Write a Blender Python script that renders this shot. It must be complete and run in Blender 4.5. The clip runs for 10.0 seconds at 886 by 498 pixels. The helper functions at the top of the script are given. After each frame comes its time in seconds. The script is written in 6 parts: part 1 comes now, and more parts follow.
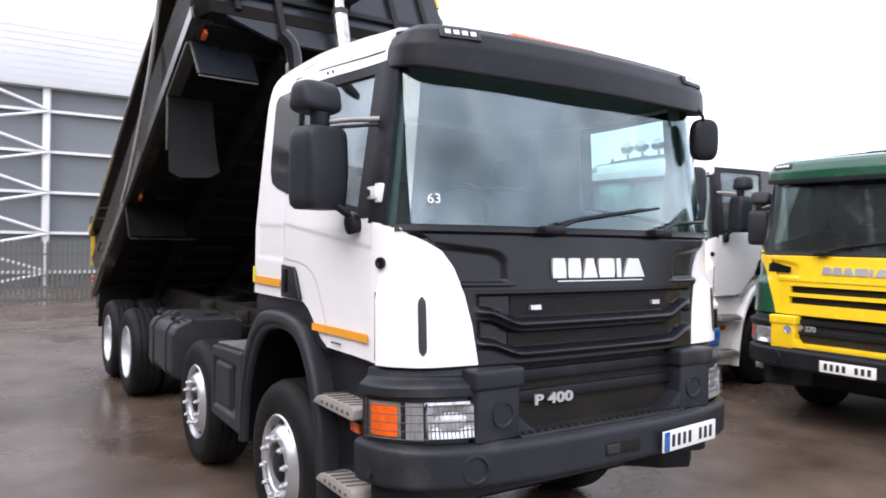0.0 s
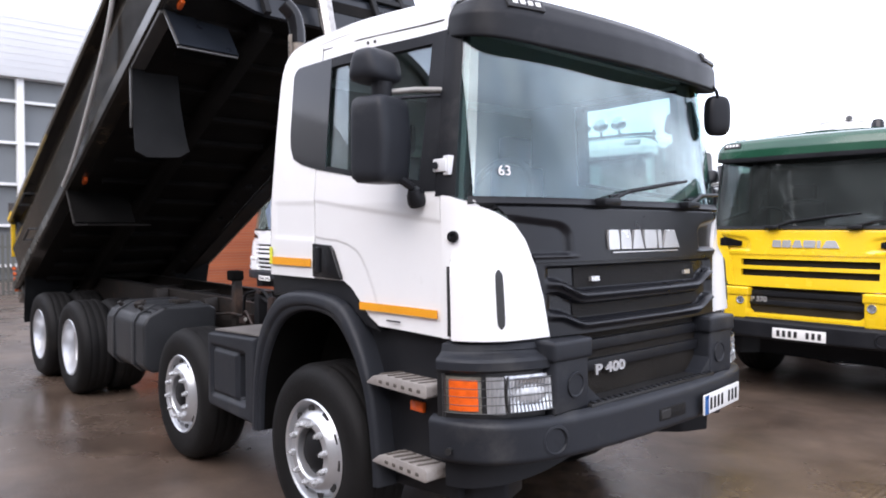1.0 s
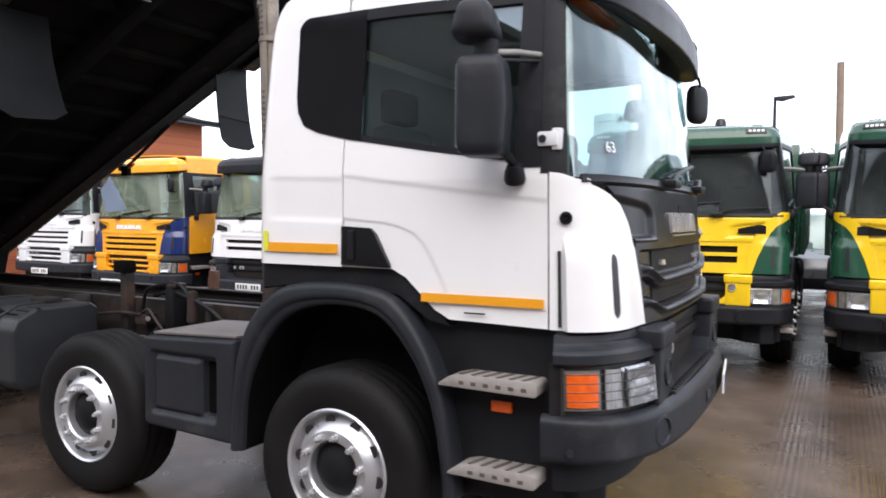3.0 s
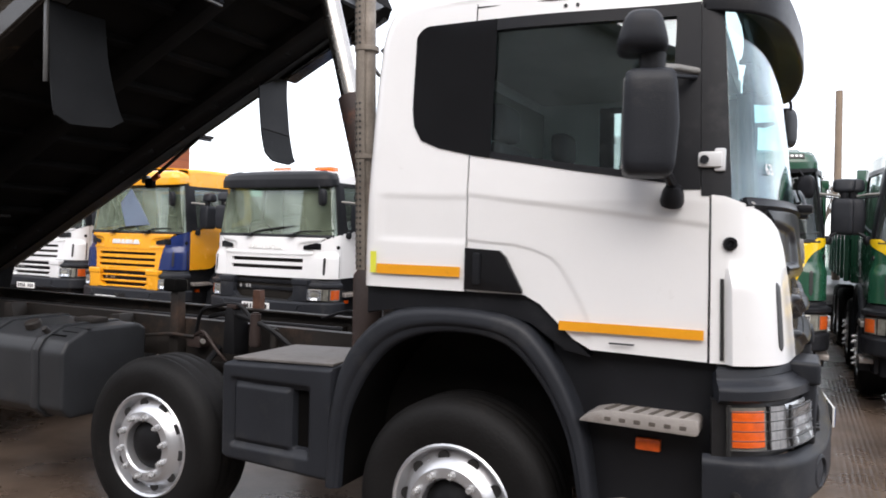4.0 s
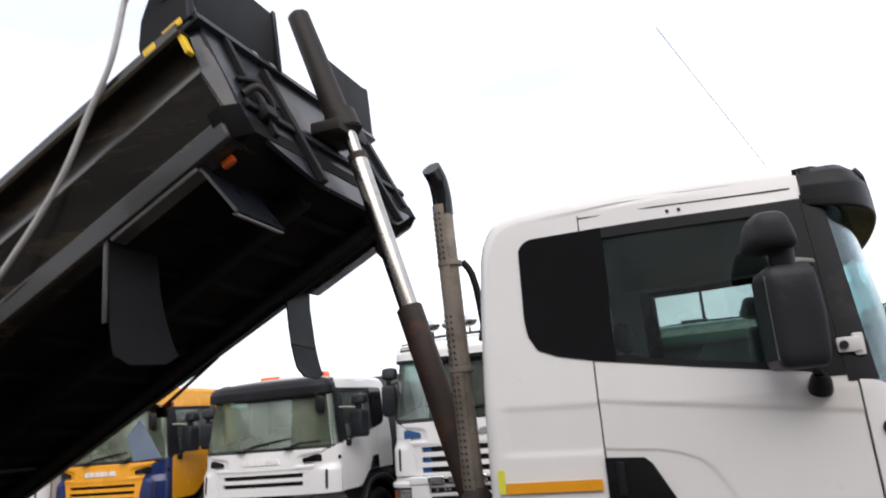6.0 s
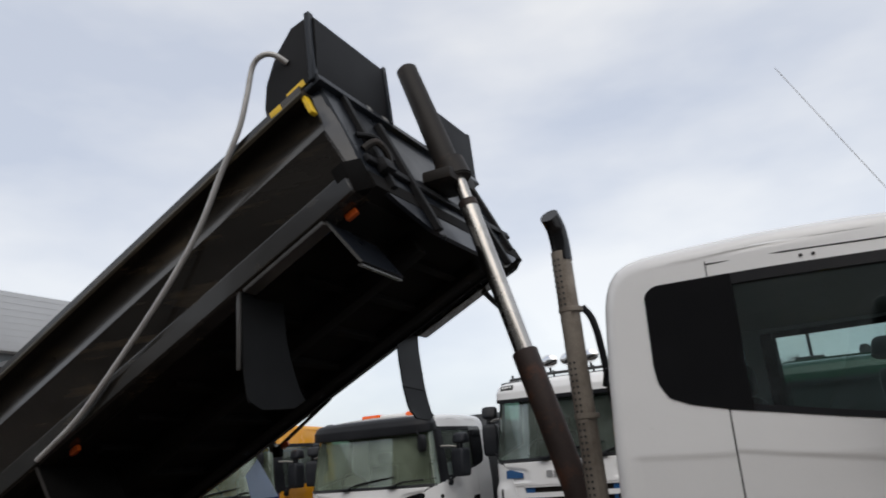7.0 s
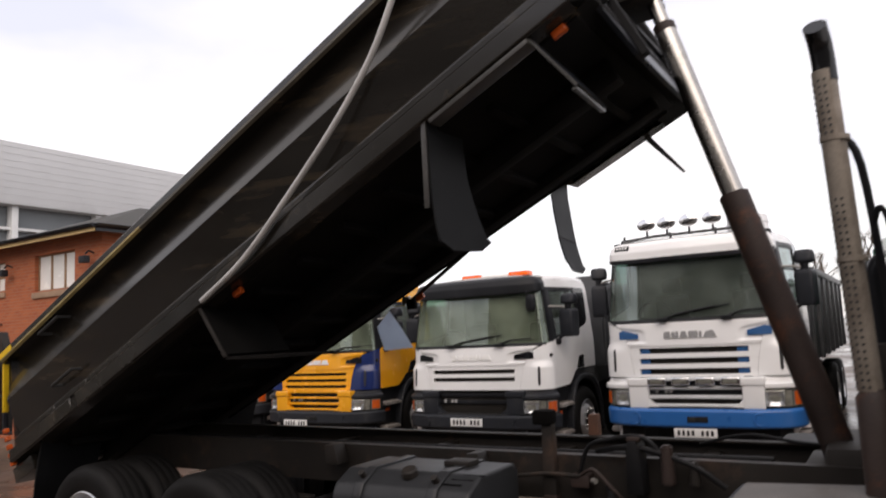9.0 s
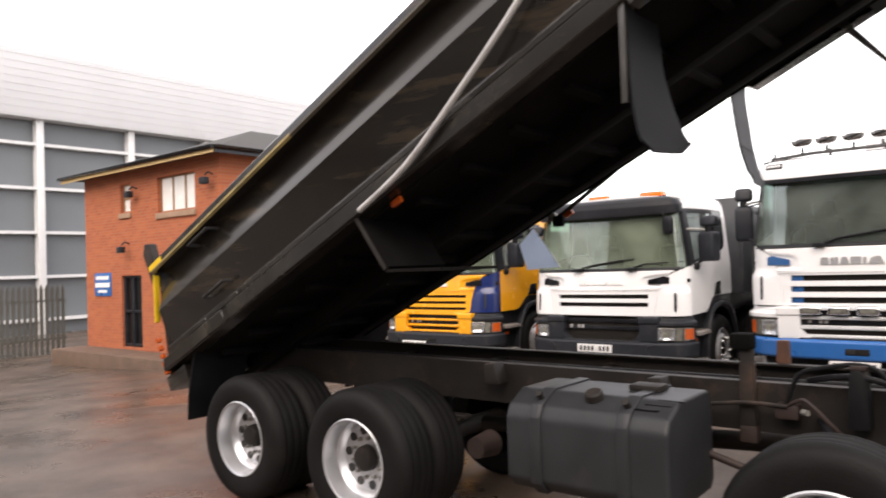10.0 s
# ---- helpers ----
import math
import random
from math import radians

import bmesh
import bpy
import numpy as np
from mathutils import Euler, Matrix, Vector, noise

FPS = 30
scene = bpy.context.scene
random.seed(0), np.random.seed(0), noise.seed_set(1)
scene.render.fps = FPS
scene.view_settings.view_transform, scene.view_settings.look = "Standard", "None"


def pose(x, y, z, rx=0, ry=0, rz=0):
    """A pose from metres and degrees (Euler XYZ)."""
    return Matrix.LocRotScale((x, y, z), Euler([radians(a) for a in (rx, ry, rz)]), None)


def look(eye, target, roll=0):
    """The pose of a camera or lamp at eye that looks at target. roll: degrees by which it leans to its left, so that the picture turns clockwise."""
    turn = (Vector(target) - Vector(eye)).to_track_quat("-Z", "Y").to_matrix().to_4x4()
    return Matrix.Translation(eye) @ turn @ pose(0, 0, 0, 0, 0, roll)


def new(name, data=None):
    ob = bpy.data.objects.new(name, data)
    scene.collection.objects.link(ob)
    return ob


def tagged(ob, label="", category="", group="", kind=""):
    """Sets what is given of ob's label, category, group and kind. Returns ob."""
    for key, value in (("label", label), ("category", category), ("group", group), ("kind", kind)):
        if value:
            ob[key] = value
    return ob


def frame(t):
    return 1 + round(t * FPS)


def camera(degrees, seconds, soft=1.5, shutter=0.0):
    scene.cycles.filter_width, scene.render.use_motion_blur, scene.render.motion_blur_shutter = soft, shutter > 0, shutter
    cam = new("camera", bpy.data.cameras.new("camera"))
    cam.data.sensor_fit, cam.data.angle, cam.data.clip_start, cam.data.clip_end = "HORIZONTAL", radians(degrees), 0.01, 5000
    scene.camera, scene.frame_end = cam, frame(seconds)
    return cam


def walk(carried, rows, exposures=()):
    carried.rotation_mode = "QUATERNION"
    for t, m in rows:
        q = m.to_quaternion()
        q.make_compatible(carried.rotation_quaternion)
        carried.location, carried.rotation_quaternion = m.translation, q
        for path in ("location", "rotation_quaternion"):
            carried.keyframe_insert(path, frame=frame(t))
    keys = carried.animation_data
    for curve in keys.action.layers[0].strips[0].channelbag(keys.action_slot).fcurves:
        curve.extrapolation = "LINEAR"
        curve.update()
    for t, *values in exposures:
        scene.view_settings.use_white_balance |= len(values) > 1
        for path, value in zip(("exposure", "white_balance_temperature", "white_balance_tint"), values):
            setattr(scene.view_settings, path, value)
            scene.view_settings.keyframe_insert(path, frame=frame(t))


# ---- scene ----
cam = camera(62.9, 10.0, soft=1.75, shutter=0.4)
PATH = [
    (0, (4.075, -2.741, 1.841), (2.406, -1.64, 1.819), 1.0),
    (0.5, (3.833, -3.063, 1.797), (2.266, -1.82, 1.804), -0.1),
    (1, (3.543, -3.355, 1.773), (2.053, -2.022, 1.716), 0.0),
    (1.5, (3.26, -3.593, 1.775), (1.933, -2.101, 1.652), 1.2),
    (2, (2.863, -3.74, 1.757), (1.702, -2.117, 1.619), -0.1),
    (3.3, (1.898, -4.017, 1.735), (0.967, -2.248, 1.654), 1.1),
    (3.5, (1.737, -4.022, 1.747), (0.806, -2.254, 1.673), 1.8),
    (4, (1.379, -4.131, 1.739), (0.5, -2.335, 1.703), 1.4),
    (4.5, (1.077, -4.177, 1.7), (0.336, -2.322, 1.597), 2.5),
    (5, (0.787, -4.195, 1.825), (0.111, -2.315, 1.746), -2.1),
    (5.5, (0.675, -4.321, 1.945), (0.008, -2.442, 2.098), -4.1),
    (6, (0.637, -4.443, 1.903), (-0.059, -2.625, 2.361), -4.9),
    (7.3, (0.409, -4.637, 1.983), (-0.525, -2.959, 2.542), -3.4),
    (7.5, (0.325, -4.636, 1.967), (-0.626, -2.962, 2.507), -2.6),
    (8, (0.037, -4.596, 1.923), (-0.957, -2.913, 2.349), -3.5),
    (8.5, (-0.238, -4.618, 1.91), (-1.281, -2.949, 2.264), -0.6),
    (9, (-0.54, -4.666, 1.906), (-1.587, -2.977, 2.136), -2.9),
    (9.5, (-0.89, -4.63, 1.86), (-2.025, -2.987, 1.966), -3.6),
    (10, (-1.204, -4.639, 1.835), (-2.464, -3.087, 1.879), -1.9),
]
EXPOSURES = [(0, 0.51, 6250, 16), (1, 0.51, 6150, 16), (2, 0.42, 6150, 15), (3.5, 0.34, 6450, 13), (4.5, 0.27, 6500, 12), (5, 0.36, 6500, 12), (5.5, 0.36, 6500, 13), (6, -0.26, 6550, 12), (7.3, -1.03, 6450, 9), (8, -1.04, 6600, 13), (8.5, -0.76, 6850, 14), (9, -0.49, 7000, 16), (9.5, -0.04, 7100, 16), (10, 0.40, 7150, 16)]
walk(cam, [(t, look(eye, target, roll)) for t, eye, target, roll in PATH], EXPOSURES)

# ---- world, sun, exposure ----
world = bpy.data.worlds.new("overcast_sky")
scene.world = world
world.use_nodes = True
wn, wl = world.node_tree.nodes, world.node_tree.links
SUN_EL, SUN_ROT = radians(40), radians(155)
sky = wn.new("ShaderNodeTexSky")
sky.sky_type, sky.sun_disc, sky.sun_elevation, sky.sun_rotation = "NISHITA", False, SUN_EL, SUN_ROT
wtc = wn.new("ShaderNodeTexCoord")
wmap = wn.new("ShaderNodeMapping")
wmap.inputs["Scale"].default_value = (1.0, 1.0, 2.6)
cloud = wn.new("ShaderNodeTexNoise")
cloud.inputs["Scale"].default_value, cloud.inputs["Detail"].default_value, cloud.inputs["Roughness"].default_value = 1.9, 5, 0.5
ramp = wn.new("ShaderNodeValToRGB")
ramp.color_ramp.elements[0].position, ramp.color_ramp.elements[0].color = 0.36, (1.06, 1.12, 1.27, 1)
ramp.color_ramp.elements[1].position, ramp.color_ramp.elements[1].color = 0.66, (1.62, 1.60, 1.58, 1)
skygain = wn.new("ShaderNodeMix")
skygain.data_type, skygain.blend_type = "RGBA", "ADD"
skygain.inputs["Factor"].default_value = 0.06
wl.new(wtc.outputs["Generated"], wmap.inputs["Vector"])
wl.new(wmap.outputs["Vector"], cloud.inputs["Vector"])
wl.new(cloud.outputs["Fac"], ramp.inputs["Fac"])
wl.new(ramp.outputs["Color"], skygain.inputs["A"])
wl.new(sky.outputs["Color"], skygain.inputs["B"])
wl.new(skygain.outputs["Result"], wn["Background"].inputs["Color"])
wn["Background"].inputs["Strength"].default_value = 1.0

sun_data = bpy.data.lights.new("sun", "SUN")
sun_data.energy, sun_data.angle, sun_data.color = 2.45, radians(66), (1.0, 0.915, 0.82)
sun = new("sun", sun_data)
sun.matrix_world = look((9, -19, 18), (0, 0, 0))


# ---- materials ----
def mat(name, rgb, rough=0.5, metal=0.0, var=0.1, scale=4.0, bump=0.0, bscale=80.0, coat=0.0, spec=0.5,
        rvar=0.1, dirt=None, dirt_amount=0.0, dirt_scale=1.5, stretch=(1, 1, 1), alpha=1.0, emit=0.0, dust=0.0):
    m = bpy.data.materials.new(name)
    m.use_nodes = True
    n, l = m.node_tree.nodes, m.node_tree.links
    p = n["Principled BSDF"]
    p.inputs["Metallic"].default_value = metal
    p.inputs["Coat Weight"].default_value = coat
    p.inputs["Coat Roughness"].default_value = 0.06
    p.inputs["Sheen Weight"].default_value = dust
    p.inputs["Sheen Roughness"].default_value = 0.22
    p.inputs["Sheen Tint"].default_value = (1.0, 0.84, 0.58, 1)
    p.inputs["Specular IOR Level"].default_value = spec
    tc = n.new("ShaderNodeTexCoord")
    mp = n.new("ShaderNodeMapping")
    mp.inputs["Scale"].default_value = stretch
    l.new(tc.outputs["Object"], mp.inputs["Vector"])
    big = n.new("ShaderNodeTexNoise")
    big.inputs["Scale"].default_value, big.inputs["Detail"].default_value = scale, 6
    fine = n.new("ShaderNodeTexNoise")
    fine.inputs["Scale"].default_value, fine.inputs["Detail"].default_value = bscale, 3
    for t in (big, fine):
        l.new(mp.outputs["Vector"], t.inputs["Vector"])
    add = n.new("ShaderNodeMath")
    add.operation = "MULTIPLY_ADD"
    add.inputs[1].default_value = 0.3
    l.new(fine.outputs["Fac"], add.inputs[0])
    l.new(big.outputs["Fac"], add.inputs[2])
    r = n.new("ShaderNodeValToRGB")
    e = r.color_ramp.elements
    e[0].position, e[1].position = 0.4, 0.9
    e[0].color = (*[c * (1 - var) for c in rgb], 1)
    e[1].color = (*[min(1, c * (1 + var)) for c in rgb], 1)
    l.new(add.outputs[0], r.inputs["Fac"])
    col = r.outputs["Color"]
    if dirt:
        d = n.new("ShaderNodeTexNoise")
        d.inputs["Scale"].default_value, d.inputs["Detail"].default_value, d.inputs["Roughness"].default_value = dirt_scale, 9, 0.68
        l.new(mp.outputs["Vector"], d.inputs["Vector"])
        dr = n.new("ShaderNodeMapRange")
        dr.inputs["From Min"].default_value = 0.66 - 0.3 * dirt_amount
        dr.inputs["From Max"].default_value = 0.80
        dr.inputs["To Max"].default_value = min(1.0, 0.5 + dirt_amount)
        l.new(d.outputs["Fac"], dr.inputs["Value"])
        mx = n.new("ShaderNodeMix")
        mx.data_type = "RGBA"
        l.new(dr.outputs["Result"], mx.inputs["Factor"])
        l.new(col, mx.inputs["A"])
        mx.inputs["B"].default_value = (*dirt, 1)
        col = mx.outputs["Result"]
    l.new(col, p.inputs["Base Color"])
    rr = n.new("ShaderNodeMapRange")
    rr.inputs["To Min"].default_value, rr.inputs["To Max"].default_value = max(0.02, rough - rvar), min(1, rough + rvar)
    l.new(big.outputs["Fac"], rr.inputs["Value"])
    l.new(rr.outputs["Result"], p.inputs["Roughness"])
    if bump:
        b = n.new("ShaderNodeBump")
        b.inputs["Strength"].default_value, b.inputs["Distance"].default_value = bump, 0.01
        l.new(fine.outputs["Fac"], b.inputs["Height"])
        l.new(b.outputs["Normal"], p.inputs["Normal"])
    if emit:
        l.new(col, p.inputs["Emission Color"])
        p.inputs["Emission Strength"].default_value = emit
    return m


def glass(name, tint, rough=0.02, trans=0.5, sheen=0.07, haze=0.0, haze_rgb=(0.40, 0.44, 0.39)):
    """Thin tinted pane: see-through with a mirror-like sheen."""
    m = bpy.data.materials.new(name)
    m.use_nodes = True
    n, l = m.node_tree.nodes, m.node_tree.links
    n.remove(n["Principled BSDF"])
    tr = n.new("ShaderNodeBsdfTransparent")
    tr.inputs["Color"].default_value = (*[c * trans for c in tint], 1)
    gl = n.new("ShaderNodeBsdfGlossy")
    gl.inputs["Roughness"].default_value = rough
    gl.inputs["Color"].default_value = (0.9, 0.95, 0.97, 1)
    lw = n.new("ShaderNodeLayerWeight")
    lw.inputs["Blend"].default_value = 0.5
    pw = n.new("ShaderNodeMath")
    pw.operation = "POWER"
    pw.inputs[1].default_value = 4.0
    l.new(lw.outputs["Facing"], pw.inputs[0])
    fr = n.new("ShaderNodeMath")
    fr.operation = "MULTIPLY_ADD"
    fr.inputs[1].default_value, fr.inputs[2].default_value = 0.9, sheen
    l.new(pw.outputs[0], fr.inputs[0])
    tc = n.new("ShaderNodeTexCoord")
    # noise makes the sheen patchy, for cloudy reflections as well as dirt streaks
    sheen_patches = n.new("ShaderNodeTexNoise")
    sheen_patches.inputs["Scale"].default_value, sheen_patches.inputs["Detail"].default_value = 1.7, 5
    l.new(tc.outputs["Object"], sheen_patches.inputs["Vector"])
    fm = n.new("ShaderNodeMapRange")
    fm.inputs["From Min"].default_value, fm.inputs["From Max"].default_value = 0.35, 0.68
    fm.inputs["To Min"].default_value, fm.inputs["To Max"].default_value = 0.40, 1.35
    l.new(sheen_patches.outputs["Fac"], fm.inputs["Value"])
    worn = n.new("ShaderNodeMath")
    worn.operation = "MULTIPLY"
    l.new(fr.outputs[0], worn.inputs[0])
    l.new(fm.outputs["Result"], worn.inputs[1])
    mx = n.new("ShaderNodeMixShader")
    l.new(worn.outputs[0], mx.inputs[0])
    l.new(tr.outputs[0], mx.inputs[1])
    l.new(gl.outputs[0], mx.inputs[2])
    out = mx
    if haze:
        # matt haze that brightens the pane in place of reflected sky
        df = n.new("ShaderNodeBsdfDiffuse")
        df.inputs["Color"].default_value = (*haze_rgb, 1)
        hz = n.new("ShaderNodeMath")
        hz.operation = "MULTIPLY"
        hz.inputs[1].default_value = haze
        l.new(fm.outputs["Result"], hz.inputs[0])
        out = n.new("ShaderNodeMixShader")
        l.new(hz.outputs[0], out.inputs[0])
        l.new(mx.outputs[0], out.inputs[1])
        l.new(df.outputs[0], out.inputs[2])
    l.new(out.outputs[0], n["Material Output"].inputs["Surface"])
    return m


WHITE = mat("white_paint", (0.84, 0.84, 0.835), 0.22, var=0.015, coat=0.5, dirt=(0.6, 0.58, 0.55), dirt_amount=0.05, dirt_scale=3)
WHITE_OLD = mat("white_paint_weathered", (0.74, 0.75, 0.76), 0.3, var=0.03, coat=0.4, dirt=(0.5, 0.49, 0.46), dirt_amount=0.12)
BLACKP = mat("black_grained_plastic", (0.0125, 0.0132, 0.0155), 0.40, var=0.2, bump=0.10, bscale=260, spec=0.20, dirt=(0.040, 0.040, 0.041), dirt_amount=0.22, dirt_scale=4.0, rvar=0.12)
GREYP = mat("dark_grey_bumper_plastic", (0.0195, 0.0215, 0.0262), 0.45, var=0.15, bump=0.12, bscale=220, spec=0.25, dirt=(0.07, 0.068, 0.066), dirt_amount=0.36, dirt_scale=2.5)
GRILLEB = mat("satin_black_front_panel", (0.009, 0.0095, 0.012), 0.30, var=0.15, spec=0.32, coat=0.0, dirt=(0.03, 0.03, 0.031), dirt_amount=0.15)
STACK = mat("weathered_brown_steel", (0.23, 0.20, 0.165), 0.55, metal=0.3, var=0.35, dirt=(0.06, 0.038, 0.026), dirt_amount=0.6, dirt_scale=3.5)
BOXTREAD = mat("dirty_tread_plate", (0.135, 0.125, 0.117), 0.6, metal=0.2, var=0.3, dirt=(0.06, 0.048, 0.04), dirt_amount=0.5, dirt_scale=8, bump=0.3, bscale=40)
GLOSSB = mat("gloss_black", (0.008, 0.008, 0.009), 0.14, var=0.1, spec=0.4)
MESHD = mat("black_grille_mesh", (0.011, 0.0105, 0.0105), 0.5, var=0.3, bump=0.8, bscale=160, spec=0.2)
MESHB = mat("dark_grille_mesh", (0.020, 0.017, 0.014), 0.6, var=0.3, bump=0.8, bscale=160, spec=0.2)
RUBBER = mat("tyre_rubber", (0.008, 0.0076, 0.0075), 0.64, var=0.3, bump=0.2, bscale=60, spec=0.2, dirt=(0.032, 0.026, 0.021), dirt_amount=0.22, dirt_scale=3)
FLAP = mat("mudflap_rubber", (0.0085, 0.009, 0.0098), 0.55, var=0.4, scale=3, spec=0.13, dirt=(0.028, 0.028, 0.028), dirt_amount=0.25, dirt_scale=5)
SILVER = mat("silver_wheel_paint", (0.62, 0.63, 0.65), 0.32, metal=0.75, var=0.08, dirt=(0.3, 0.27, 0.24), dirt_amount=0.15)
CHROME = mat("chrome", (0.78, 0.78, 0.78), 0.12, metal=1.0, var=0.03, dirt=(0.25, 0.23, 0.2), dirt_amount=0.1)
RAMSTEEL = mat("ram_steel", (0.46, 0.44, 0.41), 0.26, metal=1.0, var=0.15, dirt=(0.16, 0.12, 0.09), dirt_amount=0.35, dirt_scale=5)
RUSTRED = mat("red_brown_rust", (0.13, 0.062, 0.040), 0.7, var=0.35, scale=8, dirt=(0.06, 0.04, 0.03), dirt_amount=0.3, dirt_scale=10)
ARMP = mat("grey_arm_paint", (0.52, 0.515, 0.50), 0.4, metal=0.2, var=0.15, dirt=(0.16, 0.14, 0.12), dirt_amount=0.25, dirt_scale=6)
RUST = mat("rusty_black_steel", (0.035, 0.024, 0.021), 0.55, var=0.35, spec=0.3, dirt=(0.12, 0.045, 0.022), dirt_amount=0.4, dirt_scale=5)
STEEL = mat("worn_grey_steel", (0.30, 0.29, 0.27), 0.5, metal=0.5, var=0.25, dirt=(0.14, 0.11, 0.08), dirt_amount=0.35, dirt_scale=4)
TREAD = mat("worn_tread_plate", (0.40, 0.37, 0.345), 0.5, metal=0.35, var=0.2, dirt=(0.2, 0.16, 0.13), dirt_amount=0.35, dirt_scale=8, bump=0.3, bscale=40)
CHASSIS = mat("chassis_dirty_black", (0.022, 0.019, 0.017), 0.55, var=0.3, spec=0.25, dirt=(0.10, 0.06, 0.042), dirt_amount=0.36, dirt_scale=3)
TANK = mat("dark_grey_tank", (0.027, 0.0285, 0.031), 0.42, var=0.2, spec=0.3, dirt=(0.06, 0.058, 0.055), dirt_amount=0.25)
BODYP = mat("black_body_paint", (0.0150, 0.0130, 0.0108), 0.23, coat=0.3, dust=0.12, var=0.35, scale=1.2, stretch=(0.4, 1, 3), spec=0.36, dirt=(0.09, 0.066, 0.040), dirt_amount=0.42, dirt_scale=2.0, rvar=0.12)
HOODP = mat("matt_black_hood_steel", (0.009, 0.009, 0.010), 0.55, var=0.25, spec=0.2, dirt=(0.025, 0.024, 0.024), dirt_amount=0.2)
LAMPF = mat("dull_lamp_lens", (0.26, 0.255, 0.22), 0.2, metal=0.4, var=0.4, scale=14)
AMBERD = mat("dull_amber_lens", (0.5, 0.085, 0.012), 0.2, var=0.15, scale=30)
BODYF = mat("black_body_front_paint", (0.011, 0.0135, 0.018), 0.30, var=0.2, spec=0.35, dirt=(0.05, 0.05, 0.052), dirt_amount=0.2)
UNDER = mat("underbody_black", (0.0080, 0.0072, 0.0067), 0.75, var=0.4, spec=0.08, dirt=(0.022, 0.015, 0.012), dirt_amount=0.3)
# near-black that stands in for shade in recesses and arches; clamps use it too
DEEPBLACK = mat("near_black_recess", (0.0055, 0.0052, 0.005), 0.8, var=0.4, spec=0.05)
RAILP = mat("scuffed_top_rail", (0.26, 0.20, 0.075), 0.5, var=0.4, scale=7, dirt=(0.45, 0.32, 0.10), dirt_amount=0.45, dirt_scale=9)
RAVEP = mat("scuffed_side_rave", (0.017, 0.015, 0.0122), 0.24, coat=0.2, dust=0.12, var=0.4, scale=2, spec=0.5, dirt=(0.10, 0.08, 0.056), dirt_amount=0.34, dirt_scale=3)
RAILF = mat("dull_top_rail", (0.06, 0.051, 0.034), 0.5, var=0.4, scale=7, dirt=(0.16, 0.12, 0.06), dirt_amount=0.3, dirt_scale=9)
# the headboard's paint again, bluer and glossier to carry the sky's reflection
CORNERP = mat("sky_tinted_corner_paint", (0.010, 0.0135, 0.020), 0.22, var=0.2, spec=0.5)
# stay steel, made lighter so that edges look lit
STAYP = mat("stay_and_lit_edge_steel", (0.062, 0.06, 0.057), 0.34, coat=0.2, var=0.3, scale=4, dirt=(0.12, 0.11, 0.10), dirt_amount=0.3, dirt_scale=6)
ORANGE_TAPE = mat("orange_reflective_tape", (0.85, 0.36, 0.015), 0.35, var=0.06, dirt=(0.5, 0.2, 0.02), dirt_amount=0.1, dirt_scale=12)
YELLOW_TAPE = mat("yellow_reflective_tape", (0.85, 0.55, 0.02), 0.4, var=0.1)
AMBER = mat("amber_lens", (0.9, 0.13, 0.01), 0.15, var=0.15, scale=30, coat=0.5)
RIBD = mat("dirt_filled_tread", (0.085, 0.072, 0.06), 0.7, var=0.3, scale=20)
LAMPG = mat("clear_lamp_reflector", (0.62, 0.64, 0.66), 0.16, metal=0.8, var=0.25, scale=25)
LAMPC = mat("clear_fluted_lens", (0.50, 0.51, 0.52), 0.2, metal=0.6, var=0.35, scale=30, stretch=(3, 3, 0.4))
LAMPD = mat("dark_lamp_housing", (0.012, 0.012, 0.013), 0.4, metal=0.0, var=0.2, scale=20)
BADGE = mat("badge_silver", (0.60, 0.60, 0.60), 0.25, metal=0.6, var=0.05)
PLATE_W = mat("plate_white", (0.82, 0.82, 0.80), 0.3, var=0.03, dirt=(0.5, 0.48, 0.45), dirt_amount=0.1)
PLATE_B = mat("plate_black", (0.02, 0.02, 0.02), 0.4)
MIDBLUE = mat("mid_blue_paint", (0.02, 0.09, 0.24), 0.3, var=0.1, coat=0.3)
BLUE = mat("blue_paint", (0.02, 0.125, 0.38), 0.3, var=0.06, coat=0.3)
NAVY = mat("navy_paint", (0.009, 0.022, 0.11), 0.22, var=0.1, coat=0.5)
YELLOW = mat("yellow_paint", (0.80, 0.53, 0.01), 0.25, var=0.04, coat=0.5, dirt=(0.5, 0.36, 0.05), dirt_amount=0.06)
ORANGE = mat("orange_paint", (0.86, 0.38, 0.015), 0.25, var=0.05, coat=0.5, dirt=(0.5, 0.25, 0.05), dirt_amount=0.06)
GREEN = mat("dark_green_paint", (0.012, 0.065, 0.035), 0.25, var=0.1, coat=0.5, dirt=(0.06, 0.08, 0.06), dirt_amount=0.1)
GREYBODY = mat("grey_body_paint", (0.05, 0.053, 0.057), 0.4, var=0.2, dirt=(0.13, 0.125, 0.115), dirt_amount=0.3)
SEAT = mat("seat_fabric", (0.035, 0.037, 0.042), 0.85, var=0.2, bump=0.2, bscale=300)
DASH = mat("dash_plastic", (0.13, 0.138, 0.132), 0.6, var=0.1)
TRIM = mat("cab_lining", (0.26, 0.265, 0.25), 0.8, var=0.1)
WSGLASS = glass("windscreen_glass", (0.80, 0.95, 0.95), 0.04, 0.92, 0.10)
SIDEGLASS = glass("side_glass", (0.86, 0.93, 0.92), 0.015, 0.92, 0.125)
DARKGLASS = mat("tinted_dark_glass", (0.006, 0.006, 0.007), 0.06, var=0.2, spec=0.45)
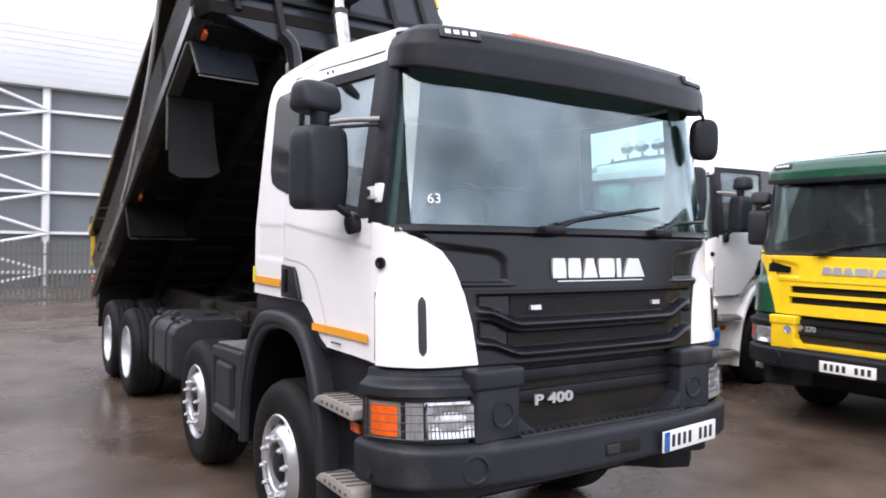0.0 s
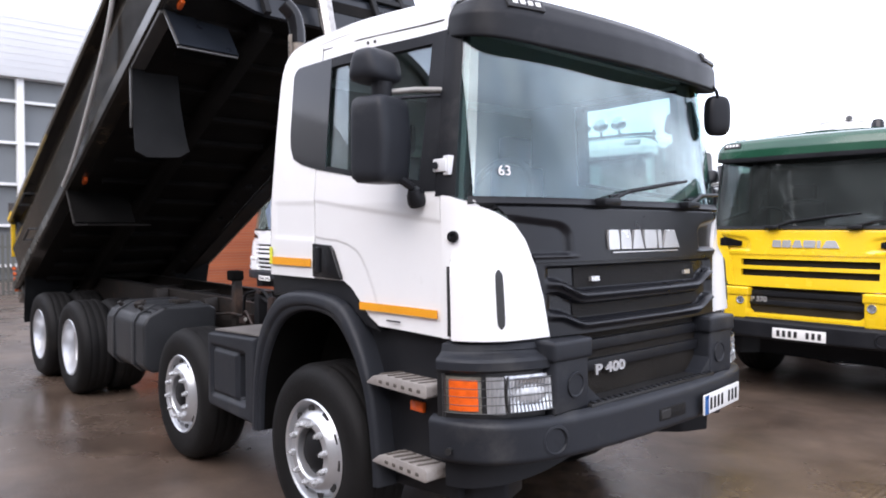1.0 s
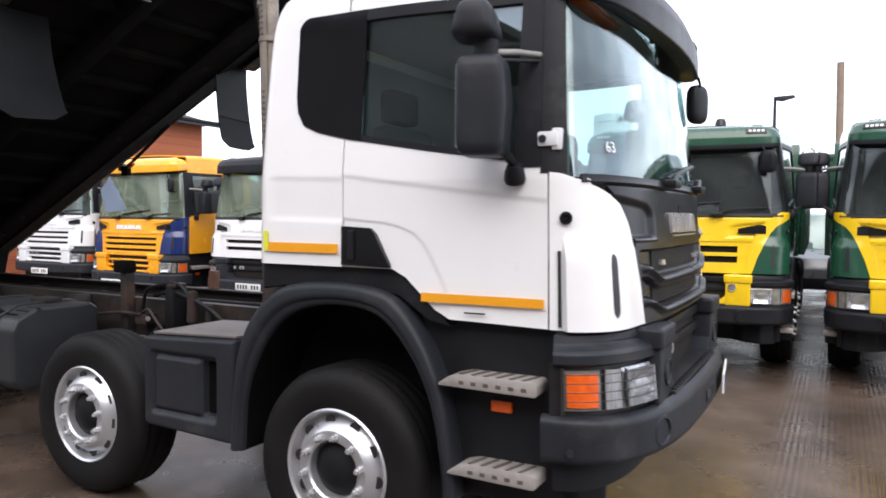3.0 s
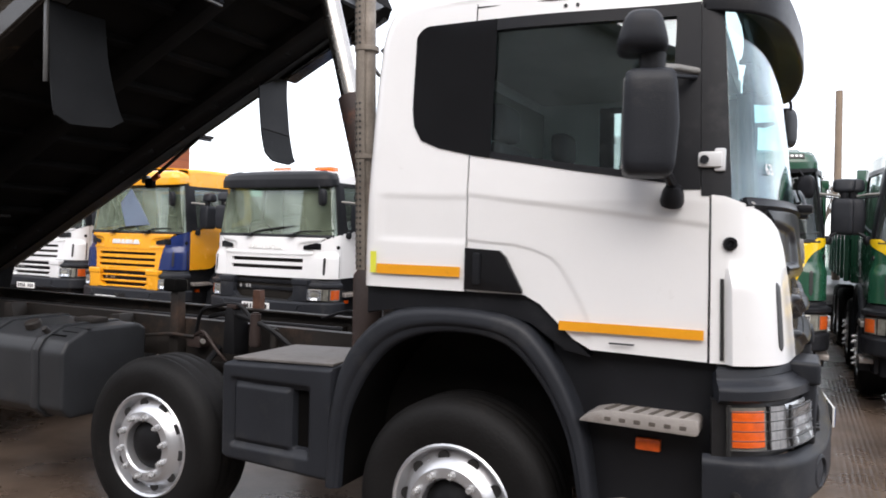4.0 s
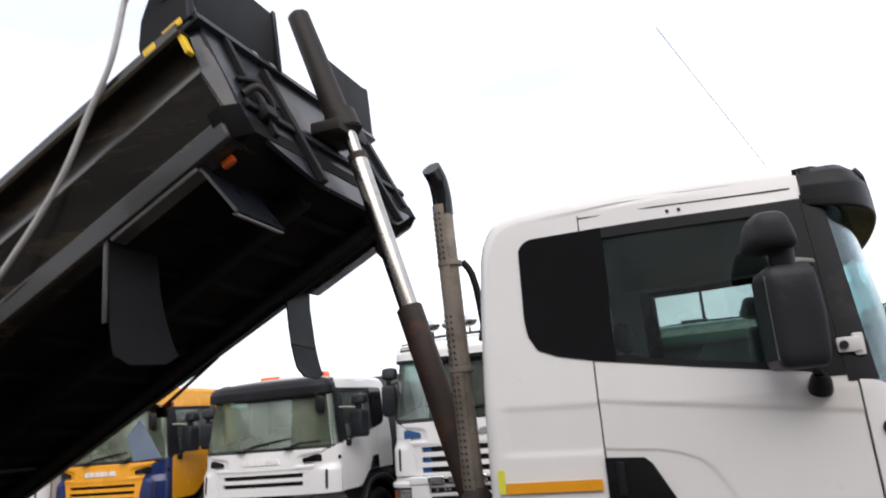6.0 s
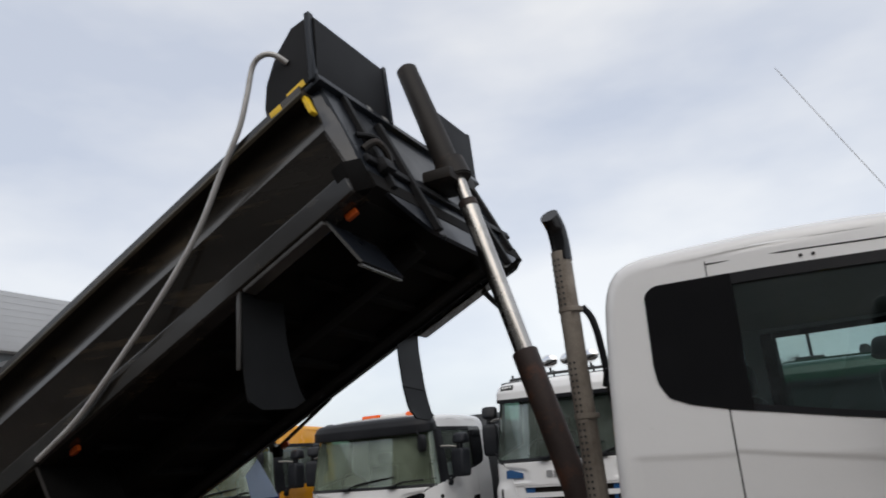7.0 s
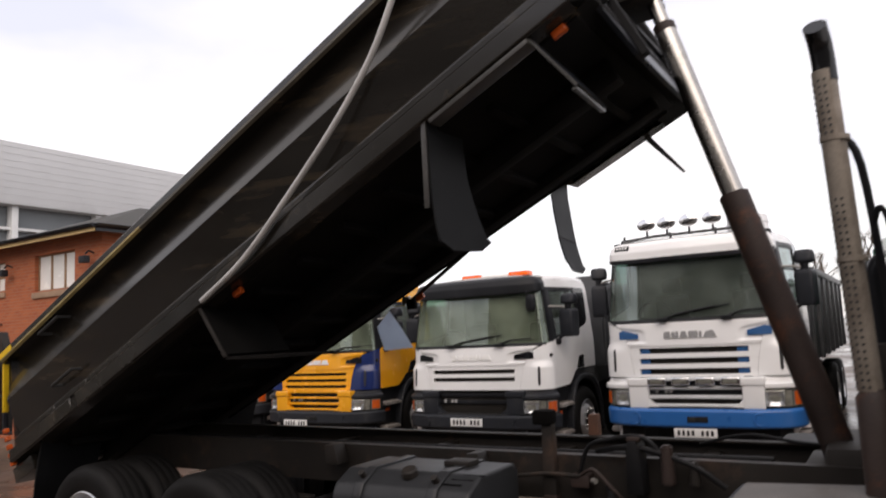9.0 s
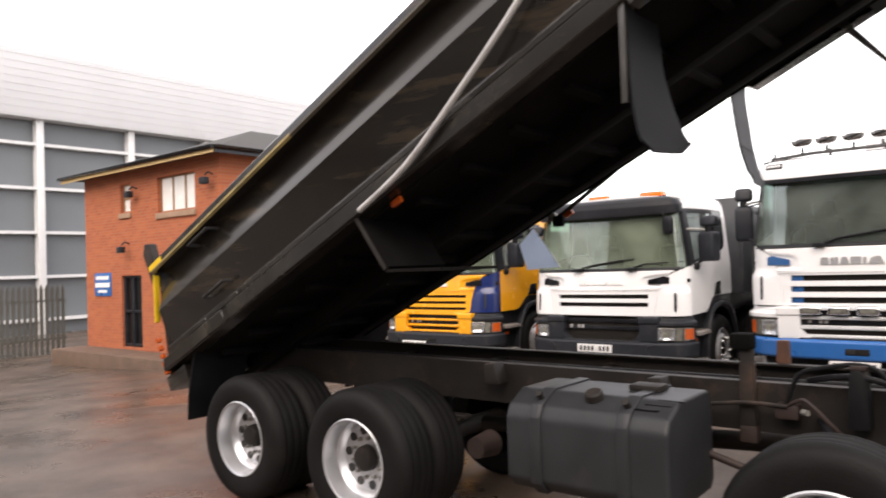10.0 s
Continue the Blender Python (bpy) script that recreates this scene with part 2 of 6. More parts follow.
HAZEGLASS = glass("hazed_green_windscreen_glass", (0.80, 0.93, 0.82), 0.04, 0.80, 0.10, 0.21, (0.38, 0.43, 0.32))
DUSKGLASS = glass("grey_wet_windscreen_glass", (0.78, 0.86, 0.85), 0.05, 0.72, 0.055, 0.05, (0.30, 0.33, 0.32))
FARGLASS = glass("wet_windscreen_glass", (0.80, 0.93, 0.88), 0.04, 0.85, 0.11, 0.10)
CHALK = mat("chalk_white", (0.8, 0.8, 0.8), 0.7)
# far arch plate: the sky's pale blue gleam is put into its colour
PALE = mat("sky_pale_arch_plate", (0.72, 0.80, 0.92), 0.3, var=0.12, dirt=(0.3, 0.33, 0.38), dirt_amount=0.25)
lit = PALE.node_tree.nodes.new("ShaderNodeBsdfTranslucent")
lit.inputs["Color"].default_value = (0.80, 0.87, 0.96, 1)
thin = PALE.node_tree.nodes.new("ShaderNodeMixShader")
thin.inputs["Fac"].default_value = 0.6
PALE.node_tree.links.new(PALE.node_tree.nodes["Principled BSDF"].outputs["BSDF"], thin.inputs[1])
PALE.node_tree.links.new(lit.outputs["BSDF"], thin.inputs[2])
PALE.node_tree.links.new(thin.outputs["Shader"], PALE.node_tree.nodes["Material Output"].inputs["Surface"])
LABEL_Y = mat("yellow_label", (0.75, 0.75, 0.06), 0.5)


# ---- mesh helpers ----
def part(name, bm, material, parent=None, label="", sharp=38, smooth=True):
    """Links a bmesh as one mesh object under a thing or a part."""
    bmesh.ops.recalc_face_normals(bm, faces=bm.faces)
    me = bpy.data.meshes.new(name)
    bm.to_mesh(me)
    bm.free()
    me.materials.append(material)
    if smooth:
        me.shade_smooth()
        me.set_sharp_from_angle(angle=radians(sharp))
    ob = new(name, me)
    if parent is not None:
        ob.parent = parent
    if label:
        tagged(ob, label)
    return ob


def joined(bm, other):
    """Adds other's geometry to bm."""
    me = bpy.data.meshes.new("tmp")
    other.to_mesh(me)
    other.free()
    bm.from_mesh(me)
    bpy.data.meshes.remove(me)
    return bm


def box(x0, x1, y0, y1, z0, z1, bev=0.0, seg=2, bm=None):
    b = bmesh.new()
    bmesh.ops.create_cube(b, size=1, matrix=Matrix.Translation(((x0 + x1) / 2, (y0 + y1) / 2, (z0 + z1) / 2)) @ Matrix.Diagonal((abs(x1 - x0), abs(y1 - y0), abs(z1 - z0), 1)))
    if bev:
        bmesh.ops.bevel(b, geom=b.edges[:], offset=bev, segments=seg, affect="EDGES", profile=0.6)
    return joined(bm, b) if bm is not None else b


def prism(pts, axis, a0, a1, bev=0.0, seg=2, bm=None):
    """A polygon in the plane across an axis ('x': (y, z), 'y': (x, z), 'z': (x, y)), drawn out from a0 to a1."""
    b = bmesh.new()

    def place(p, a):
        return {"x": (a, p[0], p[1]), "y": (p[0], a, p[1]), "z": (p[0], p[1], a)}[axis]
    lo = [b.verts.new(place(p, a0)) for p in pts]
    hi = [b.verts.new(place(p, a1)) for p in pts]
    k = len(pts)
    b.faces.new(lo)
    b.faces.new(hi[::-1])
    for i in range(k):
        b.faces.new((lo[i], lo[(i + 1) % k], hi[(i + 1) % k], hi[i]))
    if bev:
        bmesh.ops.bevel(b, geom=b.edges[:], offset=bev, segments=seg, affect="EDGES", profile=0.6)
    return joined(bm, b) if bm is not None else b


def cyl(p0, p1, r0, r1=None, seg=20, bm=None, bev=0.0):
    b = bmesh.new()
    p0, p1 = Vector(p0), Vector(p1)
    d = p1 - p0
    m = Matrix.Translation((p0 + p1) / 2) @ d.to_track_quat("Z", "Y").to_matrix().to_4x4()
    bmesh.ops.create_cone(b, cap_ends=True, segments=seg, radius1=r0, radius2=r0 if r1 is None else r1, depth=d.length, matrix=m)
    if bev:
        es = [e for e in b.edges if len(e.link_faces) == 2 and any(len(f.verts) > 4 for f in e.link_faces)]
        bmesh.ops.bevel(b, geom=es, offset=bev, segments=2, affect="EDGES")
    return joined(bm, b) if bm is not None else b


def tube(pts, r, seg=10, bm=None, smooth_steps=0):
    """A round tube along points; smooth_steps fills in a smooth curve between them."""
    pts = [Vector(p) for p in pts]
    if smooth_steps:
        out = []
        for i in range(len(pts) - 1):
            a, c, d, e = pts[max(0, i - 1)], pts[i], pts[i + 1], pts[min(len(pts) - 1, i + 2)]
            for k in range(smooth_steps):
                t = k / smooth_steps
                out.append(0.5 * ((2 * c) + (d - a) * t + (2 * a - 5 * c + 4 * d - e) * t * t + (3 * c - a - 3 * d + e) * t ** 3))
        pts = out + [pts[-1]]
    b = bmesh.new()
    rings = []
    up = Vector((0.13, 0.31, 0.94)).normalized()
    for i, p in enumerate(pts):
        d = (pts[min(i + 1, len(pts) - 1)] - pts[max(i - 1, 0)]).normalized()
        s = d.cross(up)
        if s.length < 0.05:
            s = d.cross(Vector((1, 0, 0)))
        s.normalize()
        t = s.cross(d)
        rings.append([b.verts.new(p + r * (math.cos(2 * math.pi * k / seg) * s + math.sin(2 * math.pi * k / seg) * t)) for k in range(seg)])
    for i in range(len(rings) - 1):
        for k in range(seg):
            b.faces.new((rings[i][k], rings[i][(k + 1) % seg], rings[i + 1][(k + 1) % seg], rings[i + 1][k]))
    b.faces.new(rings[0])
    b.faces.new(rings[-1][::-1])
    return joined(bm, b) if bm is not None else b


def lathe(profile, centre, axis=(0, 1, 0), seg=40, bm=None):
    """Turns (radius, height) pairs round an axis through centre."""
    b = bmesh.new()
    q = Vector(axis).to_track_quat("Z", "Y").to_matrix().to_4x4()
    m = Matrix.Translation(centre) @ q
    rings = [[b.verts.new(m @ Vector((r * math.cos(2 * math.pi * k / seg), r * math.sin(2 * math.pi * k / seg), h))) for k in range(seg)] for r, h in profile]
    for i in range(len(rings) - 1):
        for k in range(seg):
            b.faces.new((rings[i][k], rings[i][(k + 1) % seg], rings[i + 1][(k + 1) % seg], rings[i + 1][k]))
    if profile[0][0] < 0.02:
        b.faces.new(rings[0])
    if profile[-1][0] < 0.02:
        b.faces.new(rings[-1][::-1])
    return joined(bm, b) if bm is not None else b


def sheet(fn, nu, nv, th=0.02, bm=None):
    """A bent plate: fn(a, b) gives its outer points for a, b from 0 to 1; th is its thickness."""
    b = bmesh.new()
    P = [[Vector(fn(i / nu, j / nv)) for j in range(nv + 1)] for i in range(nu + 1)]
    N = [[None] * (nv + 1) for _ in range(nu + 1)]
    for i in range(nu + 1):
        for j in range(nv + 1):
            du = P[min(i + 1, nu)][j] - P[max(i - 1, 0)][j]
            dv = P[i][min(j + 1, nv)] - P[i][max(j - 1, 0)]
            v = du.cross(dv)
            N[i][j] = v.normalized() if v.length > 1e-9 else Vector((0, 0, 0))
    A = [[b.verts.new(P[i][j]) for j in range(nv + 1)] for i in range(nu + 1)]
    B = [[b.verts.new(P[i][j] - th * N[i][j]) for j in range(nv + 1)] for i in range(nu + 1)]
    for i in range(nu):
        for j in range(nv):
            b.faces.new((A[i][j], A[i + 1][j], A[i + 1][j + 1], A[i][j + 1]))
            b.faces.new((B[i][j], B[i][j + 1], B[i + 1][j + 1], B[i + 1][j]))
    for i in range(nu):
        b.faces.new((A[i][0], B[i][0], B[i + 1][0], A[i + 1][0]))
        b.faces.new((A[i][nv], A[i + 1][nv], B[i + 1][nv], B[i][nv]))
    for j in range(nv):
        b.faces.new((A[0][j], A[0][j + 1], B[0][j + 1], B[0][j]))
        b.faces.new((A[nu][j], B[nu][j], B[nu][j + 1], A[nu][j + 1]))
    return joined(bm, b) if bm is not None else b


def lerp(table, x):
    """Straight lines between (x, value) pairs."""
    if x <= table[0][0]:
        return table[0][1]
    for (a, va), (c, vc) in zip(table, table[1:]):
        if x <= c:
            return va + (vc - va) * (x - a) / (c - a)
    return table[-1][1]


def soft_step(d, width):
    """0 below zero, 1 past width, smooth between."""
    t = min(1.0, max(0.0, d / width))
    return t * t * (3 - 2 * t)


def empty(name, m, label, category, group="", kind=""):
    ob = new(name)
    ob.empty_display_size = 0.2
    ob.matrix_basis = m
    return tagged(ob, label, category, group, kind)


def stuff(ob):
    """Marks pieces too small to pick apart."""
    return tagged(ob, kind="stuff")


# ---- the cab's skin: one curve round right side, front and left side ----
CORNER, NOSE, HALF, CABREAR = 1.0, 0.37, 1.2, -0.49
_plan = []
for _k in range(61):
    _f = radians(90 * _k / 60)
    _plan.append((CORNER + NOSE * math.cos(_f) ** (2 / 3), HALF * math.sin(_f) ** (2 / 3)))
_plan.append((CABREAR - 0.3, HALF))
_run = [0.0]
for (_a, _b), (_c, _d) in zip(_plan, _plan[1:]):
    _run.append(_run[-1] + math.hypot(_c - _a, _d - _b))
Y2Q = [(p[1], r) for p, r in zip(_plan, _run)][:61]


def q_y(y):
    """The way along the front at which the skin lies y to the side."""
    return math.copysign(lerp(Y2Q, abs(y)), y)


def q_x(x, side):
    """The way along the skin to x on one side (side -1: right, 1: left)."""
    if x <= CORNER:
        return side * (_run[60] + CORNER - x)
    t = [(-p[0], r) for p, r in zip(_plan, _run)][:61]
    return side * lerp(t, -x)


def plan(q):
    a = abs(q)
    i = 0
    while i < len(_run) - 2 and _run[i + 1] < a:
        i += 1
    f = (a - _run[i]) / (_run[i + 1] - _run[i])
    (x0, y0), (x1, y1) = _plan[i], _plan[i + 1]
    n = Vector((y1 - y0, x0 - x1)).normalized()
    return x0 + (x1 - x0) * f, (y0 + (y1 - y0) * f), n


def skin(q, z, off=0.0):
    x, y, n = plan(q)
    x, y = x + n.x * off, y + n.y * off
    if z > 1.9 and x > 0.9:
        x -= (z - 1.9) * 0.135 * (x - 0.9) / 0.47
    if z > 1.9:
        y *= 1 - 0.055 * (z - 1.9) / 0.85
    if z > 1.26 and x > 0.2:
        u = min(1.0, (x - 0.2) / 0.85)
        y *= 1 - (0.031 + 0.045 * max(0.0, z - 1.9) / 0.85) * u * u * (3 - 2 * u)
    if z < 1.9:
        x += 0.05 * (1.9 - z) / 0.6 * max(0.0, (x - 1.0) / 0.36)
    return (x, math.copysign(y, q) if q else 0.0, z)


def band(q0, q1, z0, z1, off=0.0, th=0.02, nu=24, nv=6, bm=None):
    """A piece of the skin; q0, q1 may depend on z's share b, and z0, z1 on q's share a."""
    def fn(a, b):
        qa = q0(b) if callable(q0) else q0
        qb = q1(b) if callable(q1) else q1
        za = z0(a) if callable(z0) else z0
        zb = z1(a) if callable(z1) else z1
        q, z = qa + (qb - qa) * a, za + (zb - za) * b
        return skin(q, z, off(a, b) if callable(off) else off)
    return sheet(fn, nu, nv, th, bm)


BELT = [(-0.245, 2.34), (-0.232, 2.245), (-0.19, 2.175), (-0.10, 2.138), (0.07, 2.10), (0.5, 2.03), (1.06, 1.95), (1.2, 1.93)]
SILL = [(-0.49, 1.495), (0.33, 1.495), (0.40, 1.46), (0.55, 1.32), (0.62, 1.283), (1.07, 1.272), (1.3, 1.272)]
# the cab's rear and roof in side view, and the same line drawn in by its edge radius
PROFILE = [(-0.49, 1.495), (-0.489, 1.7), (-0.484, 2.0), (-0.476, 2.3), (-0.466, 2.5), (-0.455, 2.65), (-0.440, 2.72), (-0.415, 2.778), (-0.378, 2.822), (-0.325, 2.851), (-0.25, 2.867), (-0.08, 2.877), (0.3, 2.887), (0.7, 2.887), (1.00, 2.873)]
ROUND = 0.068


def profile(t, depth=0.0):
    """Point of the profile at share t of its points, sunk by depth."""
    f = t * (len(PROFILE) - 1)
    i = min(int(f), len(PROFILE) - 2)
    u = f - i
    p0, p1, p2, p3 = [PROFILE[min(max(k, 0), len(PROFILE) - 1)] for k in (i - 1, i, i + 1, i + 2)]
    x, z = [p1[k] + (p2[k] - p1[k]) * u for k in (0, 1)]
    d0 = Vector((p2[0] - p0[0], p2[1] - p0[1])).normalized()
    d1 = Vector((p3[0] - p1[0], p3[1] - p1[1])).normalized()
    d = d0.lerp(d1, u).normalized()
    return x + d.y * depth, z - d.x * depth


REAR = [(z, x) for x, z in (profile(k / 140, ROUND) for k in range(141))]
REAR = [p for k, p in enumerate(REAR) if k == 0 or p[0] > REAR[k - 1][0]]


def shell(t, b, rise=0.0):
    """Rear wall and roof, with rounded edges towards the sides; b from 0 (right) to 1 (left)."""
    w0, z0 = profile(t)
    u = min(1.0, max(0.0, (w0 - 0.2) / 0.85))
    half = HALF * (1 - 0.055 * max(0.0, z0 - 1.9) / 0.85) * (1 - 0.076 * u * u * (3 - 2 * u)) - 0.001
    c = 2 * b - 1
    s = -1 if c < 0 else 1
    c = abs(c)
    if c > 0.5:
        f = radians(90) * (c - 0.5) / 0.5
        y, d = half - ROUND + ROUND * math.sin(f), ROUND * (1 - math.cos(f))
    else:
        y, d = (half - ROUND) * c / 0.5, 0.0
    x, z = profile(t, d)
    crown = 0.05 * (1 - (y / half) ** 2) * min(1.0, max(0.0, (z0 - 2.74) / 0.12))
    return (x, s * y, z + crown + rise * min(1.0, max(0.0, (z0 - 2.55) / 0.2)))


EDGE = [(1.27, 0.783), (1.45, 0.808), (1.6, 0.845), (1.72, 0.893), (1.80, 0.952), (1.86, 1.018), (1.90, 1.075), (1.93, 1.13)]


NUTS = {}


def wheel(root, x, y, out, z=0.50, dual=False, steer=True, rim_mat=None):
    """One wheel with its tyre, rim and nuts; out: -1 faces right, 1 left. A dual wheel has a sunken rim and a second tyre."""
    rim_mat = rim_mat or SILVER
    R = 0.50
    tyre_prof = [(0.295, 0.0), (0.32, 0.012), (0.40, 0.022), (0.458, 0.012), (0.484, -0.018), (R, -0.055), (R, -0.07), (0.4975, -0.075), (0.4975, -0.085), (R, -0.09), (R, -0.14), (0.4975, -0.145), (0.4975, -0.155), (R, -0.16), (R, -0.21),
                 (0.4975, -0.215), (0.4975, -0.225), (R, -0.23), (R, -0.255), (0.484, -0.29), (0.458, -0.316), (0.40, -0.322), (0.30, -0.31)]
    w = part("wheel", lathe(tyre_prof, (x, y, z), (0, out, 0), 44), RUBBER, root, "black rubber tyre", 50)
    w.name = "wheel"
    if dual:
        part("inner_tyre", lathe(tyre_prof, (x, y - out * 0.345, z), (0, out, 0), 36), RUBBER, w, "", 50)
        prof = [(0.300, 0.008), (0.292, 0.014), (0.280, 0.006), (0.268, -0.05), (0.262, -0.10), (0.245, -0.115), (0.236, -0.135), (0.225, -0.15), (0.16, -0.155), (0.14, -0.155), (0.12, -0.16), (0.10, -0.16), (0.01, -0.16)]
        depth, rb = -0.155, 0.140
    else:
        prof = [(0.300, 0.006), (0.292, 0.014), (0.280, 0.004), (0.272, -0.03), (0.262, -0.045), (0.245, -0.03), (0.215, 0.012), (0.195, 0.028), (0.150, 0.030), (0.142, 0.02), (0.138, -0.03), (0.12, -0.04), (0.112, -0.02), (0.075, 0.0), (0.07, 0.012), (0.01, 0.016)]
        depth, rb = 0.03, 0.168
    part("rim", lathe(prof, (x, y, z), (0, out, 0), 44), rim_mat, w, "silver-painted steel rim", 32)
    nut = NUTS.get((dual, out))
    if not nut:
        bm = bmesh.new()
        if dual:
            cyl((0, 0, 0), (0, out * 0.03, 0), 0.016, 0.013, 6, bm)
        else:
            cyl((0, 0, 0), (0, out * 0.022, 0), 0.019, 0.019, 8, bm)
            cyl((0, out * 0.022, 0), (0, out * 0.04, 0), 0.014, 0.010, 8, bm)
        hole = cyl((0, -out * 0.004, 0), (0, out * 0.006, 0), 0.031 if dual else 0.029, None, 14)
        pair = []
        for b, mt in ((bm, STEEL if dual else BADGE), (hole, PLATE_B)):
            me = bpy.data.meshes.new("wheel_nut")
            b.to_mesh(me)
            b.free()
            me.materials.append(mt)
            pair.append(me)
        nut = NUTS[(dual, out)] = pair
    for k in range(10):
        f = 2 * math.pi * (k + 0.3) / 10
        ob = new("wheel_nut", nut[0])
        ob.parent = w
        ob.location = (x + rb * math.cos(f), y + out * depth, z + rb * math.sin(f))
        f = 2 * math.pi * (k + 0.8) / 10
        rr, hh = (0.190, -0.152) if dual else (0.236, -0.018)
        ob = new("vent_hole", nut[1])
        ob.parent = w
        ob.location = (x + rr * math.cos(f), y + out * hh, z + rr * math.sin(f))
    if dual:
        bm = lathe([(0.092, -0.158), (0.085, -0.10), (0.075, -0.085), (0.05, -0.08), (0.01, -0.08)], (x, y, z), (0, out, 0), 24)
    else:
        bm = lathe([(0.134, -0.02), (0.12, -0.012), (0.08, 0.018), (0.01, 0.02)], (x, y, z), (0, out, 0), 24)
    part("hub", bm, CHASSIS if dual else HOODP, w)
    return w


def text_mesh(body, size, depth, bold=0.0):
    """Letters as a bmesh, upright in the x-y plane."""
    cu = bpy.data.curves.new("letters", "FONT")
    cu.body, cu.size, cu.extrude, cu.offset = body, size, depth, bold
    ob = bpy.data.objects.new("letters", cu)
    scene.collection.objects.link(ob)
    me = bpy.data.meshes.new_from_object(ob.evaluated_get(bpy.context.evaluated_depsgraph_get()))
    bpy.data.objects.remove(ob)
    bm = bmesh.new()
    bm.from_mesh(me)
    return bm


def mirror(root, s, big=True):
    """Main mirror, wide-angle mirror above it, arms and a kerb mirror."""
    bm = bmesh.new()
    bmesh.ops.create_cube(bm, size=1)
    bmesh.ops.subdivide_edges(bm, edges=bm.edges[:], cuts=7, use_grid_fill=True)
    for v in bm.verts:
        c = v.co
        rr = (abs(c.x * 2) ** 9 + abs(c.y * 2) ** 9 + abs(c.z * 2) ** 9) ** (1 / 9)
        k = max(abs(c.x), abs(c.y), abs(c.z)) * 2 / rr * 1.06 if rr > 0 else 1
        c *= k
        c.x *= 0.19 * (1 - 0.5 * max(0.0, c.x) * abs(c.z))
        c.y *= 0.212
        c.z *= 0.372
    tw = Matrix.Translation((0.865, s * 1.34, 2.175)) @ Matrix.Rotation(s * radians(-14), 4, "Z")
    bm.transform(tw)
    m = part("mirror", bm, GREYP, root, "tall black plastic door mirror housing", 60)
    g = box(-0.006, 0.0, -0.085, 0.085, -0.16, 0.16, 0.0)
    g.transform(tw @ Matrix.Translation((-0.096, 0, 0)))
    part("mirror_glass", g, CHROME, m)
    bm = bmesh.new()
    bmesh.ops.create_cube(bm, size=1)
    bmesh.ops.subdivide_edges(bm, edges=bm.edges[:], cuts=6, use_grid_fill=True)
    for v in bm.verts:
        c = v.co
        rr = (abs(c.x * 2) ** 4 + abs(c.y * 2) ** 4 + abs(c.z * 2) ** 4) ** 0.25
        c *= max(abs(c.x), abs(c.y), abs(c.z)) * 2 / rr * 1.08 if rr > 0 else 1
        c.x *= 0.148 * (1.05 - 0.5 * c.z)
        c.y *= 0.212
        c.z *= 0.145
    bm.transform(Matrix.Translation((0.83, s * 1.345, 2.515)) @ Matrix.Rotation(s * radians(-14), 4, "Z"))
    u = part("wide_mirror", bm, GREYP, root, "rounded black wide-angle mirror", 60)
    part("mirror_neck", cyl((0.87, s * 1.34, 2.34), (0.87, s * 1.34, 2.44), 0.045, 0.05, 12), BLACKP, m)
    bm = tube([(0.89, s * 1.30, 2.40), (0.94, s * 1.20, 2.415), (1.0, s * 1.09, 2.42)], 0.014, 10)
    part("mirror_arm", bm, STEEL, m, "grey metal arm")
    part("arm_stay", tube([(0.89, s * 1.30, 2.37), (1.0, s * 1.09, 2.395)], 0.009, 10), GREYP, m)
    bm = lathe([(0.01, 0.03), (0.03, 0.028), (0.042, 0.0), (0.047, -0.035), (0.042, -0.052), (0.018, -0.058), (0.01, -0.058)], (0.935, s * 1.195, 1.93), (0.15, s * 0.5, 1), 18)
    tube([(0.935, s * 1.21, 1.96), (0.92, s * 1.27, 2.0)], 0.02, 8, bm)
    tube([(0.935, s * 1.19, 1.93), (0.94, s * 1.12, 1.95)], 0.022, 8, bm)
    part("mirror_foot", bm, BLACKP, m)


def front_mirror(root, s):
    """Small mirror on a bent arm at the visor's outer corner."""
    bm = tube([(1.22, s * 0.85, 2.68), (1.29, s * 0.88, 2.655), (1.315, s * 0.91, 2.61), (1.305, s * 0.94, 2.55)], 0.010, 8, None, 4)
    m = part("front_mirror", bm, BLACKP, root, "small black front mirror on an arm")
    b2 = bmesh.new()
    bmesh.ops.create_uvsphere(b2, u_segments=18, v_segments=12, radius=1)
    for v in b2.verts:
        c = v.co
        for i in range(3):
            c[i] = math.copysign(abs(c[i]) ** 0.6, c[i])
        c.x *= 0.045
        c.y *= 0.085
        c.z *= 0.125
    b2.transform(Matrix.Translation((1.295, s * 0.955, 2.475)) @ Matrix.Rotation(s * radians(-25), 4, "Z"))
    part("mirror_head", b2, BLACKP, m, "", 60)


# the visor's outer edge from above, right half; boxier than the windscreen
VISOR = [(1.015, -1.060), (1.08, -1.068), (1.15, -1.066), (1.20, -1.050), (1.245, -1.015), (1.278, -0.965), (1.302, -0.90), (1.325, -0.80), (1.345, -0.65), (1.365, -0.42), (1.378, -0.2), (1.382, 0.0)]
VISOR += [(x, -y) for x, y in VISOR[-2::-1]]
VRUN = [0.0]
for (_a, _b), (_c, _d) in zip(VISOR, VISOR[1:]):
    VRUN.append(VRUN[-1] + math.hypot(_c - _a, _d - _b))


def visor_at(q):
    return Vector((lerp([(r, p[0]) for r, p in zip(VRUN, VISOR)], q), lerp([(r, p[1]) for r, p in zip(VRUN, VISOR)], q)))


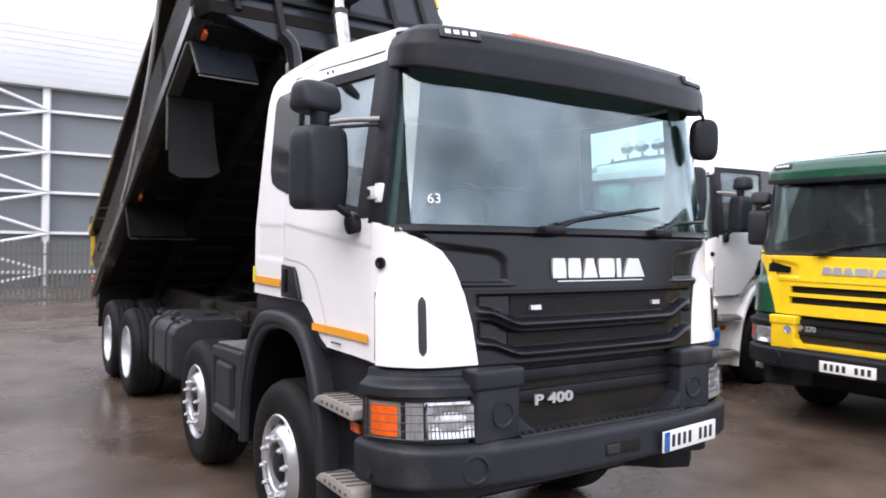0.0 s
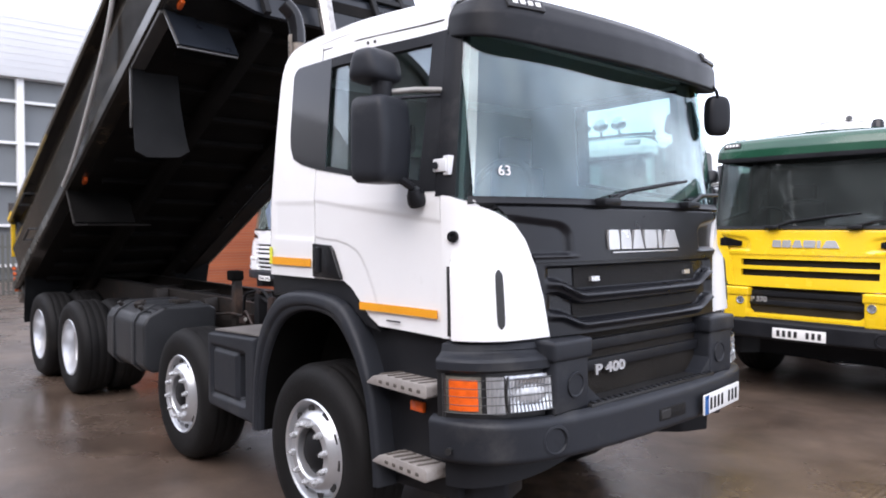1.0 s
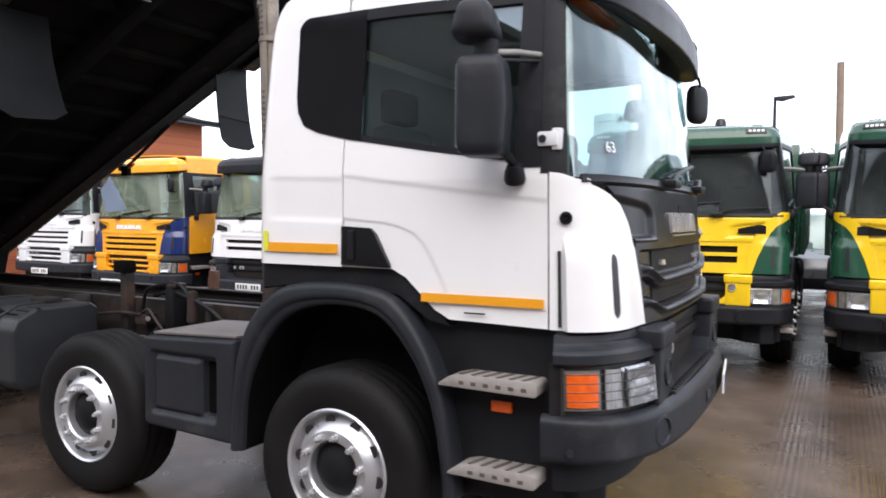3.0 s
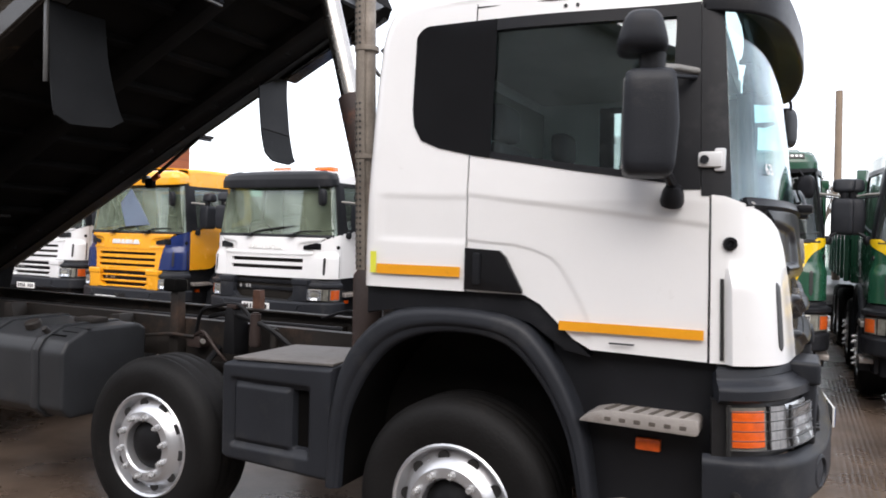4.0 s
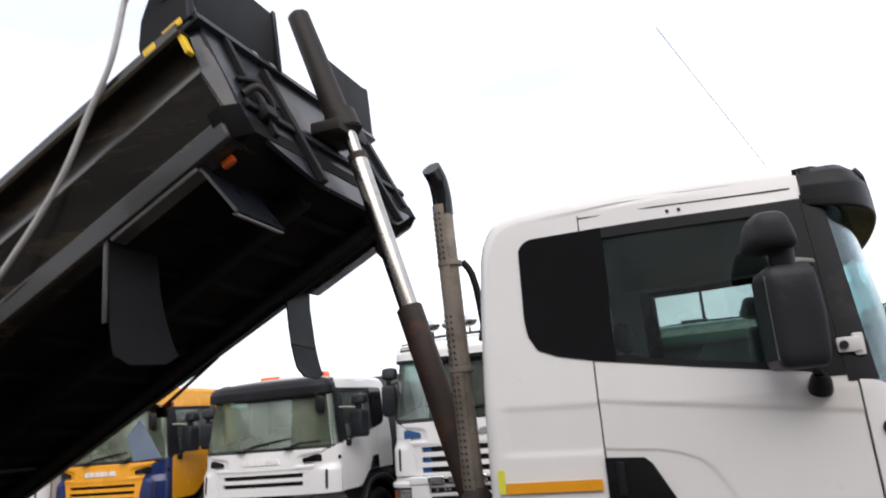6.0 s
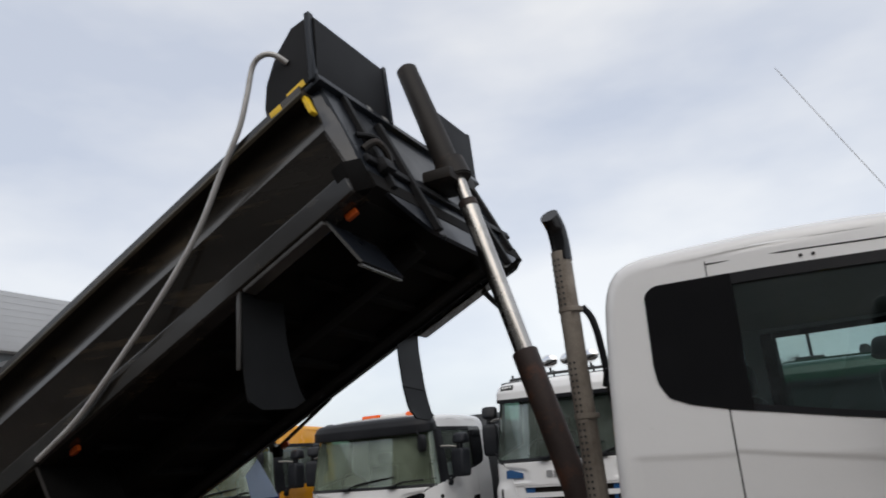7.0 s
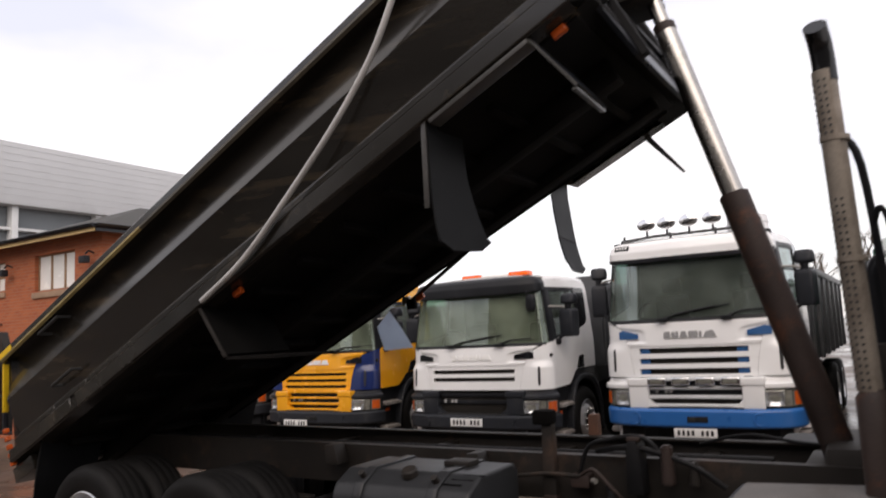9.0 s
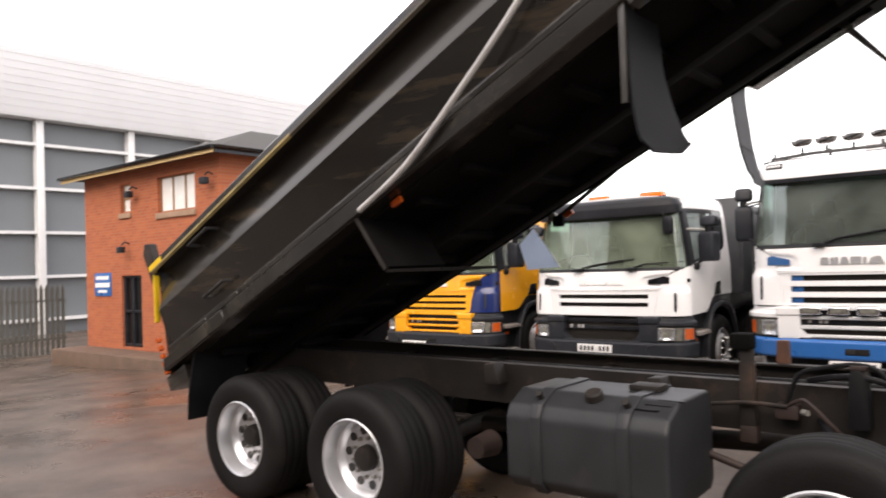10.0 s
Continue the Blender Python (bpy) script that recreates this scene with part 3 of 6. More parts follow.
def visor_plan(a):
    """Point of the visor's outer edge and its outward normal."""
    q = a * VRUN[-1]
    p, r = (visor_at(q - 0.03) + visor_at(q) * 2 + visor_at(q + 0.03)) / 4, visor_at(q + 0.05) - visor_at(q - 0.05)
    return p, Vector((r.y, -r.x)).normalized()


def cab(root, body, corner=None, grille=None, visor=None, bumper=None, glass_ws=None, glass_side=None, detail=True, slots=None,
        roof_high=0.0, pod=None, side_mat=None, corner_low=None, chrome_bars=False, sweep=None, lower=None, lip=False, fog=False, arch_mat=None, brow=None, lower_lip=None,
        holes=((1.395, 1.45), (1.505, 1.56)), badge=None, lower_half=0.60):
    """A forward-control cab, facing +x over its front axle at x = 0."""
    corner = corner or body
    grille = grille or body
    visor = visor or BLACKP
    bumper = bumper or GREYP
    side_mat = side_mat or body
    pod = pod or bumper
    corner_low = corner_low or corner
    ws, sg = glass_ws or FARGLASS, glass_side or FARGLASS
    nu = 24 if detail else 12
    for s in (-1, 1):
        def qx(x):
            return q_x(x, s)

        def rng(xa, xb):
            """q from rear to front on the right, front to rear on the left."""
            return (qx(xa), qx(xb)) if s < 0 else (qx(xb), qx(xa))

        def xs(xa, xb, a):
            return xa + (xb - xa) * (a if s < 0 else 1 - a)
        # rear quarter with its pillar and the roof rail
        bm = bmesh.new()

        def quarter(a, b):
            z = 1.495 + (2.70 - 1.495) * b
            r = lerp(REAR, z)
            x = r + (0.052 - r) * (a if s < 0 else 1 - a)
            o = 0.0
            if detail:
                k = min(1.0, max(0.0, (x + 0.42) / 0.06))
                o = -0.006 * k * soft_step(1.925 + 0.02 * (0.05 - x) - z, 0.028) + 0.0055 * k * soft_step(1.728 + 0.02 * (0.05 - x) - z, 0.028)
            return skin(qx(x), z, o)
        sheet(quarter, 40 if detail else nu, 110 if detail else 24, 0.03, bm)

        def rail(a, b):
            z = 2.698 + (2.815 - 2.698) * b
            r = lerp(REAR, z)
            p = skin(qx(r + (1.05 - r) * (a if s < 0 else 1 - a)), z, 0.0)
            return (p[0], p[1], z + roof_high * b)
        sheet(rail, nu, 8, 0.03, bm)
        side = part("side_panel", bm, side_mat, root)
        if detail:
            g = tube([skin(qx(x), 2.768 - 0.01 * x, 0.0) for x in (0.06, 0.4, 0.8, 1.0)], 0.004, 6)
            tube([skin(qx(0.057), z, 0.0) for z in (2.70, 2.74, 2.782)], 0.003, 6, g)
            part("roof_seam", g, PLATE_B, side)
            for x in (0.46, 0.51):
                part("rail_screw", cyl(skin(qx(x), 2.735, 0.0), skin(qx(x), 2.735, 0.006), 0.008, None, 8), PLATE_B, side)
            bm = band(*rng(-0.395, 0.034), 1.558, 1.603, 0.012, 0.004, 4, 1)
            part("reflective_stripe", bm, ORANGE_TAPE, side, "orange reflective tape")
            part("label_sticker", band(*rng(-0.43, -0.40), 1.56, 1.66, 0.012, 0.004, 1, 1), LABEL_Y, side, "small yellow sticker")
        # door
        qa, qb = rng(0.060, 1.067)

        def zlo(a):
            return lerp(SILL, xs(0.060, 1.067, a))

        def zbelt(a):
            return lerp(BELT, xs(0.060, 1.067, a))

        def swage(a, b):
            """Depth of the pressed lines: one along the door, one curving down from the handle."""
            x, z = xs(0.060, 1.067, a), zlo(a) + (zbelt(a) - zlo(a)) * b
            o = -0.006 * soft_step(1.945 - 0.12 * x - z, 0.028)
            if z < 1.80:
                o -= 0.0045 * soft_step(lerp([(1.38, 0.63), (1.47, 0.59), (1.56, 0.54), (1.62, 0.50), (1.66, 0.455), (1.69, 0.38), (1.71, 0.28), (1.725, 0.06)], z) - x, 0.03)
            return o
        bm = band(qa, qb, zlo, zbelt, swage if detail else 0.0, 0.04, 110 if detail else nu * 2, 90 if detail else 10)
        door = part("door", bm, side_mat, root)
        # handle recess in its dark surround
        pts = [(0.055, 1.505), (0.33, 1.50), (0.325, 1.515), (0.25, 1.655), (0.22, 1.682), (0.055, 1.69)]
        bm = prism(pts, "y", s * 1.19, s * 1.212, 0.006, 2)
        hd = part("door_handle", bm, GLOSSB, door, "black door handle recess")
        if detail:
            bm = box(0.10, 0.135, s * 1.207, s * 1.226, 1.53, 1.67, 0.008)
            part("handle_grip", bm, BLACKP, hd)
            part("reflective_stripe", band(*rng(0.492, 1.055), 1.358, 1.397, 0.012, 0.004, 8, 1), ORANGE_TAPE, door, "orange reflective tape")
            part("caution_print", band(*rng(0.70, 0.80), 1.315, 1.322, 0.0105, 0.003, 2, 1), GREYP, door)
        # black window surround, quarter pane, door pane
        def tinted(a, b):
            x = -0.243 + 0.40 * (a ** 1.7 if s < 0 else (1 - a) ** 1.7)
            k = max(0.0, (-0.17 - x) / 0.075)
            zh = 2.707 - 0.07 * (1 - math.sqrt(max(0.0, 1 - k * k)))
            zl = lerp(BELT, x)
            return skin(qx(x), zl + (zh - zl) * b, 0.005)
        bm = sheet(tinted, 30, 12, 0.012)
        part("quarter_window", bm, DARKGLASS, root, "dark tinted quarter window")
        bm = band(*rng(0.13, 1.02), lambda a: lerp(BELT, xs(0.13, 1.02, a)), lambda a: lerp(BELT, xs(0.13, 1.02, a)) + 0.028, 0.004, 0.03, 12, 1)
        band(*rng(0.13, 0.97), 2.655, 2.706, 0.004, 0.03, 12, 1, bm)
        band(*rng(0.915, 1.035), 1.945, 2.706, 0.004, 0.03, 4, 8, bm)
        part("window_frame", bm, BLACKP, door)
        bm = band(*rng(0.135, 0.97), lambda a: lerp(BELT, xs(0.135, 0.97, a)) + 0.02, 2.665, -0.014, 0.006, 12, 6)
        pn = part("window_pane", bm, sg, door, "tinted door window")
        pn.visible_shadow = False
        # front pillar
        q0, q1 = (q_x(1.037, s), q_x(1.145, s))
        if s > 0:
            q0, q1 = q1, q0
        part("front_pillar", band(q0, q1, 1.92, 2.72, 0.004, 0.04, 6, 10), BLACKP, root)
        # corner panel with its raised air deflector and upright slot
        qd = q_x(1.075, s)
        qr = q_x(1.122, s)

        def edge_q(z):
            return q_y(s * lerp(EDGE, z))

        def raised(q, z):
            """How far the deflector stands out of the corner panel."""
            t = (abs(qr) - abs(q)) / (abs(qr) - abs(edge_q(z)))
            if t < 0:
                return 0.004
            u = min(1.0, max(0.0, (1.68 - z) / 0.12))
            f = min(1.0, max(0.0, (1.0 - t) / 0.7))
            return 0.004 + 0.040 * u * u * (3 - 2 * u) * f * f * (3 - 2 * f)

        def cornerf(a, b):
            z = 1.272 + 0.652 * b
            t = a if s < 0 else 1 - a
            q1 = edge_q(z)
            q = qd + (qr - qd) * t / 0.12 if t < 0.12 else qr + (q1 - qr) * (t - 0.12) / 0.88
            if abs(t - 0.12) < 1e-6:
                q = qr * 1.0005
            return skin(q, z - 0.045 * t * max(0.0, (b - 0.8) / 0.2), raised(q, z))
        cp = part("corner_panel", sheet(cornerf, 50, 40, 0.02), corner, root, "", 30)
        if sweep:
            def e0(b):
                return q_y(s * (lerp(EDGE, 1.274 + 0.66 * b) - 0.004))

            def e1(b):
                return e0(b) + s * (0.07 + 0.12 * b + 0.7 * max(0, b - 0.78))

            def sw(a, b):
                qa, qb = (e1(b), e0(b)) if s < 0 else (e0(b), e1(b))
                q, z = qa + (qb - qa) * a, 1.274 + 0.66 * b
                return skin(q, z, raised(q, z) + 0.005)
            part("sweep_panel", sheet(sw, 8, 30, 0.008), sweep, cp, "curved yellow panel")
        g0, g1 = q_x(1.106, s), q_x(1.118, s)
        part("deflector_gap", band(min(g0, g1), max(g0, g1), 1.285, 1.60, 0.010, 0.012, 2, 6), PLATE_B, cp)
        qs = q_y(s * 1.045)

        def slot(a, b):
            z = 1.325 + 0.265 * b
            q = qs + (a - 0.5) * (0.006 + 0.030 * (1 - (2 * b - 1) ** 8) ** 0.5)
            return skin(q, z, raised(q, z) + 0.004)
        part("air_slot", sheet(slot, 6, 16, 0.02), PLATE_B, cp)
        part("locking_cap", lathe([(0.028, 0.0), (0.026, 0.012), (0.014, 0.014), (0.008, 0.006), (0.005, 0.006)], skin(q_x(1.137, s), 1.735, 0.006), (plan(q_x(1.137, s))[2].x, s * plan(q_x(1.137, s))[2].y, 0), 16), GLOSSB, cp)
        if detail:
            # white catch at the pillar's foot
            bm = box(1.02, 1.11, s * 1.115, s * 1.165, 2.03, 2.092, 0.012)
            box(1.08, 1.12, s * 1.105, s * 1.155, 2.015, 2.105, 0.008, 2, bm)
            part("mirror_bracket_cover", bm, WHITE_OLD, root, "white plastic bracket cover")
            part("bracket_lamp", cyl((1.045, s * 1.165, 2.06), (1.045, s * 1.172, 2.06), 0.017, None, 14), GREYP, root)
        mirror(root, s)
        # side skirt, steps and marker below the door
        pts = [(0.60, 0.50), (0.66, 0.48), (1.13, 0.52), (1.13, 1.275), (0.62, 1.275), (0.48, 1.40), (0.42, 1.38)]
        part("step_panel", prism(pts, "y", s * 0.95, s * 1.105, 0.01), arch_mat or BLACKP, root)
        for zz, x0 in ((1.026, 0.598), (0.640, 0.645)):
            lo, hi = (zz - 0.030, zz + 0.034)
            bm = prism([(x0, lo + 0.004), (x0 + 0.004, lo + 0.014), (x0 + 0.05, hi - 0.018), (x0 + 0.11, hi - 0.003), (1.05, hi), (1.062, hi - 0.012), (1.062, lo + 0.01), (1.05, lo)], "y", s * 1.10, s * 1.236, 0.006, 2)
            st = part("step", bm, TREAD, root, "worn metal tread step")
            for k in range(5 if zz < 0.8 else 6):
                xx = x0 + 0.10 + 0.058 * k
                bm = prism([(xx, s * 1.228), (xx + 0.030, s * 1.115), (xx + 0.048, s * 1.115), (xx + 0.018, s * 1.228)], "z", zz + 0.031, zz + 0.037, 0.002, 1)
                box(xx + 0.003, xx + 0.030, s * 1.232, s * 1.2385, zz - 0.012, zz + 0.006, 0.003, 1, bm)
                part("tread_slot", bm, RIBD, st, "dirty slot in the tread")
        part("side_marker", box(0.805, 0.905, s * 1.10, s * 1.125, 0.885, 0.935, 0.008), AMBER, root, "orange side marker lamp")
        # headlamp set into the bumper's corner
        qh = q_x(1.085, s)
        q0, q1 = (q_x(1.125, s), q_y(s * 0.79))
        lo, hi = (q0, q1) if s < 0 else (q1, q0)
        hl = part("headlamp", band(*sorted((qh, q1)), 0.925, 1.14, 0.014, 0.06, 18, 4), LAMPD, root, "wide headlamp with amber indicator")

        def lamp_piece(name, ta, tb, z0, z1, off, th, material, label="", nu=10, nv=6):
            return part(name, band(*sorted((q0 + (q1 - q0) * ta, q0 + (q1 - q0) * tb)), z0, z1, off, th, nu, nv), material, hl, label)
        lamp_piece("indicator_rim", 0.0, 0.285, 0.953, 1.117, 0.022, 0.02, LAMPF, "dull clear rim")
        lamp_piece("indicator", 0.03, 0.255, 0.968, 1.104, lambda a, b: 0.028 + 0.004 * math.sin(math.pi * a), 0.02, AMBER if detail else AMBERD, "amber indicator lens")
        lamp_piece("side_reflector", 0.325, 0.475, 0.953, 1.117, lambda a, b: 0.026 + 0.010 * math.sin(math.pi * a / 2), 0.012, LAMPC if detail else LAMPF, "ribbed clear side of the lamp", 10, 6)
        lamp_piece("lamp_lens", 0.49, 0.955, 0.953, 1.119, lambda a, b: 0.030 + 0.014 * math.sin(math.pi * b), 0.016, LAMPC if detail else LAMPF, "clear ribbed headlamp lens", 12, 8)
        lamp_piece("lamp_reflector", 0.51, 0.94, 0.962, 1.110, lambda a, b: 0.050 - 0.016 * math.sin(math.pi * a) * math.sin(math.pi * b), 0.006, LAMPG, "clear curved headlamp reflector", 14, 10)
        for k in range(11):
            t = 0.535 + 0.038 * k
            qa = q0 + (q1 - q0) * t
            part("lens_flute", tube([skin(qa, 0.965 + 0.143 * j / 6, 0.052 - 0.016 * math.sin(math.pi * (t - 0.51) / 0.43) * math.sin(math.pi * j / 6)) for j in range(7)], 0.0035, 5), LAMPG, hl)
        if detail:
            qa = q0 + (q1 - q0) * 0.483
            part("lens_divider", tube([skin(qa + (q1 - q0) * 0.02 * (1 - math.sin(math.pi * j / 8)), 0.95 + 0.17 * j / 8, 0.046) for j in range(9)], 0.006, 6), PLATE_B, hl)
        if detail:
            q = q0 + (q1 - q0) * 0.66
            c, n = skin(q, 1.025, 0.032), plan(q)[2]
            part("lamp_bulb", lathe([(0.020, -0.01), (0.020, 0.006), (0.010, 0.012), (0.002, 0.013)], c, (n.x, s * n.y, 0), 18), LAMPG, hl)
            for k in range(5):
                z = 0.963 + 0.036 * k
                part("guard_wire", tube([skin(lo + (hi - lo) * t, z, 0.054) for t in [j / 14 for j in range(15)]], 0.0022, 6), PLATE_B, hl)
            for t in (0.0, 1.0):
                part("guard_bracket", tube([skin(lo + (hi - lo) * t, 0.94 + 0.19 * j / 4, 0.044) for j in range(5)], 0.008, 6), PLATE_B, hl)
        if detail:
            # dark valance under the bumper and the sensor hole in its wing
            part("valance", band(*sorted((q_x(1.09, s), q_y(s * 0.60))), lambda a: 0.60 + 0.10 * (a if s < 0 else 1 - a) ** 2, 0.745, -0.035, 0.03, 16, 3), BLACKP, root, "black valance under the bumper")
            part("sensor_hole", cyl((1.192, s * 1.205, 0.79), (1.207, s * 1.236, 0.79), 0.015, None, 14), PLATE_B, root)
        # bumper corner above the lamp, and the main bumper's wing
        q0, q1 = (q_x(1.10, s), q_y(s * 0.72))
        lo, hi = (q0, q1) if s < 0 else (q1, q0)
        part("bumper_top", band(lo, hi, 1.13, 1.278, lambda a, b: lerp([(0, 0.015), (0.06, 0.040), (0.12, 0.050), (0.36, 0.052), (0.44, 0.044), (0.50, 0.022), (0.60, 0.004), (1, -0.012)], b), 0.10, 24, 25), brow or bumper, root)
        # round-fogged pod beside the lower grille
        bm = box(1.28, 1.468, s * 0.572, s * 0.825, 0.925, 1.185, 0.018, 3)
        prism([(s * y, z) for y, z in ((0.62, 0.925), (0.62, 1.04), (0.572, 1.03), (0.50, 0.962), (0.455, 0.945), (0.455, 0.925))], "x", 1.28, 1.462, 0.006, 2, bm)
        box(1.26, 1.480, s * 0.555, s * 0.84, 1.168, 1.262, 0.020, 3, bm)
        pd = part("bumper_pod", bm, pod, root)
        if detail:
            part("pod_cap", lathe([(0.062, 0.0), (0.060, 0.007), (0.052, 0.007), (0.048, 0.001), (0.01, 0.001)], (1.470, s * 0.675, 1.05), (1, 0, 0), 28), pod, pd)
        if fog:
            part("fog_lamp", lathe([(0.045, 0.0), (0.043, 0.008), (0.034, 0.008), (0.03, 0.003), (0.01, 0.003)], (1.469, s * 0.64, 1.12), (1, 0, 0), 20), LAMPG, pd)
        # wheel arch
        arch(root, s, 0.0, arch_mat)
    # windscreen
    pane = part("windscreen", band(q_x(1.14, -1), q_x(1.14, 1), 1.905, 2.70, -0.006, 0.006, 160, 12), ws, root, "wide curved windscreen")
    pane.visible_shadow = False
    part("windscreen_base", band(q_y(-1.14), q_y(1.14), 1.888, 1.918, lambda a, b: 0.006 + 0.010 * (1 - b) ** 2, 0.05, 30, 4), BLACKP, root)
    part("windscreen_header", band(q_x(1.08, -1), q_x(1.08, 1), 2.685, 2.84, -0.012, 0.02, 40, 3), BLACKP, root)
    # wipers
    for y0, y1 in ((-0.25, 0.36), (0.55, 0.98)):
        bm = tube([skin(q_y(y0 - 0.08), 1.91, 0.04), skin(q_y(y0 + 0.1), 1.965, 0.035), skin(q_y(y1), 2.03 if y0 < 0 else 1.98, 0.03)], 0.010, 8)
        tube([skin(q_y(y0 - 0.05), 1.935, 0.012), skin(q_y(y1 + 0.16), 2.045 if y0 < 0 else 1.99, 0.012)], 0.008, 6, bm)
        box(skin(q_y(y0), 1.9)[0], skin(q_y(y0), 1.9)[0] + 0.07, y0 - 0.16, y0 - 0.02, 1.885, 1.925, 0.015, 2, bm)
        part("wiper", bm, BLACKP, root)
    # rear wall and roof
    part("rear_wall", sheet(lambda a, b: shell(0.6 * a, b, roof_high), 40, 40, 0.025), side_mat, root)
    part("roof", sheet(lambda a, b: shell(0.6 + 0.4 * a, b, roof_high), 24, 40, 0.025), body, root)
    # visor
    if visor:
        def vis(a, b):
            p, n = visor_plan(a)
            e = abs(2 * a - 1)
            z = lerp([(0, 2.635), (0.07, 2.603), (0.14, 2.594), (0.22, 2.603), (0.32, 2.64), (0.55, 2.725), (0.60, 2.745), (0.75, 2.80), (0.85, 2.838), (0.92, 2.860), (1.0, 2.875)], b)
            z += 0.018 + 0.070 * e ** 5 * (1 - b) - 0.022 * e ** 4 * b + roof_high * 0.7
            d = lerp([(0, 0.13), (0.07, 0.035), (0.14, 0.010), (0.22, 0.0), (0.32, 0.0), (0.55, 0.004), (0.60, 0.011), (0.75, 0.036), (0.85, 0.078), (0.92, 0.15), (1.0, 0.30)], b)
            return (p.x - n.x * d, p.y - n.y * d, z)
        vz = part("sun_visor", sheet(vis, 80, 40, 0.016), visor, root, "deep plastic sun visor", 50)
        for a in (0.0, 1.0):
            # open end: a rim and two brackets, with the sky between them
            def cap(u, b):
                return tuple(Vector(vis(a, b)).lerp(Vector((1.03, math.copysign(0.90, vis(a, 0.5)[1]), 2.76)), 0.9 * u))
            for ua, ub, ba, bb in ((0.0, 0.14, 0.0, 1.0), (0.14, 1.0, 0.0, 0.24), (0.14, 1.0, 0.42, 0.56), (0.14, 1.0, 0.86, 1.0), (0.80, 1.0, 0.24, 0.86)) if detail else ((0.0, 1.0, 0.0, 1.0),):
                part("visor_bracket" if ub == 1.0 and ua else "visor_cap", sheet(lambda u, b: cap(ua + (ub - ua) * u, ba + (bb - ba) * b), 4, 12, 0.01), visor, vz)
        if lip:
            part("visor_lip", sheet(lambda a, b: tuple(Vector(vis(a, 0.34 * b)) + Vector((0.004, 0, -0.003))), 60, 8, 0.02), BLACKP, vz, "black lower edge")
        for a in (0.172, 0.828) if detail or lip else ():
            p = Vector(vis(a, 0.71))
            du, dv = Vector(vis(a + 0.01, 0.71)) - Vector(vis(a - 0.01, 0.71)), Vector(vis(a, 0.75)) - Vector(vis(a, 0.67))
            w = du.cross(dv).normalized()
            u = du.normalized()
            tm = Matrix((u, w.cross(u), w)).transposed().to_4x4()
            tm.translation = p
            bm = box(-0.105, 0.105, -0.030, 0.030, -0.01, 0.010, 0.008)
            bm.transform(tm)
            mk = part("marker_lamp", bm, PLATE_B, vz, "black marker lamp with four lenses")
            bm = box(-0.094, 0.094, -0.021, 0.021, 0.008, 0.0115, 0.001, 1)
            bm.transform(tm)
            part("marker_face", bm, LAMPD, mk)
            for k in range(4):
                bm = box(-0.079 + 0.043 * k, -0.050 + 0.043 * k, -0.013, 0.013, 0.010, 0.0145, 0.002, 1)
                bm.transform(tm)
                part("marker_lens", bm, PLATE_W, mk)
    front_mirror(root, 1)
    # upper front panel and grille
    def edge(b, z0, z1, s):
        return q_y(s * (lerp(EDGE, z0 + (z1 - z0) * b) - 0.004))
    def hoodf(a, b):
        z = 1.615 + 0.273 * b
        qa, qb = edge((z - 1.615) / 0.273, 1.615, 1.888, -1), edge((z - 1.615) / 0.273, 1.615, 1.888, 1)
        q = qa + (qb - qa) * a
        y = abs(skin(q, z)[1])
        o = 0.008 * (1 - b) + 0.004 - 0.03 * max(0.0, (b - 0.93) / 0.07) ** 2
        # sunken side fields with a soft rim
        dx, dz = (y - 0.58) / 0.10, (1.805 + 0.10 * (y - 0.62) - z) / 0.07
        k = 1 - math.hypot(max(0.0, 1 - max(dx, 0.0)), max(0.0, 1 - max(dz, 0.0)))
        k = min(1.0, max(0.0, k / 0.5)) if dx > 0 and dz > 0 else 0.0
        k *= min(1.0, max(0.0, (z - 1.645) / 0.016))
        ridge = 0.006 * max(0.0, 1 - abs(z - 1.640) / 0.010) * min(1.0, max(0.0, (y - 0.54) / 0.05))
        return skin(q, z, o + ridge - 0.024 * k * k * (3 - 2 * k))
    hood = part("front_panel", sheet(hoodf, 120 if detail else 50, 56 if detail else 20, 0.03), grille, root, "", 50)
    if detail:
        def bar_z(y, base, up):
            f = min(1.0, max(0.0, (y - 0.52) / 0.20))
            return base + up * f * f * (3 - 2 * f)

        def grillef(a, b):
            z = 1.27 + 0.35 * b
            qa, qb = edge(b, 1.27, 1.62, -1), edge(b, 1.27, 1.62, 1)
            q = qa + (qb - qa) * a
            y = abs(skin(q, z)[1])
            f = min(1.0, max(0.0, (0.77 - y) / 0.05))
            f = f * f * (3 - 2 * f)
            o = 0.003
            for base, up, head in ((1.452, 0.060, 1.598), (1.312, 0.052, 1.425)):
                zb = bar_z(y, base, up)
                hd = head if base > 1.4 else bar_z(y, 1.418, 0.060)
                inside = min(1.0, max(0.0, (z - zb - 0.012) / 0.016)) * min(1.0, max(0.0, (hd - z) / 0.016))
                ridge = max(0.0, 1 - abs(z - zb) / 0.026)
                o += f * (0.024 * ridge * ridge * (3 - 2 * ridge) - 0.030 * inside)
            return skin(q, z, o)
        part("grille", sheet(grillef, 120, 64, 0.04), grille, root, "glossy black grille with flared bars", 40)
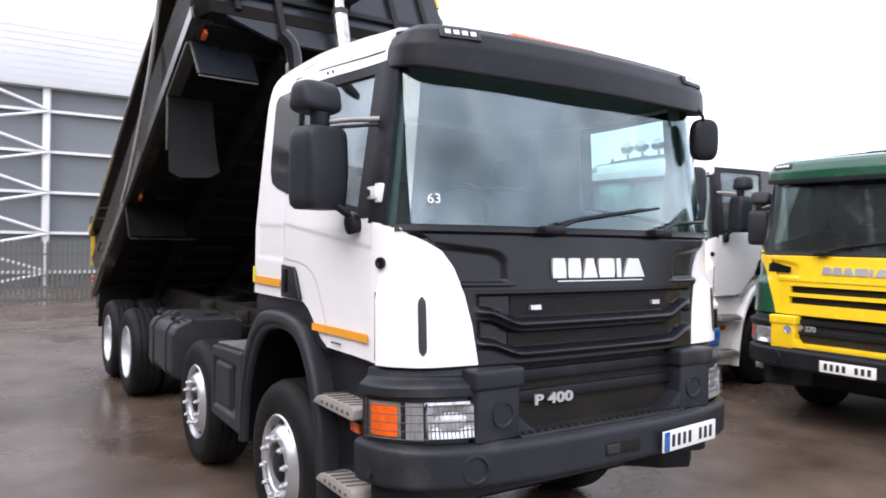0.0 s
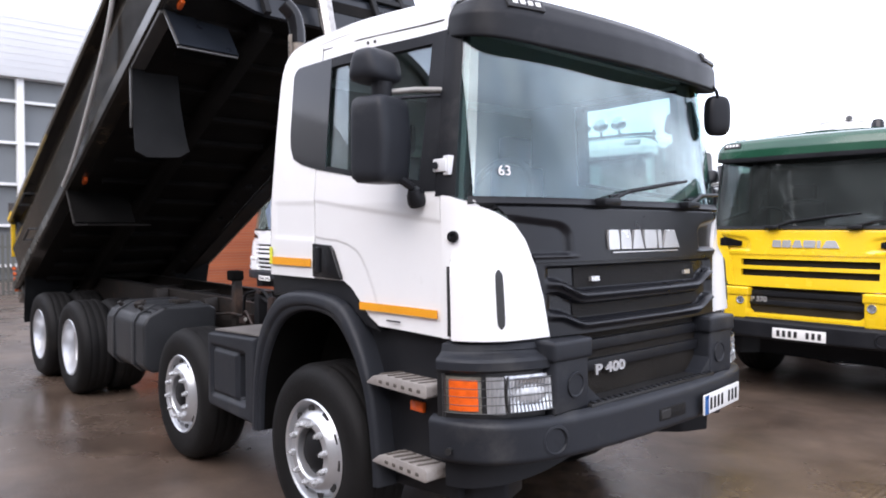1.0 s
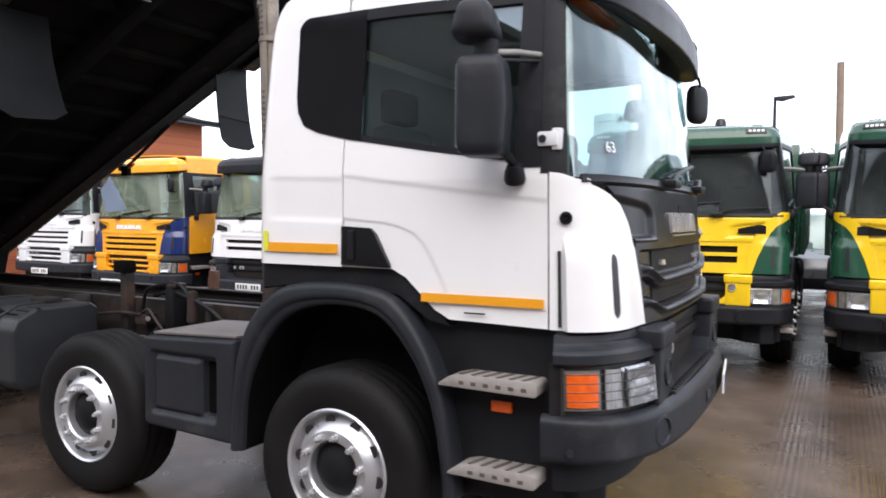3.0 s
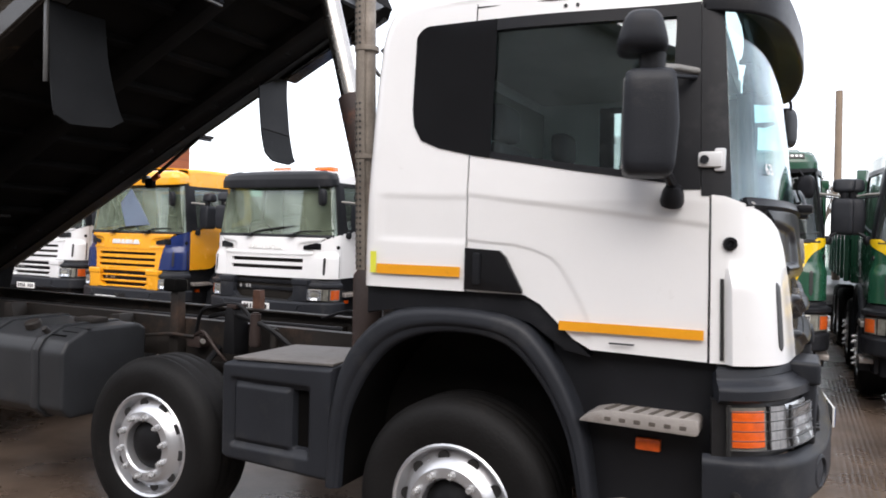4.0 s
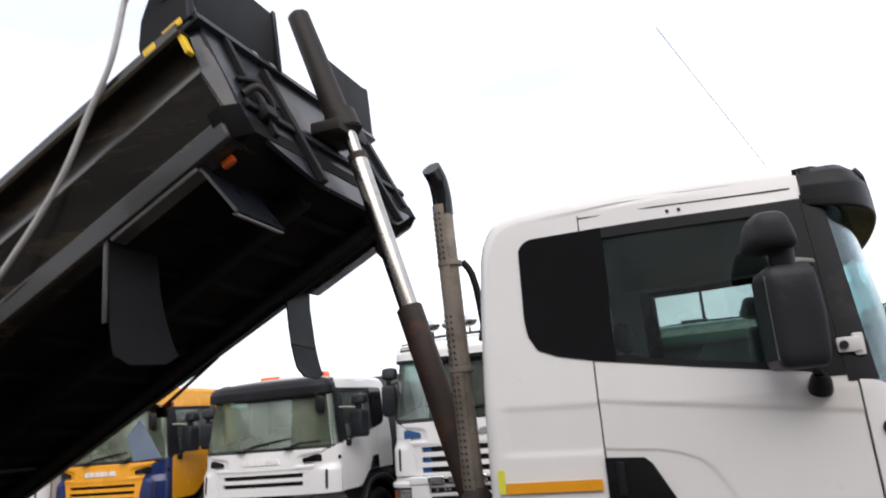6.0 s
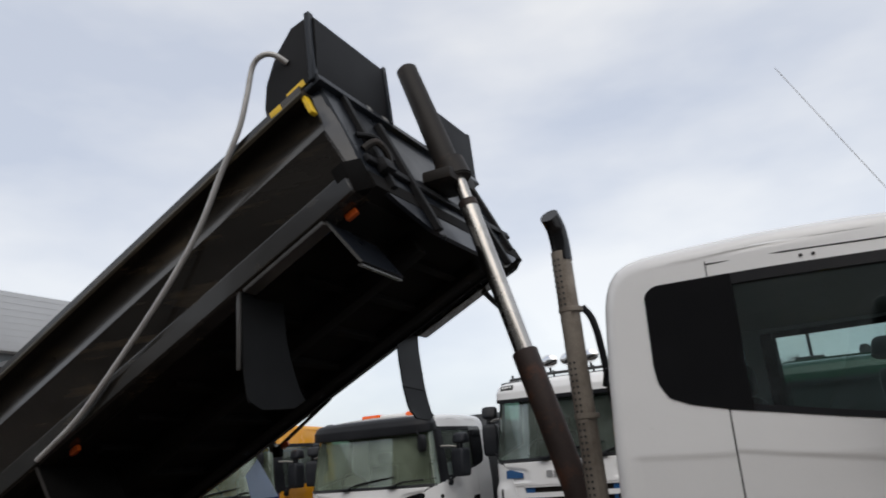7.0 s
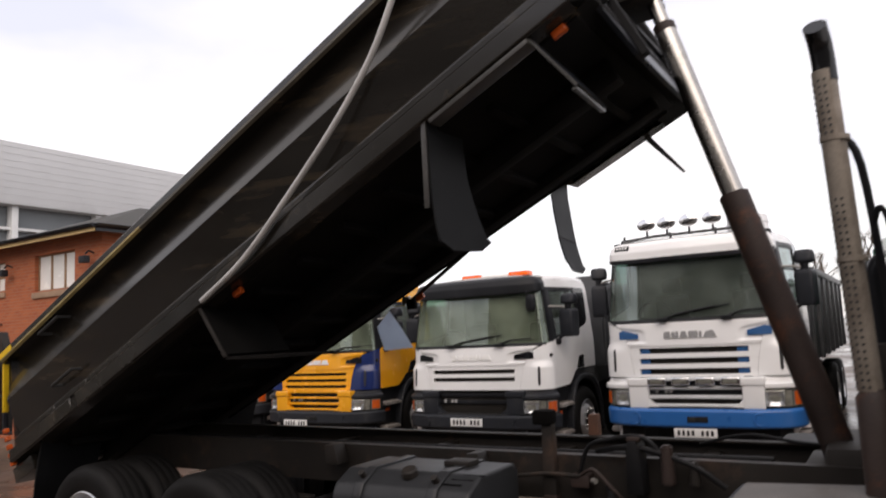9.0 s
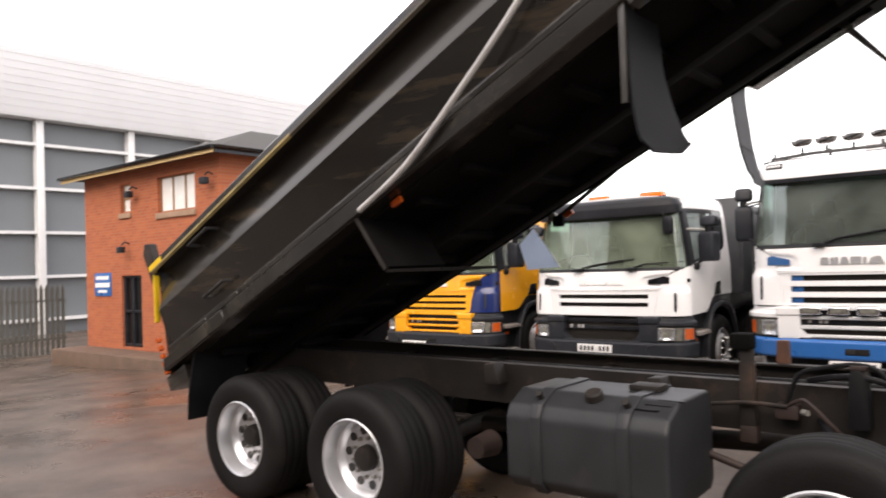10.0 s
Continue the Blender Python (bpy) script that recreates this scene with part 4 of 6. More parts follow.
        for za, zb, w in ((1.488, 1.588, 0.58), (1.348, 1.412, 0.60)):
            part("grille_mesh", band(q_y(-w), q_y(w), za, zb, -0.022, 0.008, 24, 2), MESHD, root, "fine dark grille mesh")
    else:
        part("grille_backing", band(lambda b: edge(b, 1.27, 1.63, -1), lambda b: edge(b, 1.27, 1.63, 1), 1.27, 1.63, -0.05, 0.02, 30, 4), MESHB, root)
        solid = []
        z = 1.272
        for za, zb in sorted(holes):
            solid.append((z, za))
            z = zb
        solid.append((z, 1.62))
        for za, zb in solid:
            def stripf(a, b):
                qa, qb = edge(b, za, zb, -1), edge(b, za, zb, 1)
                return skin(qa + (qb - qa) * a, za + (zb - za) * b, 0.002)
            part("grille_bar", sheet(stripf, 40, 4, 0.028), grille, root)
        for s in (-1, 1):
            lo, hi = (lambda b: edge(b, 1.275, 1.62, -1), q_y(-0.70)) if s < 0 else (q_y(0.70), lambda b: edge(b, 1.275, 1.62, 1))
            part("grille_side", band(lo, hi, 1.275, 1.615, -0.001, 0.04, 10, 6), grille, root)
            if slots and slots is not GLOSSB:
                for za, zb in holes:
                    lo, hi = sorted((q_y(s * 0.56), q_y(s * 0.69)))
                    part("slot_end", band(lo, hi, za, zb, -0.022, 0.02, 4, 1), slots, root)
    if detail:
        for y in (-0.465, 0.43):
            part("grille_label", band(q_y(y), q_y(y + 0.065), 1.515, 1.538, -0.006, 0.02, 2, 1), BADGE, hood, "small silver label")
    for s in (-1, 1):
        q0, q1 = q_y(s * 0.70), q_y(s * 0.98)
        lo, hi = min(q0, q1), max(q0, q1)
        if not detail:
            part("side_intake", band(lo, hi, lambda a: 1.70, lambda a: 1.80 - 0.06 * abs((a if s < 0 else 1 - a) - 0.25), 0.012, 0.012, 8, 3), slots or GLOSSB, hood)
    # badge: six plain silver shapes
    edges = ((-0.345, -0.25, 0.2), (-0.24, -0.145, 0.2), (-0.135, -0.03, 0.9), (-0.02, 0.10, 0.0), (0.115, 0.15, 0.0), (0.165, 0.335, 0.9))
    for y0, y1, taper in edges:
        def shape(a, b):
            c = 1 - 0.55 * taper * b - 0.12 * (1 - taper) * (2 * b - 1) ** 4
            y = (y0 + y1) / 2 + (y1 - y0) * (a - 0.5) * c
            return skin(q_y(y), (1.668 if detail else 1.695) + (0.098 if detail else 0.075) * b, 0.022)
        part("badge_shape", sheet(shape, 4, 5, 0.014), badge or BADGE, hood, "plain silver badge shape")
    if detail:
        part("badge_line", band(q_y(-0.31), q_y(0.32), 1.650, 1.656, 0.019, 0.008, 12, 1), BADGE, hood)
    # lower grille, bumper, plate
    part("lower_grille", box(1.28, 1.365, -0.62, 0.62, 0.93, 1.27, 0.02), MESHB, root)
    bm = bmesh.new()
    for zz in (1.10, 1.20):
        box(1.345, 1.39, -0.61, 0.61, zz - 0.028, zz + 0.028, 0.012, 2, bm)
    part("lower_bar", bm, BLACKP, root)
    if lower_lip:
        part("lower_lip", box(1.30, 1.455, -0.64, 0.64, 0.935, 0.99, 0.015), lower_lip, root)
    if lower:
        bm = bmesh.new()
        for za, zb in ((1.225, 1.27), (1.13, 1.165), (1.03, 1.07), (0.94, 0.975)):
            box(1.33, 1.43, -lower_half, lower_half, za, zb, 0.01, 1, bm)
        part("lower_frame", bm, lower, root)
    if detail:
        lt = text_mesh("P 400", 0.085, 0.004, 0.0035)
        lt.transform(pose(1.393, -0.425, 1.052, 90, 0, 90) @ Matrix.Diagonal((1.30, 0.80, 1, 1)))
        part("lettering", lt, BADGE, root, "silver lettering", smooth=False)
    elif grille is not YELLOW:
        for k in range(4):
            if k != 1:
                part("lettering", box(1.389, 1.393, -0.50 + 0.06 * k, -0.46 + 0.06 * k, 1.09, 1.14, 0.001, 1), BADGE, root)
    q0 = q_x(1.06, -1)

    def bumpf(a, b):
        q = q0 - 2 * q0 * a
        z = 0.728 + 0.204 * b
        o = lerp([(0, 0.0), (0.05, 0.022), (0.12, 0.032), (0.84, 0.040), (0.93, 0.034), (1.0, 0.004)], b)
        x, y, z = skin(q, z, o)
        return (x + 0.04 * min(1.0, max(0.0, (x - 1.08) / 0.3)), y, z)
    bp = part("bumper", sheet(bumpf, 64, 20, 0.12), bumper, root, "chunky grey plastic bumper")
    for y in (-0.83,) if detail else (-0.74, 0.74):
        p = Vector(skin(q_y(y), 0.825, 0.035)) + Vector((0.036, 0, 0))
        cap = part("bumper_cap", lathe([(0.072, 0.0), (0.068, 0.010), (0.058, 0.012), (0.052, 0.004), (0.050, -0.004), (0.044, 0.004), (0.01, 0.006)], p, (1, math.copysign(0.32, y), 0), 26), bumper, bp)
    part("tow_eye_slot", box(1.50, 1.5535, -0.09, 0.16, 0.788, 0.852, 0.006), MESHD, bp)
    part("tow_eye_hole", box(1.50, 1.5560, -0.08, 0.01, 0.796, 0.844, 0.004, 1), PLATE_B, bp)
    st = part("step_tread", box(1.33, 1.49, -0.58, 0.58, 0.925, 0.945, 0.006), PLATE_B, bp)
    if detail:
        for k in range(24):
            part("tread_tooth", box(1.455, 1.49, -0.56 + 0.048 * k, -0.535 + 0.048 * k, 0.944, 0.954, 0.003, 1), BLACKP, st)
        for s in (-1, 1):
            x, y, n = plan(q_x(1.11, s))
            part("bumper_hole", cyl((1.15, s * 1.15, 0.80), (1.17, s * 1.215, 0.80), 0.022, None, 14), PLATE_B, bp)
    # valance under the bumper
    part("valance", prism([(0.95, -1.10), (1.18, -1.05), (1.27, -0.92), (1.20, -0.74), (1.02, -0.62), (1.02, 0.62), (1.20, 0.74), (1.27, 0.92), (1.18, 1.05), (0.95, 1.10)], "z", 0.50, 0.74, 0.02), BLACKP, root)
    # inside: dashboard, wheel, seats, lining
    inside = part("dashboard", box(0.90, 1.18, -1.0, 1.0, 1.45, 1.92, 0.06), DASH, root)
    bm = tube([(0.86 + 0.09 * math.sin(f), -0.55 + 0.23 * math.cos(f), 1.93 + 0.2 * math.sin(f)) for f in [2 * math.pi * k / 28 for k in range(29)]], 0.018, 8)
    tube([(0.86, -0.76, 1.93), (0.9, -0.55, 1.9), (0.86, -0.34, 1.93)], 0.022, 8, bm)
    tube([(0.9, -0.55, 1.9), (1.05, -0.55, 1.75)], 0.035, 8, bm)
    part("steering_wheel", bm, BLACKP, inside)
    for y in (-0.55, 0.55):
        bm = box(-0.05, 0.45, y - 0.25, y + 0.25, 1.52, 1.68, 0.06, 3)
        b2 = box(-0.08, 0.06, y - 0.24, y + 0.24, 1.62, 2.22, 0.06, 3)
        box(-0.09, 0.02, y - 0.14, y + 0.14, 2.24, 2.43, 0.05, 3, b2)
        joined(bm, b2)
        part("cab_seat", bm, SEAT, root, "dark fabric cab seat")
    bm = box(-0.43, 1.0, -1.08, 1.08, 1.32, 1.36)
    box(-0.38, -0.36, -1.10, 1.10, 1.32, 2.66, 0, 2, bm)
    box(-0.34, 1.0, -1.03, 1.03, 2.715, 2.735, 0, 2, bm)
    part("cab_lining", bm, TRIM, root)
    if detail:
        for s in (-1, 1):
            part("pillar_trim", band(*sorted((q_x(1.02, s), q_x(1.17, s))), 1.90, 2.72, -0.055, 0.02, 6, 8), DASH, root, "dark inner pillar trim")
    return root


def arch(root, s, x0, material=None):
    """Moulded wheel arch: a rolled strip from the step forward over the wheel and down to the side box."""
    outer = [(-0.66, 0.50), (-0.64, 0.85), (-0.58, 1.10), (-0.46, 1.27), (-0.30, 1.375), (-0.05, 1.405), (0.20, 1.395), (0.34, 1.35), (0.46, 1.22), (0.55, 1.06), (0.61, 0.88), (0.65, 0.62), (0.66, 0.48)]
    inner = [(-0.60, 0.50), (-0.575, 0.80), (-0.50, 1.00), (-0.385, 1.165), (-0.245, 1.265), (-0.05, 1.315), (0.17, 1.308), (0.30, 1.255), (0.415, 1.14), (0.50, 1.01), (0.56, 0.86), (0.605, 0.62), (0.615, 0.48)]
    n = len(outer)

    def at(pts, a):
        f = a * (n - 1)
        i = min(int(f), n - 2)
        t = f - i
        p0, p1, p2, p3 = pts[max(0, i - 1)], pts[i], pts[i + 1], pts[min(n - 1, i + 2)]
        return [0.5 * (2 * p1[k] + (p2[k] - p0[k]) * t + (2 * p0[k] - 5 * p1[k] + 4 * p2[k] - p3[k]) * t * t + (3 * p1[k] - p0[k] - 3 * p2[k] + p3[k]) * t ** 3) for k in (0, 1)]

    def fn(a, b):
        o, i = at(outer, a), at(inner, a)
        sec = [(0.0, -0.80), (0.0, -1.17), (0.05, -1.195), (0.16, -1.207), (0.55, -1.212), (0.62, -1.205), (0.70, -1.195), (0.94, -1.193), (1.0, -1.18), (1.0, -0.75)]
        f = b * (len(sec) - 1)
        k = min(int(f), len(sec) - 2)
        t = f - k
        m = sec[k][0] + (sec[k + 1][0] - sec[k][0]) * t
        y = sec[k][1] + (sec[k + 1][1] - sec[k][1]) * t
        return (x0 + o[0] + (i[0] - o[0]) * m, -s * y, o[1] + (i[1] - o[1]) * m)
    # the arch's inner return, its shade put into a near-black colour
    part("arch_inner_side", sheet(lambda a, b: fn(a, (8.02 + 0.98 * b) / 9), 48, 3, 0.010), DEEPBLACK, root, "inner side of the arch, near-black in place of shade")
    part("wheel_arch", sheet(lambda a, b: fn(a, b * 8.02 / 9), 48, 24, 0.012), material or GREYP, root, "" if material else "moulded dark grey plastic wheel arch", 45)
    if not material:
        for a in (0.40, 0.47):
            part("arch_seam", tube([tuple(Vector(fn(a, 0.12 + 0.76 * k / 14)) + Vector((0, s * 0.001, 0.001))) for k in range(15)], 0.003, 6), PLATE_B, root)
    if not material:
        # dark sheet added behind the wheel to cover the bright gap under the arch
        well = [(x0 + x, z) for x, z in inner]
        part("wheel_well_sheet", prism([(x0 - 0.60, 0.62), *well[1:-1], (x0 + 0.605, 0.62)], "y", s * 0.755, s * 0.79), UNDER, root, "added dark sheet behind the wheel")
    # dark cheek above the arch, below the cab's sill
    pts = [(x0 - 0.47, 1.36), (x0 - 0.30, 1.40), (x0 + 0.2, 1.42), (x0 + 0.36, 1.38), (x0 + 0.5, 1.27), (x0 + 0.62, 1.25), (x0 + 0.42, 1.45), (x0 + 0.33, 1.50), (x0 - 0.47, 1.50)]
    part("sill_panel", prism(pts, "y", s * 1.02, s * 1.165, 0.008), material or BLACKP, root)


# ---- number plates, chassis ----
def number_plate(root, x, y, z, w=0.52, h=0.11, blue=False, m=None):
    bm = box(x, x + 0.012, y - w / 2, y + w / 2, z - h / 2, z + h / 2, 0.004)
    if m:
        bm.transform(m)
    pl = part("number_plate", bm, PLATE_W, root, "white number plate with dark bars")
    k0 = 0.06 if blue else 0.03
    span = w - k0 - 0.03
    for k in range(8):
        if k == 4:
            continue
        ya = y - w / 2 + k0 + span * k / 8
        bm = box(x + 0.011, x + 0.0145, ya + 0.013, ya + span / 8 - 0.013, z - h * 0.29, z + h * 0.29, 0, 1)
        if m:
            bm.transform(m)
        part("plate_bar", bm, PLATE_B, pl)
    if blue:
        bm = box(x + 0.011, x + 0.0145, y - w / 2 + 0.004, y - w / 2 + 0.05, z - h / 2 + 0.004, z + h / 2 - 0.004)
        if m:
            bm.transform(m)
        part("plate_band", bm, BLUE, pl)


def chassis(root, x0, x1, axles, lift=0.0):
    for y in (-0.40, 0.40):
        s = 1 if y > 0 else -1
        c = [(y, 0.85), (y, 1.125), (y - s * 0.075, 1.125), (y - s * 0.075, 1.113), (y - s * 0.009, 1.113), (y - s * 0.009, 0.862), (y - s * 0.075, 0.862), (y - s * 0.075, 0.85)]
        bm = prism(c if s > 0 else c[::-1], "x", x0, x1)
        part("chassis_rail", bm, CHASSIS, root)
    for x in [x1 - 0.6 - 1.0 * k for k in range(int((x1 - x0) / 1.0))]:
        part("crossmember", box(x, x + 0.09, -0.388, 0.388, 0.86, 1.05, 0.01), CHASSIS, root)
    for ax in axles:
        part("axle", cyl((ax, -0.95, 0.5), (ax, 0.95, 0.5), 0.075, None, 14), CHASSIS, root)


# ---- main tipper truck ----
truck = empty("tipper_truck", pose(0, 0, 0), "white eight-wheel tipper truck with its black body raised", "tipper truck")
cab(truck, WHITE, grille=GRILLEB, glass_ws=WSGLASS, glass_side=SIDEGLASS, detail=True)
AX = (0.0, -1.935, -4.88, -6.17)
for ax, dual in zip(AX, (0, 0, 1, 1)):
    for s in (-1, 1):
        wheel(truck, ax, s * (1.155 if -3 < ax < -1 else 1.175), s, 0.50, dual=bool(dual))
chassis(truck, -7.0, 0.9, AX)
number_plate(truck, 0, 0, 0, 0.50, 0.11, True, pose(1.548, 0.545, 0.812, 0, 0, 6))

# tipping body, hinged at the chassis' tail and raised
TIP = Matrix.Translation((-7.2, 0, 0.95)) @ Matrix.Rotation(radians(-26), 4, "Y")
LEN = 6.05


def tip(bm):
    bm.transform(TIP)
    return bm


SEC = [(-1.10, -0.02), (-1.235, 0.0), (-1.255, 0.015), (-1.255, 0.10), (-1.235, 0.115), (-1.20, 0.135), (-1.205, 0.175), (-1.20, 0.20), (-1.17, 0.225), (-1.175, 0.25), (-1.235, 0.49), (-1.243, 0.515), (-1.237, 0.54), (-1.165, 0.72), (-1.156, 0.745), (-1.155, 0.85)]


def u_tail(w):
    return 0.05 + 0.30 * (w + 0.05)


def u_front(w):
    return lerp([(-0.2, 5.98), (0.08, 5.99), (0.26, 6.0), (0.9, 5.995)], w)


bed = part("tipper_body", tip(box(0.15, LEN - 0.08, -1.12, 0.84, -0.03, 0.02, 0.005)), UNDER, truck, "black steel tipper body")
for s in (-1, 1):
    def side2(a, b):
        f = b * (len(SEC) - 1)
        k = min(int(f), len(SEC) - 2)
        y, w = [SEC[k][i] + (SEC[k + 1][i] - SEC[k][i]) * (f - k) for i in (0, 1)]
        u = u_tail(w) + (u_front(w) - u_tail(w)) * (a if s < 0 else 1 - a)
        if s > 0:
            w = max(w, 0.115 if u < 4.86 else 0.0)
        return (u, y if s < 0 else -y, w)
    part("body_side", tip(sheet(side2, 10 if s < 0 else 60, len(SEC) - 1, 0.012)), BODYP, bed, "creased black side panel with worn paint", 22)
    bm = prism([(s * 1.14, 0.845), (s * 1.265, 0.835), (s * 1.275, 0.85), (s * 1.27, 0.915), (s * 1.255, 0.93), (s * 1.14, 0.93)], "x", u_tail(0.85), u_front(0.9), 0)
    tr = part("top_rail", tip(bm), BODYP, bed, "black top rail with scuffed edge")
    for u0, u1, m in ((u_tail(0.85), 2.5, RAILP), (2.5, u_front(0.9), RAILF)):
        bm = prism([(s * 1.262, 0.832), (s * 1.279, 0.848), (s * 1.276, 0.868), (s * 1.262, 0.862)], "x", u0, u1, 0)
        part("rail_edge", tip(bm), m, tr, "rail edge worn to yellow" if m is RAILP else "dull worn rail edge")
    bm = bmesh.new()
    for u0, u1 in ((0.33, 1.1), (1.18, 5.98)) if s < 0 else ((4.90, 5.98),):
        box(u0, u1, s * 1.235, s * 1.262, 0.006, 0.118, 0.006, 1, bm)
    part("side_rave", tip(bm), RAVEP, bed, "worn grey side rave")
    bm = bmesh.new()
    for u0, u1 in ((0.35, 0.80), (0.88, 1.30), (1.36, 5.95)):
        box(u0, u1, s * 1.19, s * 1.215, 0.145, 0.185, 0.005, 1, bm)
    part("side_ridge", tip(bm), RAVEP, bed)
    for u0, w0 in ((0.95, 0.30), (0.95, 0.78)):
        bm = tube([(u0, s * 1.16, w0), (u0, s * 1.27, w0), (u0 + 0.30, s * 1.27, w0), (u0 + 0.30, s * 1.16, w0)], 0.014, 8)
        part("grab_handle", tip(bm), PLATE_B, bed)
    # markers under the edge
    for u in (3.07, 5.85)[:1 if s > 0 else 2]:
        part("side_marker", tip(box(u - 0.045, u + 0.045, s * 1.12, s * 1.155, -0.065, -0.018, 0.01)), AMBERD, bed, "orange side marker lamp")
    # front arch plate with its edge stay over the second axle
    if s < 0:
        part("arch_edge", tip(box(4.98, 5.70, -1.245, -1.13, -0.032, 0.0, 0.008)), STAYP, bed)
        A, B, C, D = (Vector(v) for v in ((-2.10, -1.205, 3.48), (-1.825, -1.195, 3.14), (-1.845, -0.71, 3.135), (-2.08, -0.71, 3.44)))
        ap = part("arch_plate", sheet(lambda a, b: tuple(A.lerp(B, b).lerp(D.lerp(C, b), a)), 4, 4, 0.012), BODYF, bed, "glossy black arch plate")
        bm = sheet(lambda a, b: tuple(A.lerp(B, a) + Vector((0.006, -0.015 + (0.095 - 0.055 * a) * b, 0.006))), 4, 1, 0.014)
        part("arch_stay", bm, STAYP, ap, "worn steel edge stay")
        # lighter strip that paints the light caught by the plate's lower edge
        bm = sheet(lambda a, b: tuple(B.lerp(C, a) + Vector((-0.03 * b, 0, -0.006 + 0.004 * b))), 4, 1, 0.012)
        part("plate_lip", bm, STAYP, ap, "lighter strip for the plate's lit lower edge")
    else:
        bm = prism([(5.57, 0.10), (5.63, 0.10), (5.735, -0.41), (5.71, -0.41)], "y", 1.20, 1.235, 0.004, 1)
        part("arch_plate", tip(bm), STAYP, bed, "thin steel blade under the edge")

    def flap(a, b):
        x = -2.755 - (0.14 if s > 0 else 0.0) + (0.03 if s < 0 else 0.09) * b + 0.16 * max(0, b - 0.55) ** 1.7
        w = 0.43 - 0.05 * (1 - b)
        return (x + (0.01 + (0.13 if s < 0 else 0.03) * max(0.0, b - 0.4)) * a, s * (1.225 - w * a), 3.14 - (0.78 if s < 0 else 0.80) * b + 0.02 * a + 0.05 * max(0.0, (b - 0.9) / 0.1) * (2 * a - 1) ** 6)
    if s < 0:
        fl = part("mudflap", sheet(flap, 5, 14, 0.014), FLAP, bed, "grey rubber mudflap")
    else:
        fl = part("mudflap", sheet(lambda a, b: flap(a, 0.64 + 0.36 * b), 5, 8, 0.014), FLAP, bed, "grey rubber mudflap")
        # upper part of the same flap, its backlit shade put into a darker material
        part("shaded_flap", sheet(lambda a, b: flap(a, 0.65 * b), 5, 10, 0.012), HOODP, fl, "upper flap, darkened for its backlit shade")
    part("flap_seam", tube([tuple(Vector(flap(k / 6, 0.66)) + Vector((-0.004, 0, 0))) for k in range(7)], 0.007, 6), UNDER, fl)
    part("flap_edge", box(-2.775 - (0.14 if s > 0 else 0), -2.745 - (0.14 if s > 0 else 0), s * 1.225, s * 1.24, 2.62, 3.16, 0.004), STAYP, fl)
    # rear arch: slanting front plate and short level plate
    if s < 0:
        bm = tip(sheet(lambda a, b: (2.765 + 0.08 * b, s * (1.235 - 0.6 * a), -0.01 - 0.41 * b), 2, 3, 0.03))
        ap = part("arch_plate", bm, DEEPBLACK, bed, "black inner arch plate")
        bm = tip(prism([(2.755, 0.0), (2.785, 0.0), (2.865, -0.425), (2.835, -0.425)], "y", s * 1.215, s * 1.243, 0.004, 1))
        part("plate_edge", bm, CHASSIS, ap, "worn grey plate edge")
    else:
        # far arch plate, coloured as if it mirrored the sky
        bm = prism([(-5.0, 2.0), (-4.84, 2.15), (-4.70, 1.97), (-4.57, 1.78), (-4.92, 1.76)], "y", 1.196, 1.20, 0.001, 1)
        part("arch_plate", bm, PALE, bed, "far arch plate, pale blue like the mirrored sky")
    if s < 0:
        bm = sheet(lambda a, b: (-4.45 + 0.46 * a, s * (1.235 - 0.6 * b), 1.82), 2, 2, 0.02)
        part("arch_ledge", bm, UNDER, bed)
    # cheek behind the last wheel
    bm = sheet(lambda a, b: (-6.72 - 0.16 * math.sin(math.pi * 0.5 * b), s * (1.20 - 0.55 * a), 1.28 - 0.70 * b), 4, 8, 0.02)
    part("rear_mudguard", bm, FLAP, bed, "black rear mudguard")
# floor beams
for y in (-0.48, 0.48):
    part("floor_beam", tip(box(0.1, 5.9, y - 0.06, y + 0.06, -0.20 if y < 0 else -0.13, -0.03, 0.01)), UNDER, bed)
for k in range(13):
    u = 0.5 + 0.43 * k
    part("cross_bearer", tip(box(u, u + 0.06, -0.98, 0.68, -0.085, -0.03, 0.005)), UNDER, bed)
# sloping floor edge on the far side
part("front_sill", tip(prism([(5.80, -0.03), (6.09, 0.0), (6.09, 0.13), (5.80, 0.02)], "y", -1.15, 1.15, 0.004, 1)), UNDER, bed)
part("floor_edge", tip(sheet(lambda a, b: (0.4 + 5.5 * a, 0.84 + 0.36 * b, -0.03 + 0.145 * b), 4, 2, 0.02)), UNDER, bed)
# headboard, hood and fittings
def head_low(y):
    """The headboard's lower edge, cut up towards the corners."""
    return lerp([(0, -0.2), (0.62, -0.19), (1.0, -0.02), (1.14, 0.09)], abs(y))


def headf(a, b):
    y = -1.14 + 2.28 * a
    w = head_low(y) + (0.95 - head_low(y)) * b
    return (6.085, y, w)


hb = part("headboard", tip(sheet(headf, 24, 6, 0.03)), BODYF, bed, "black steel headboard")
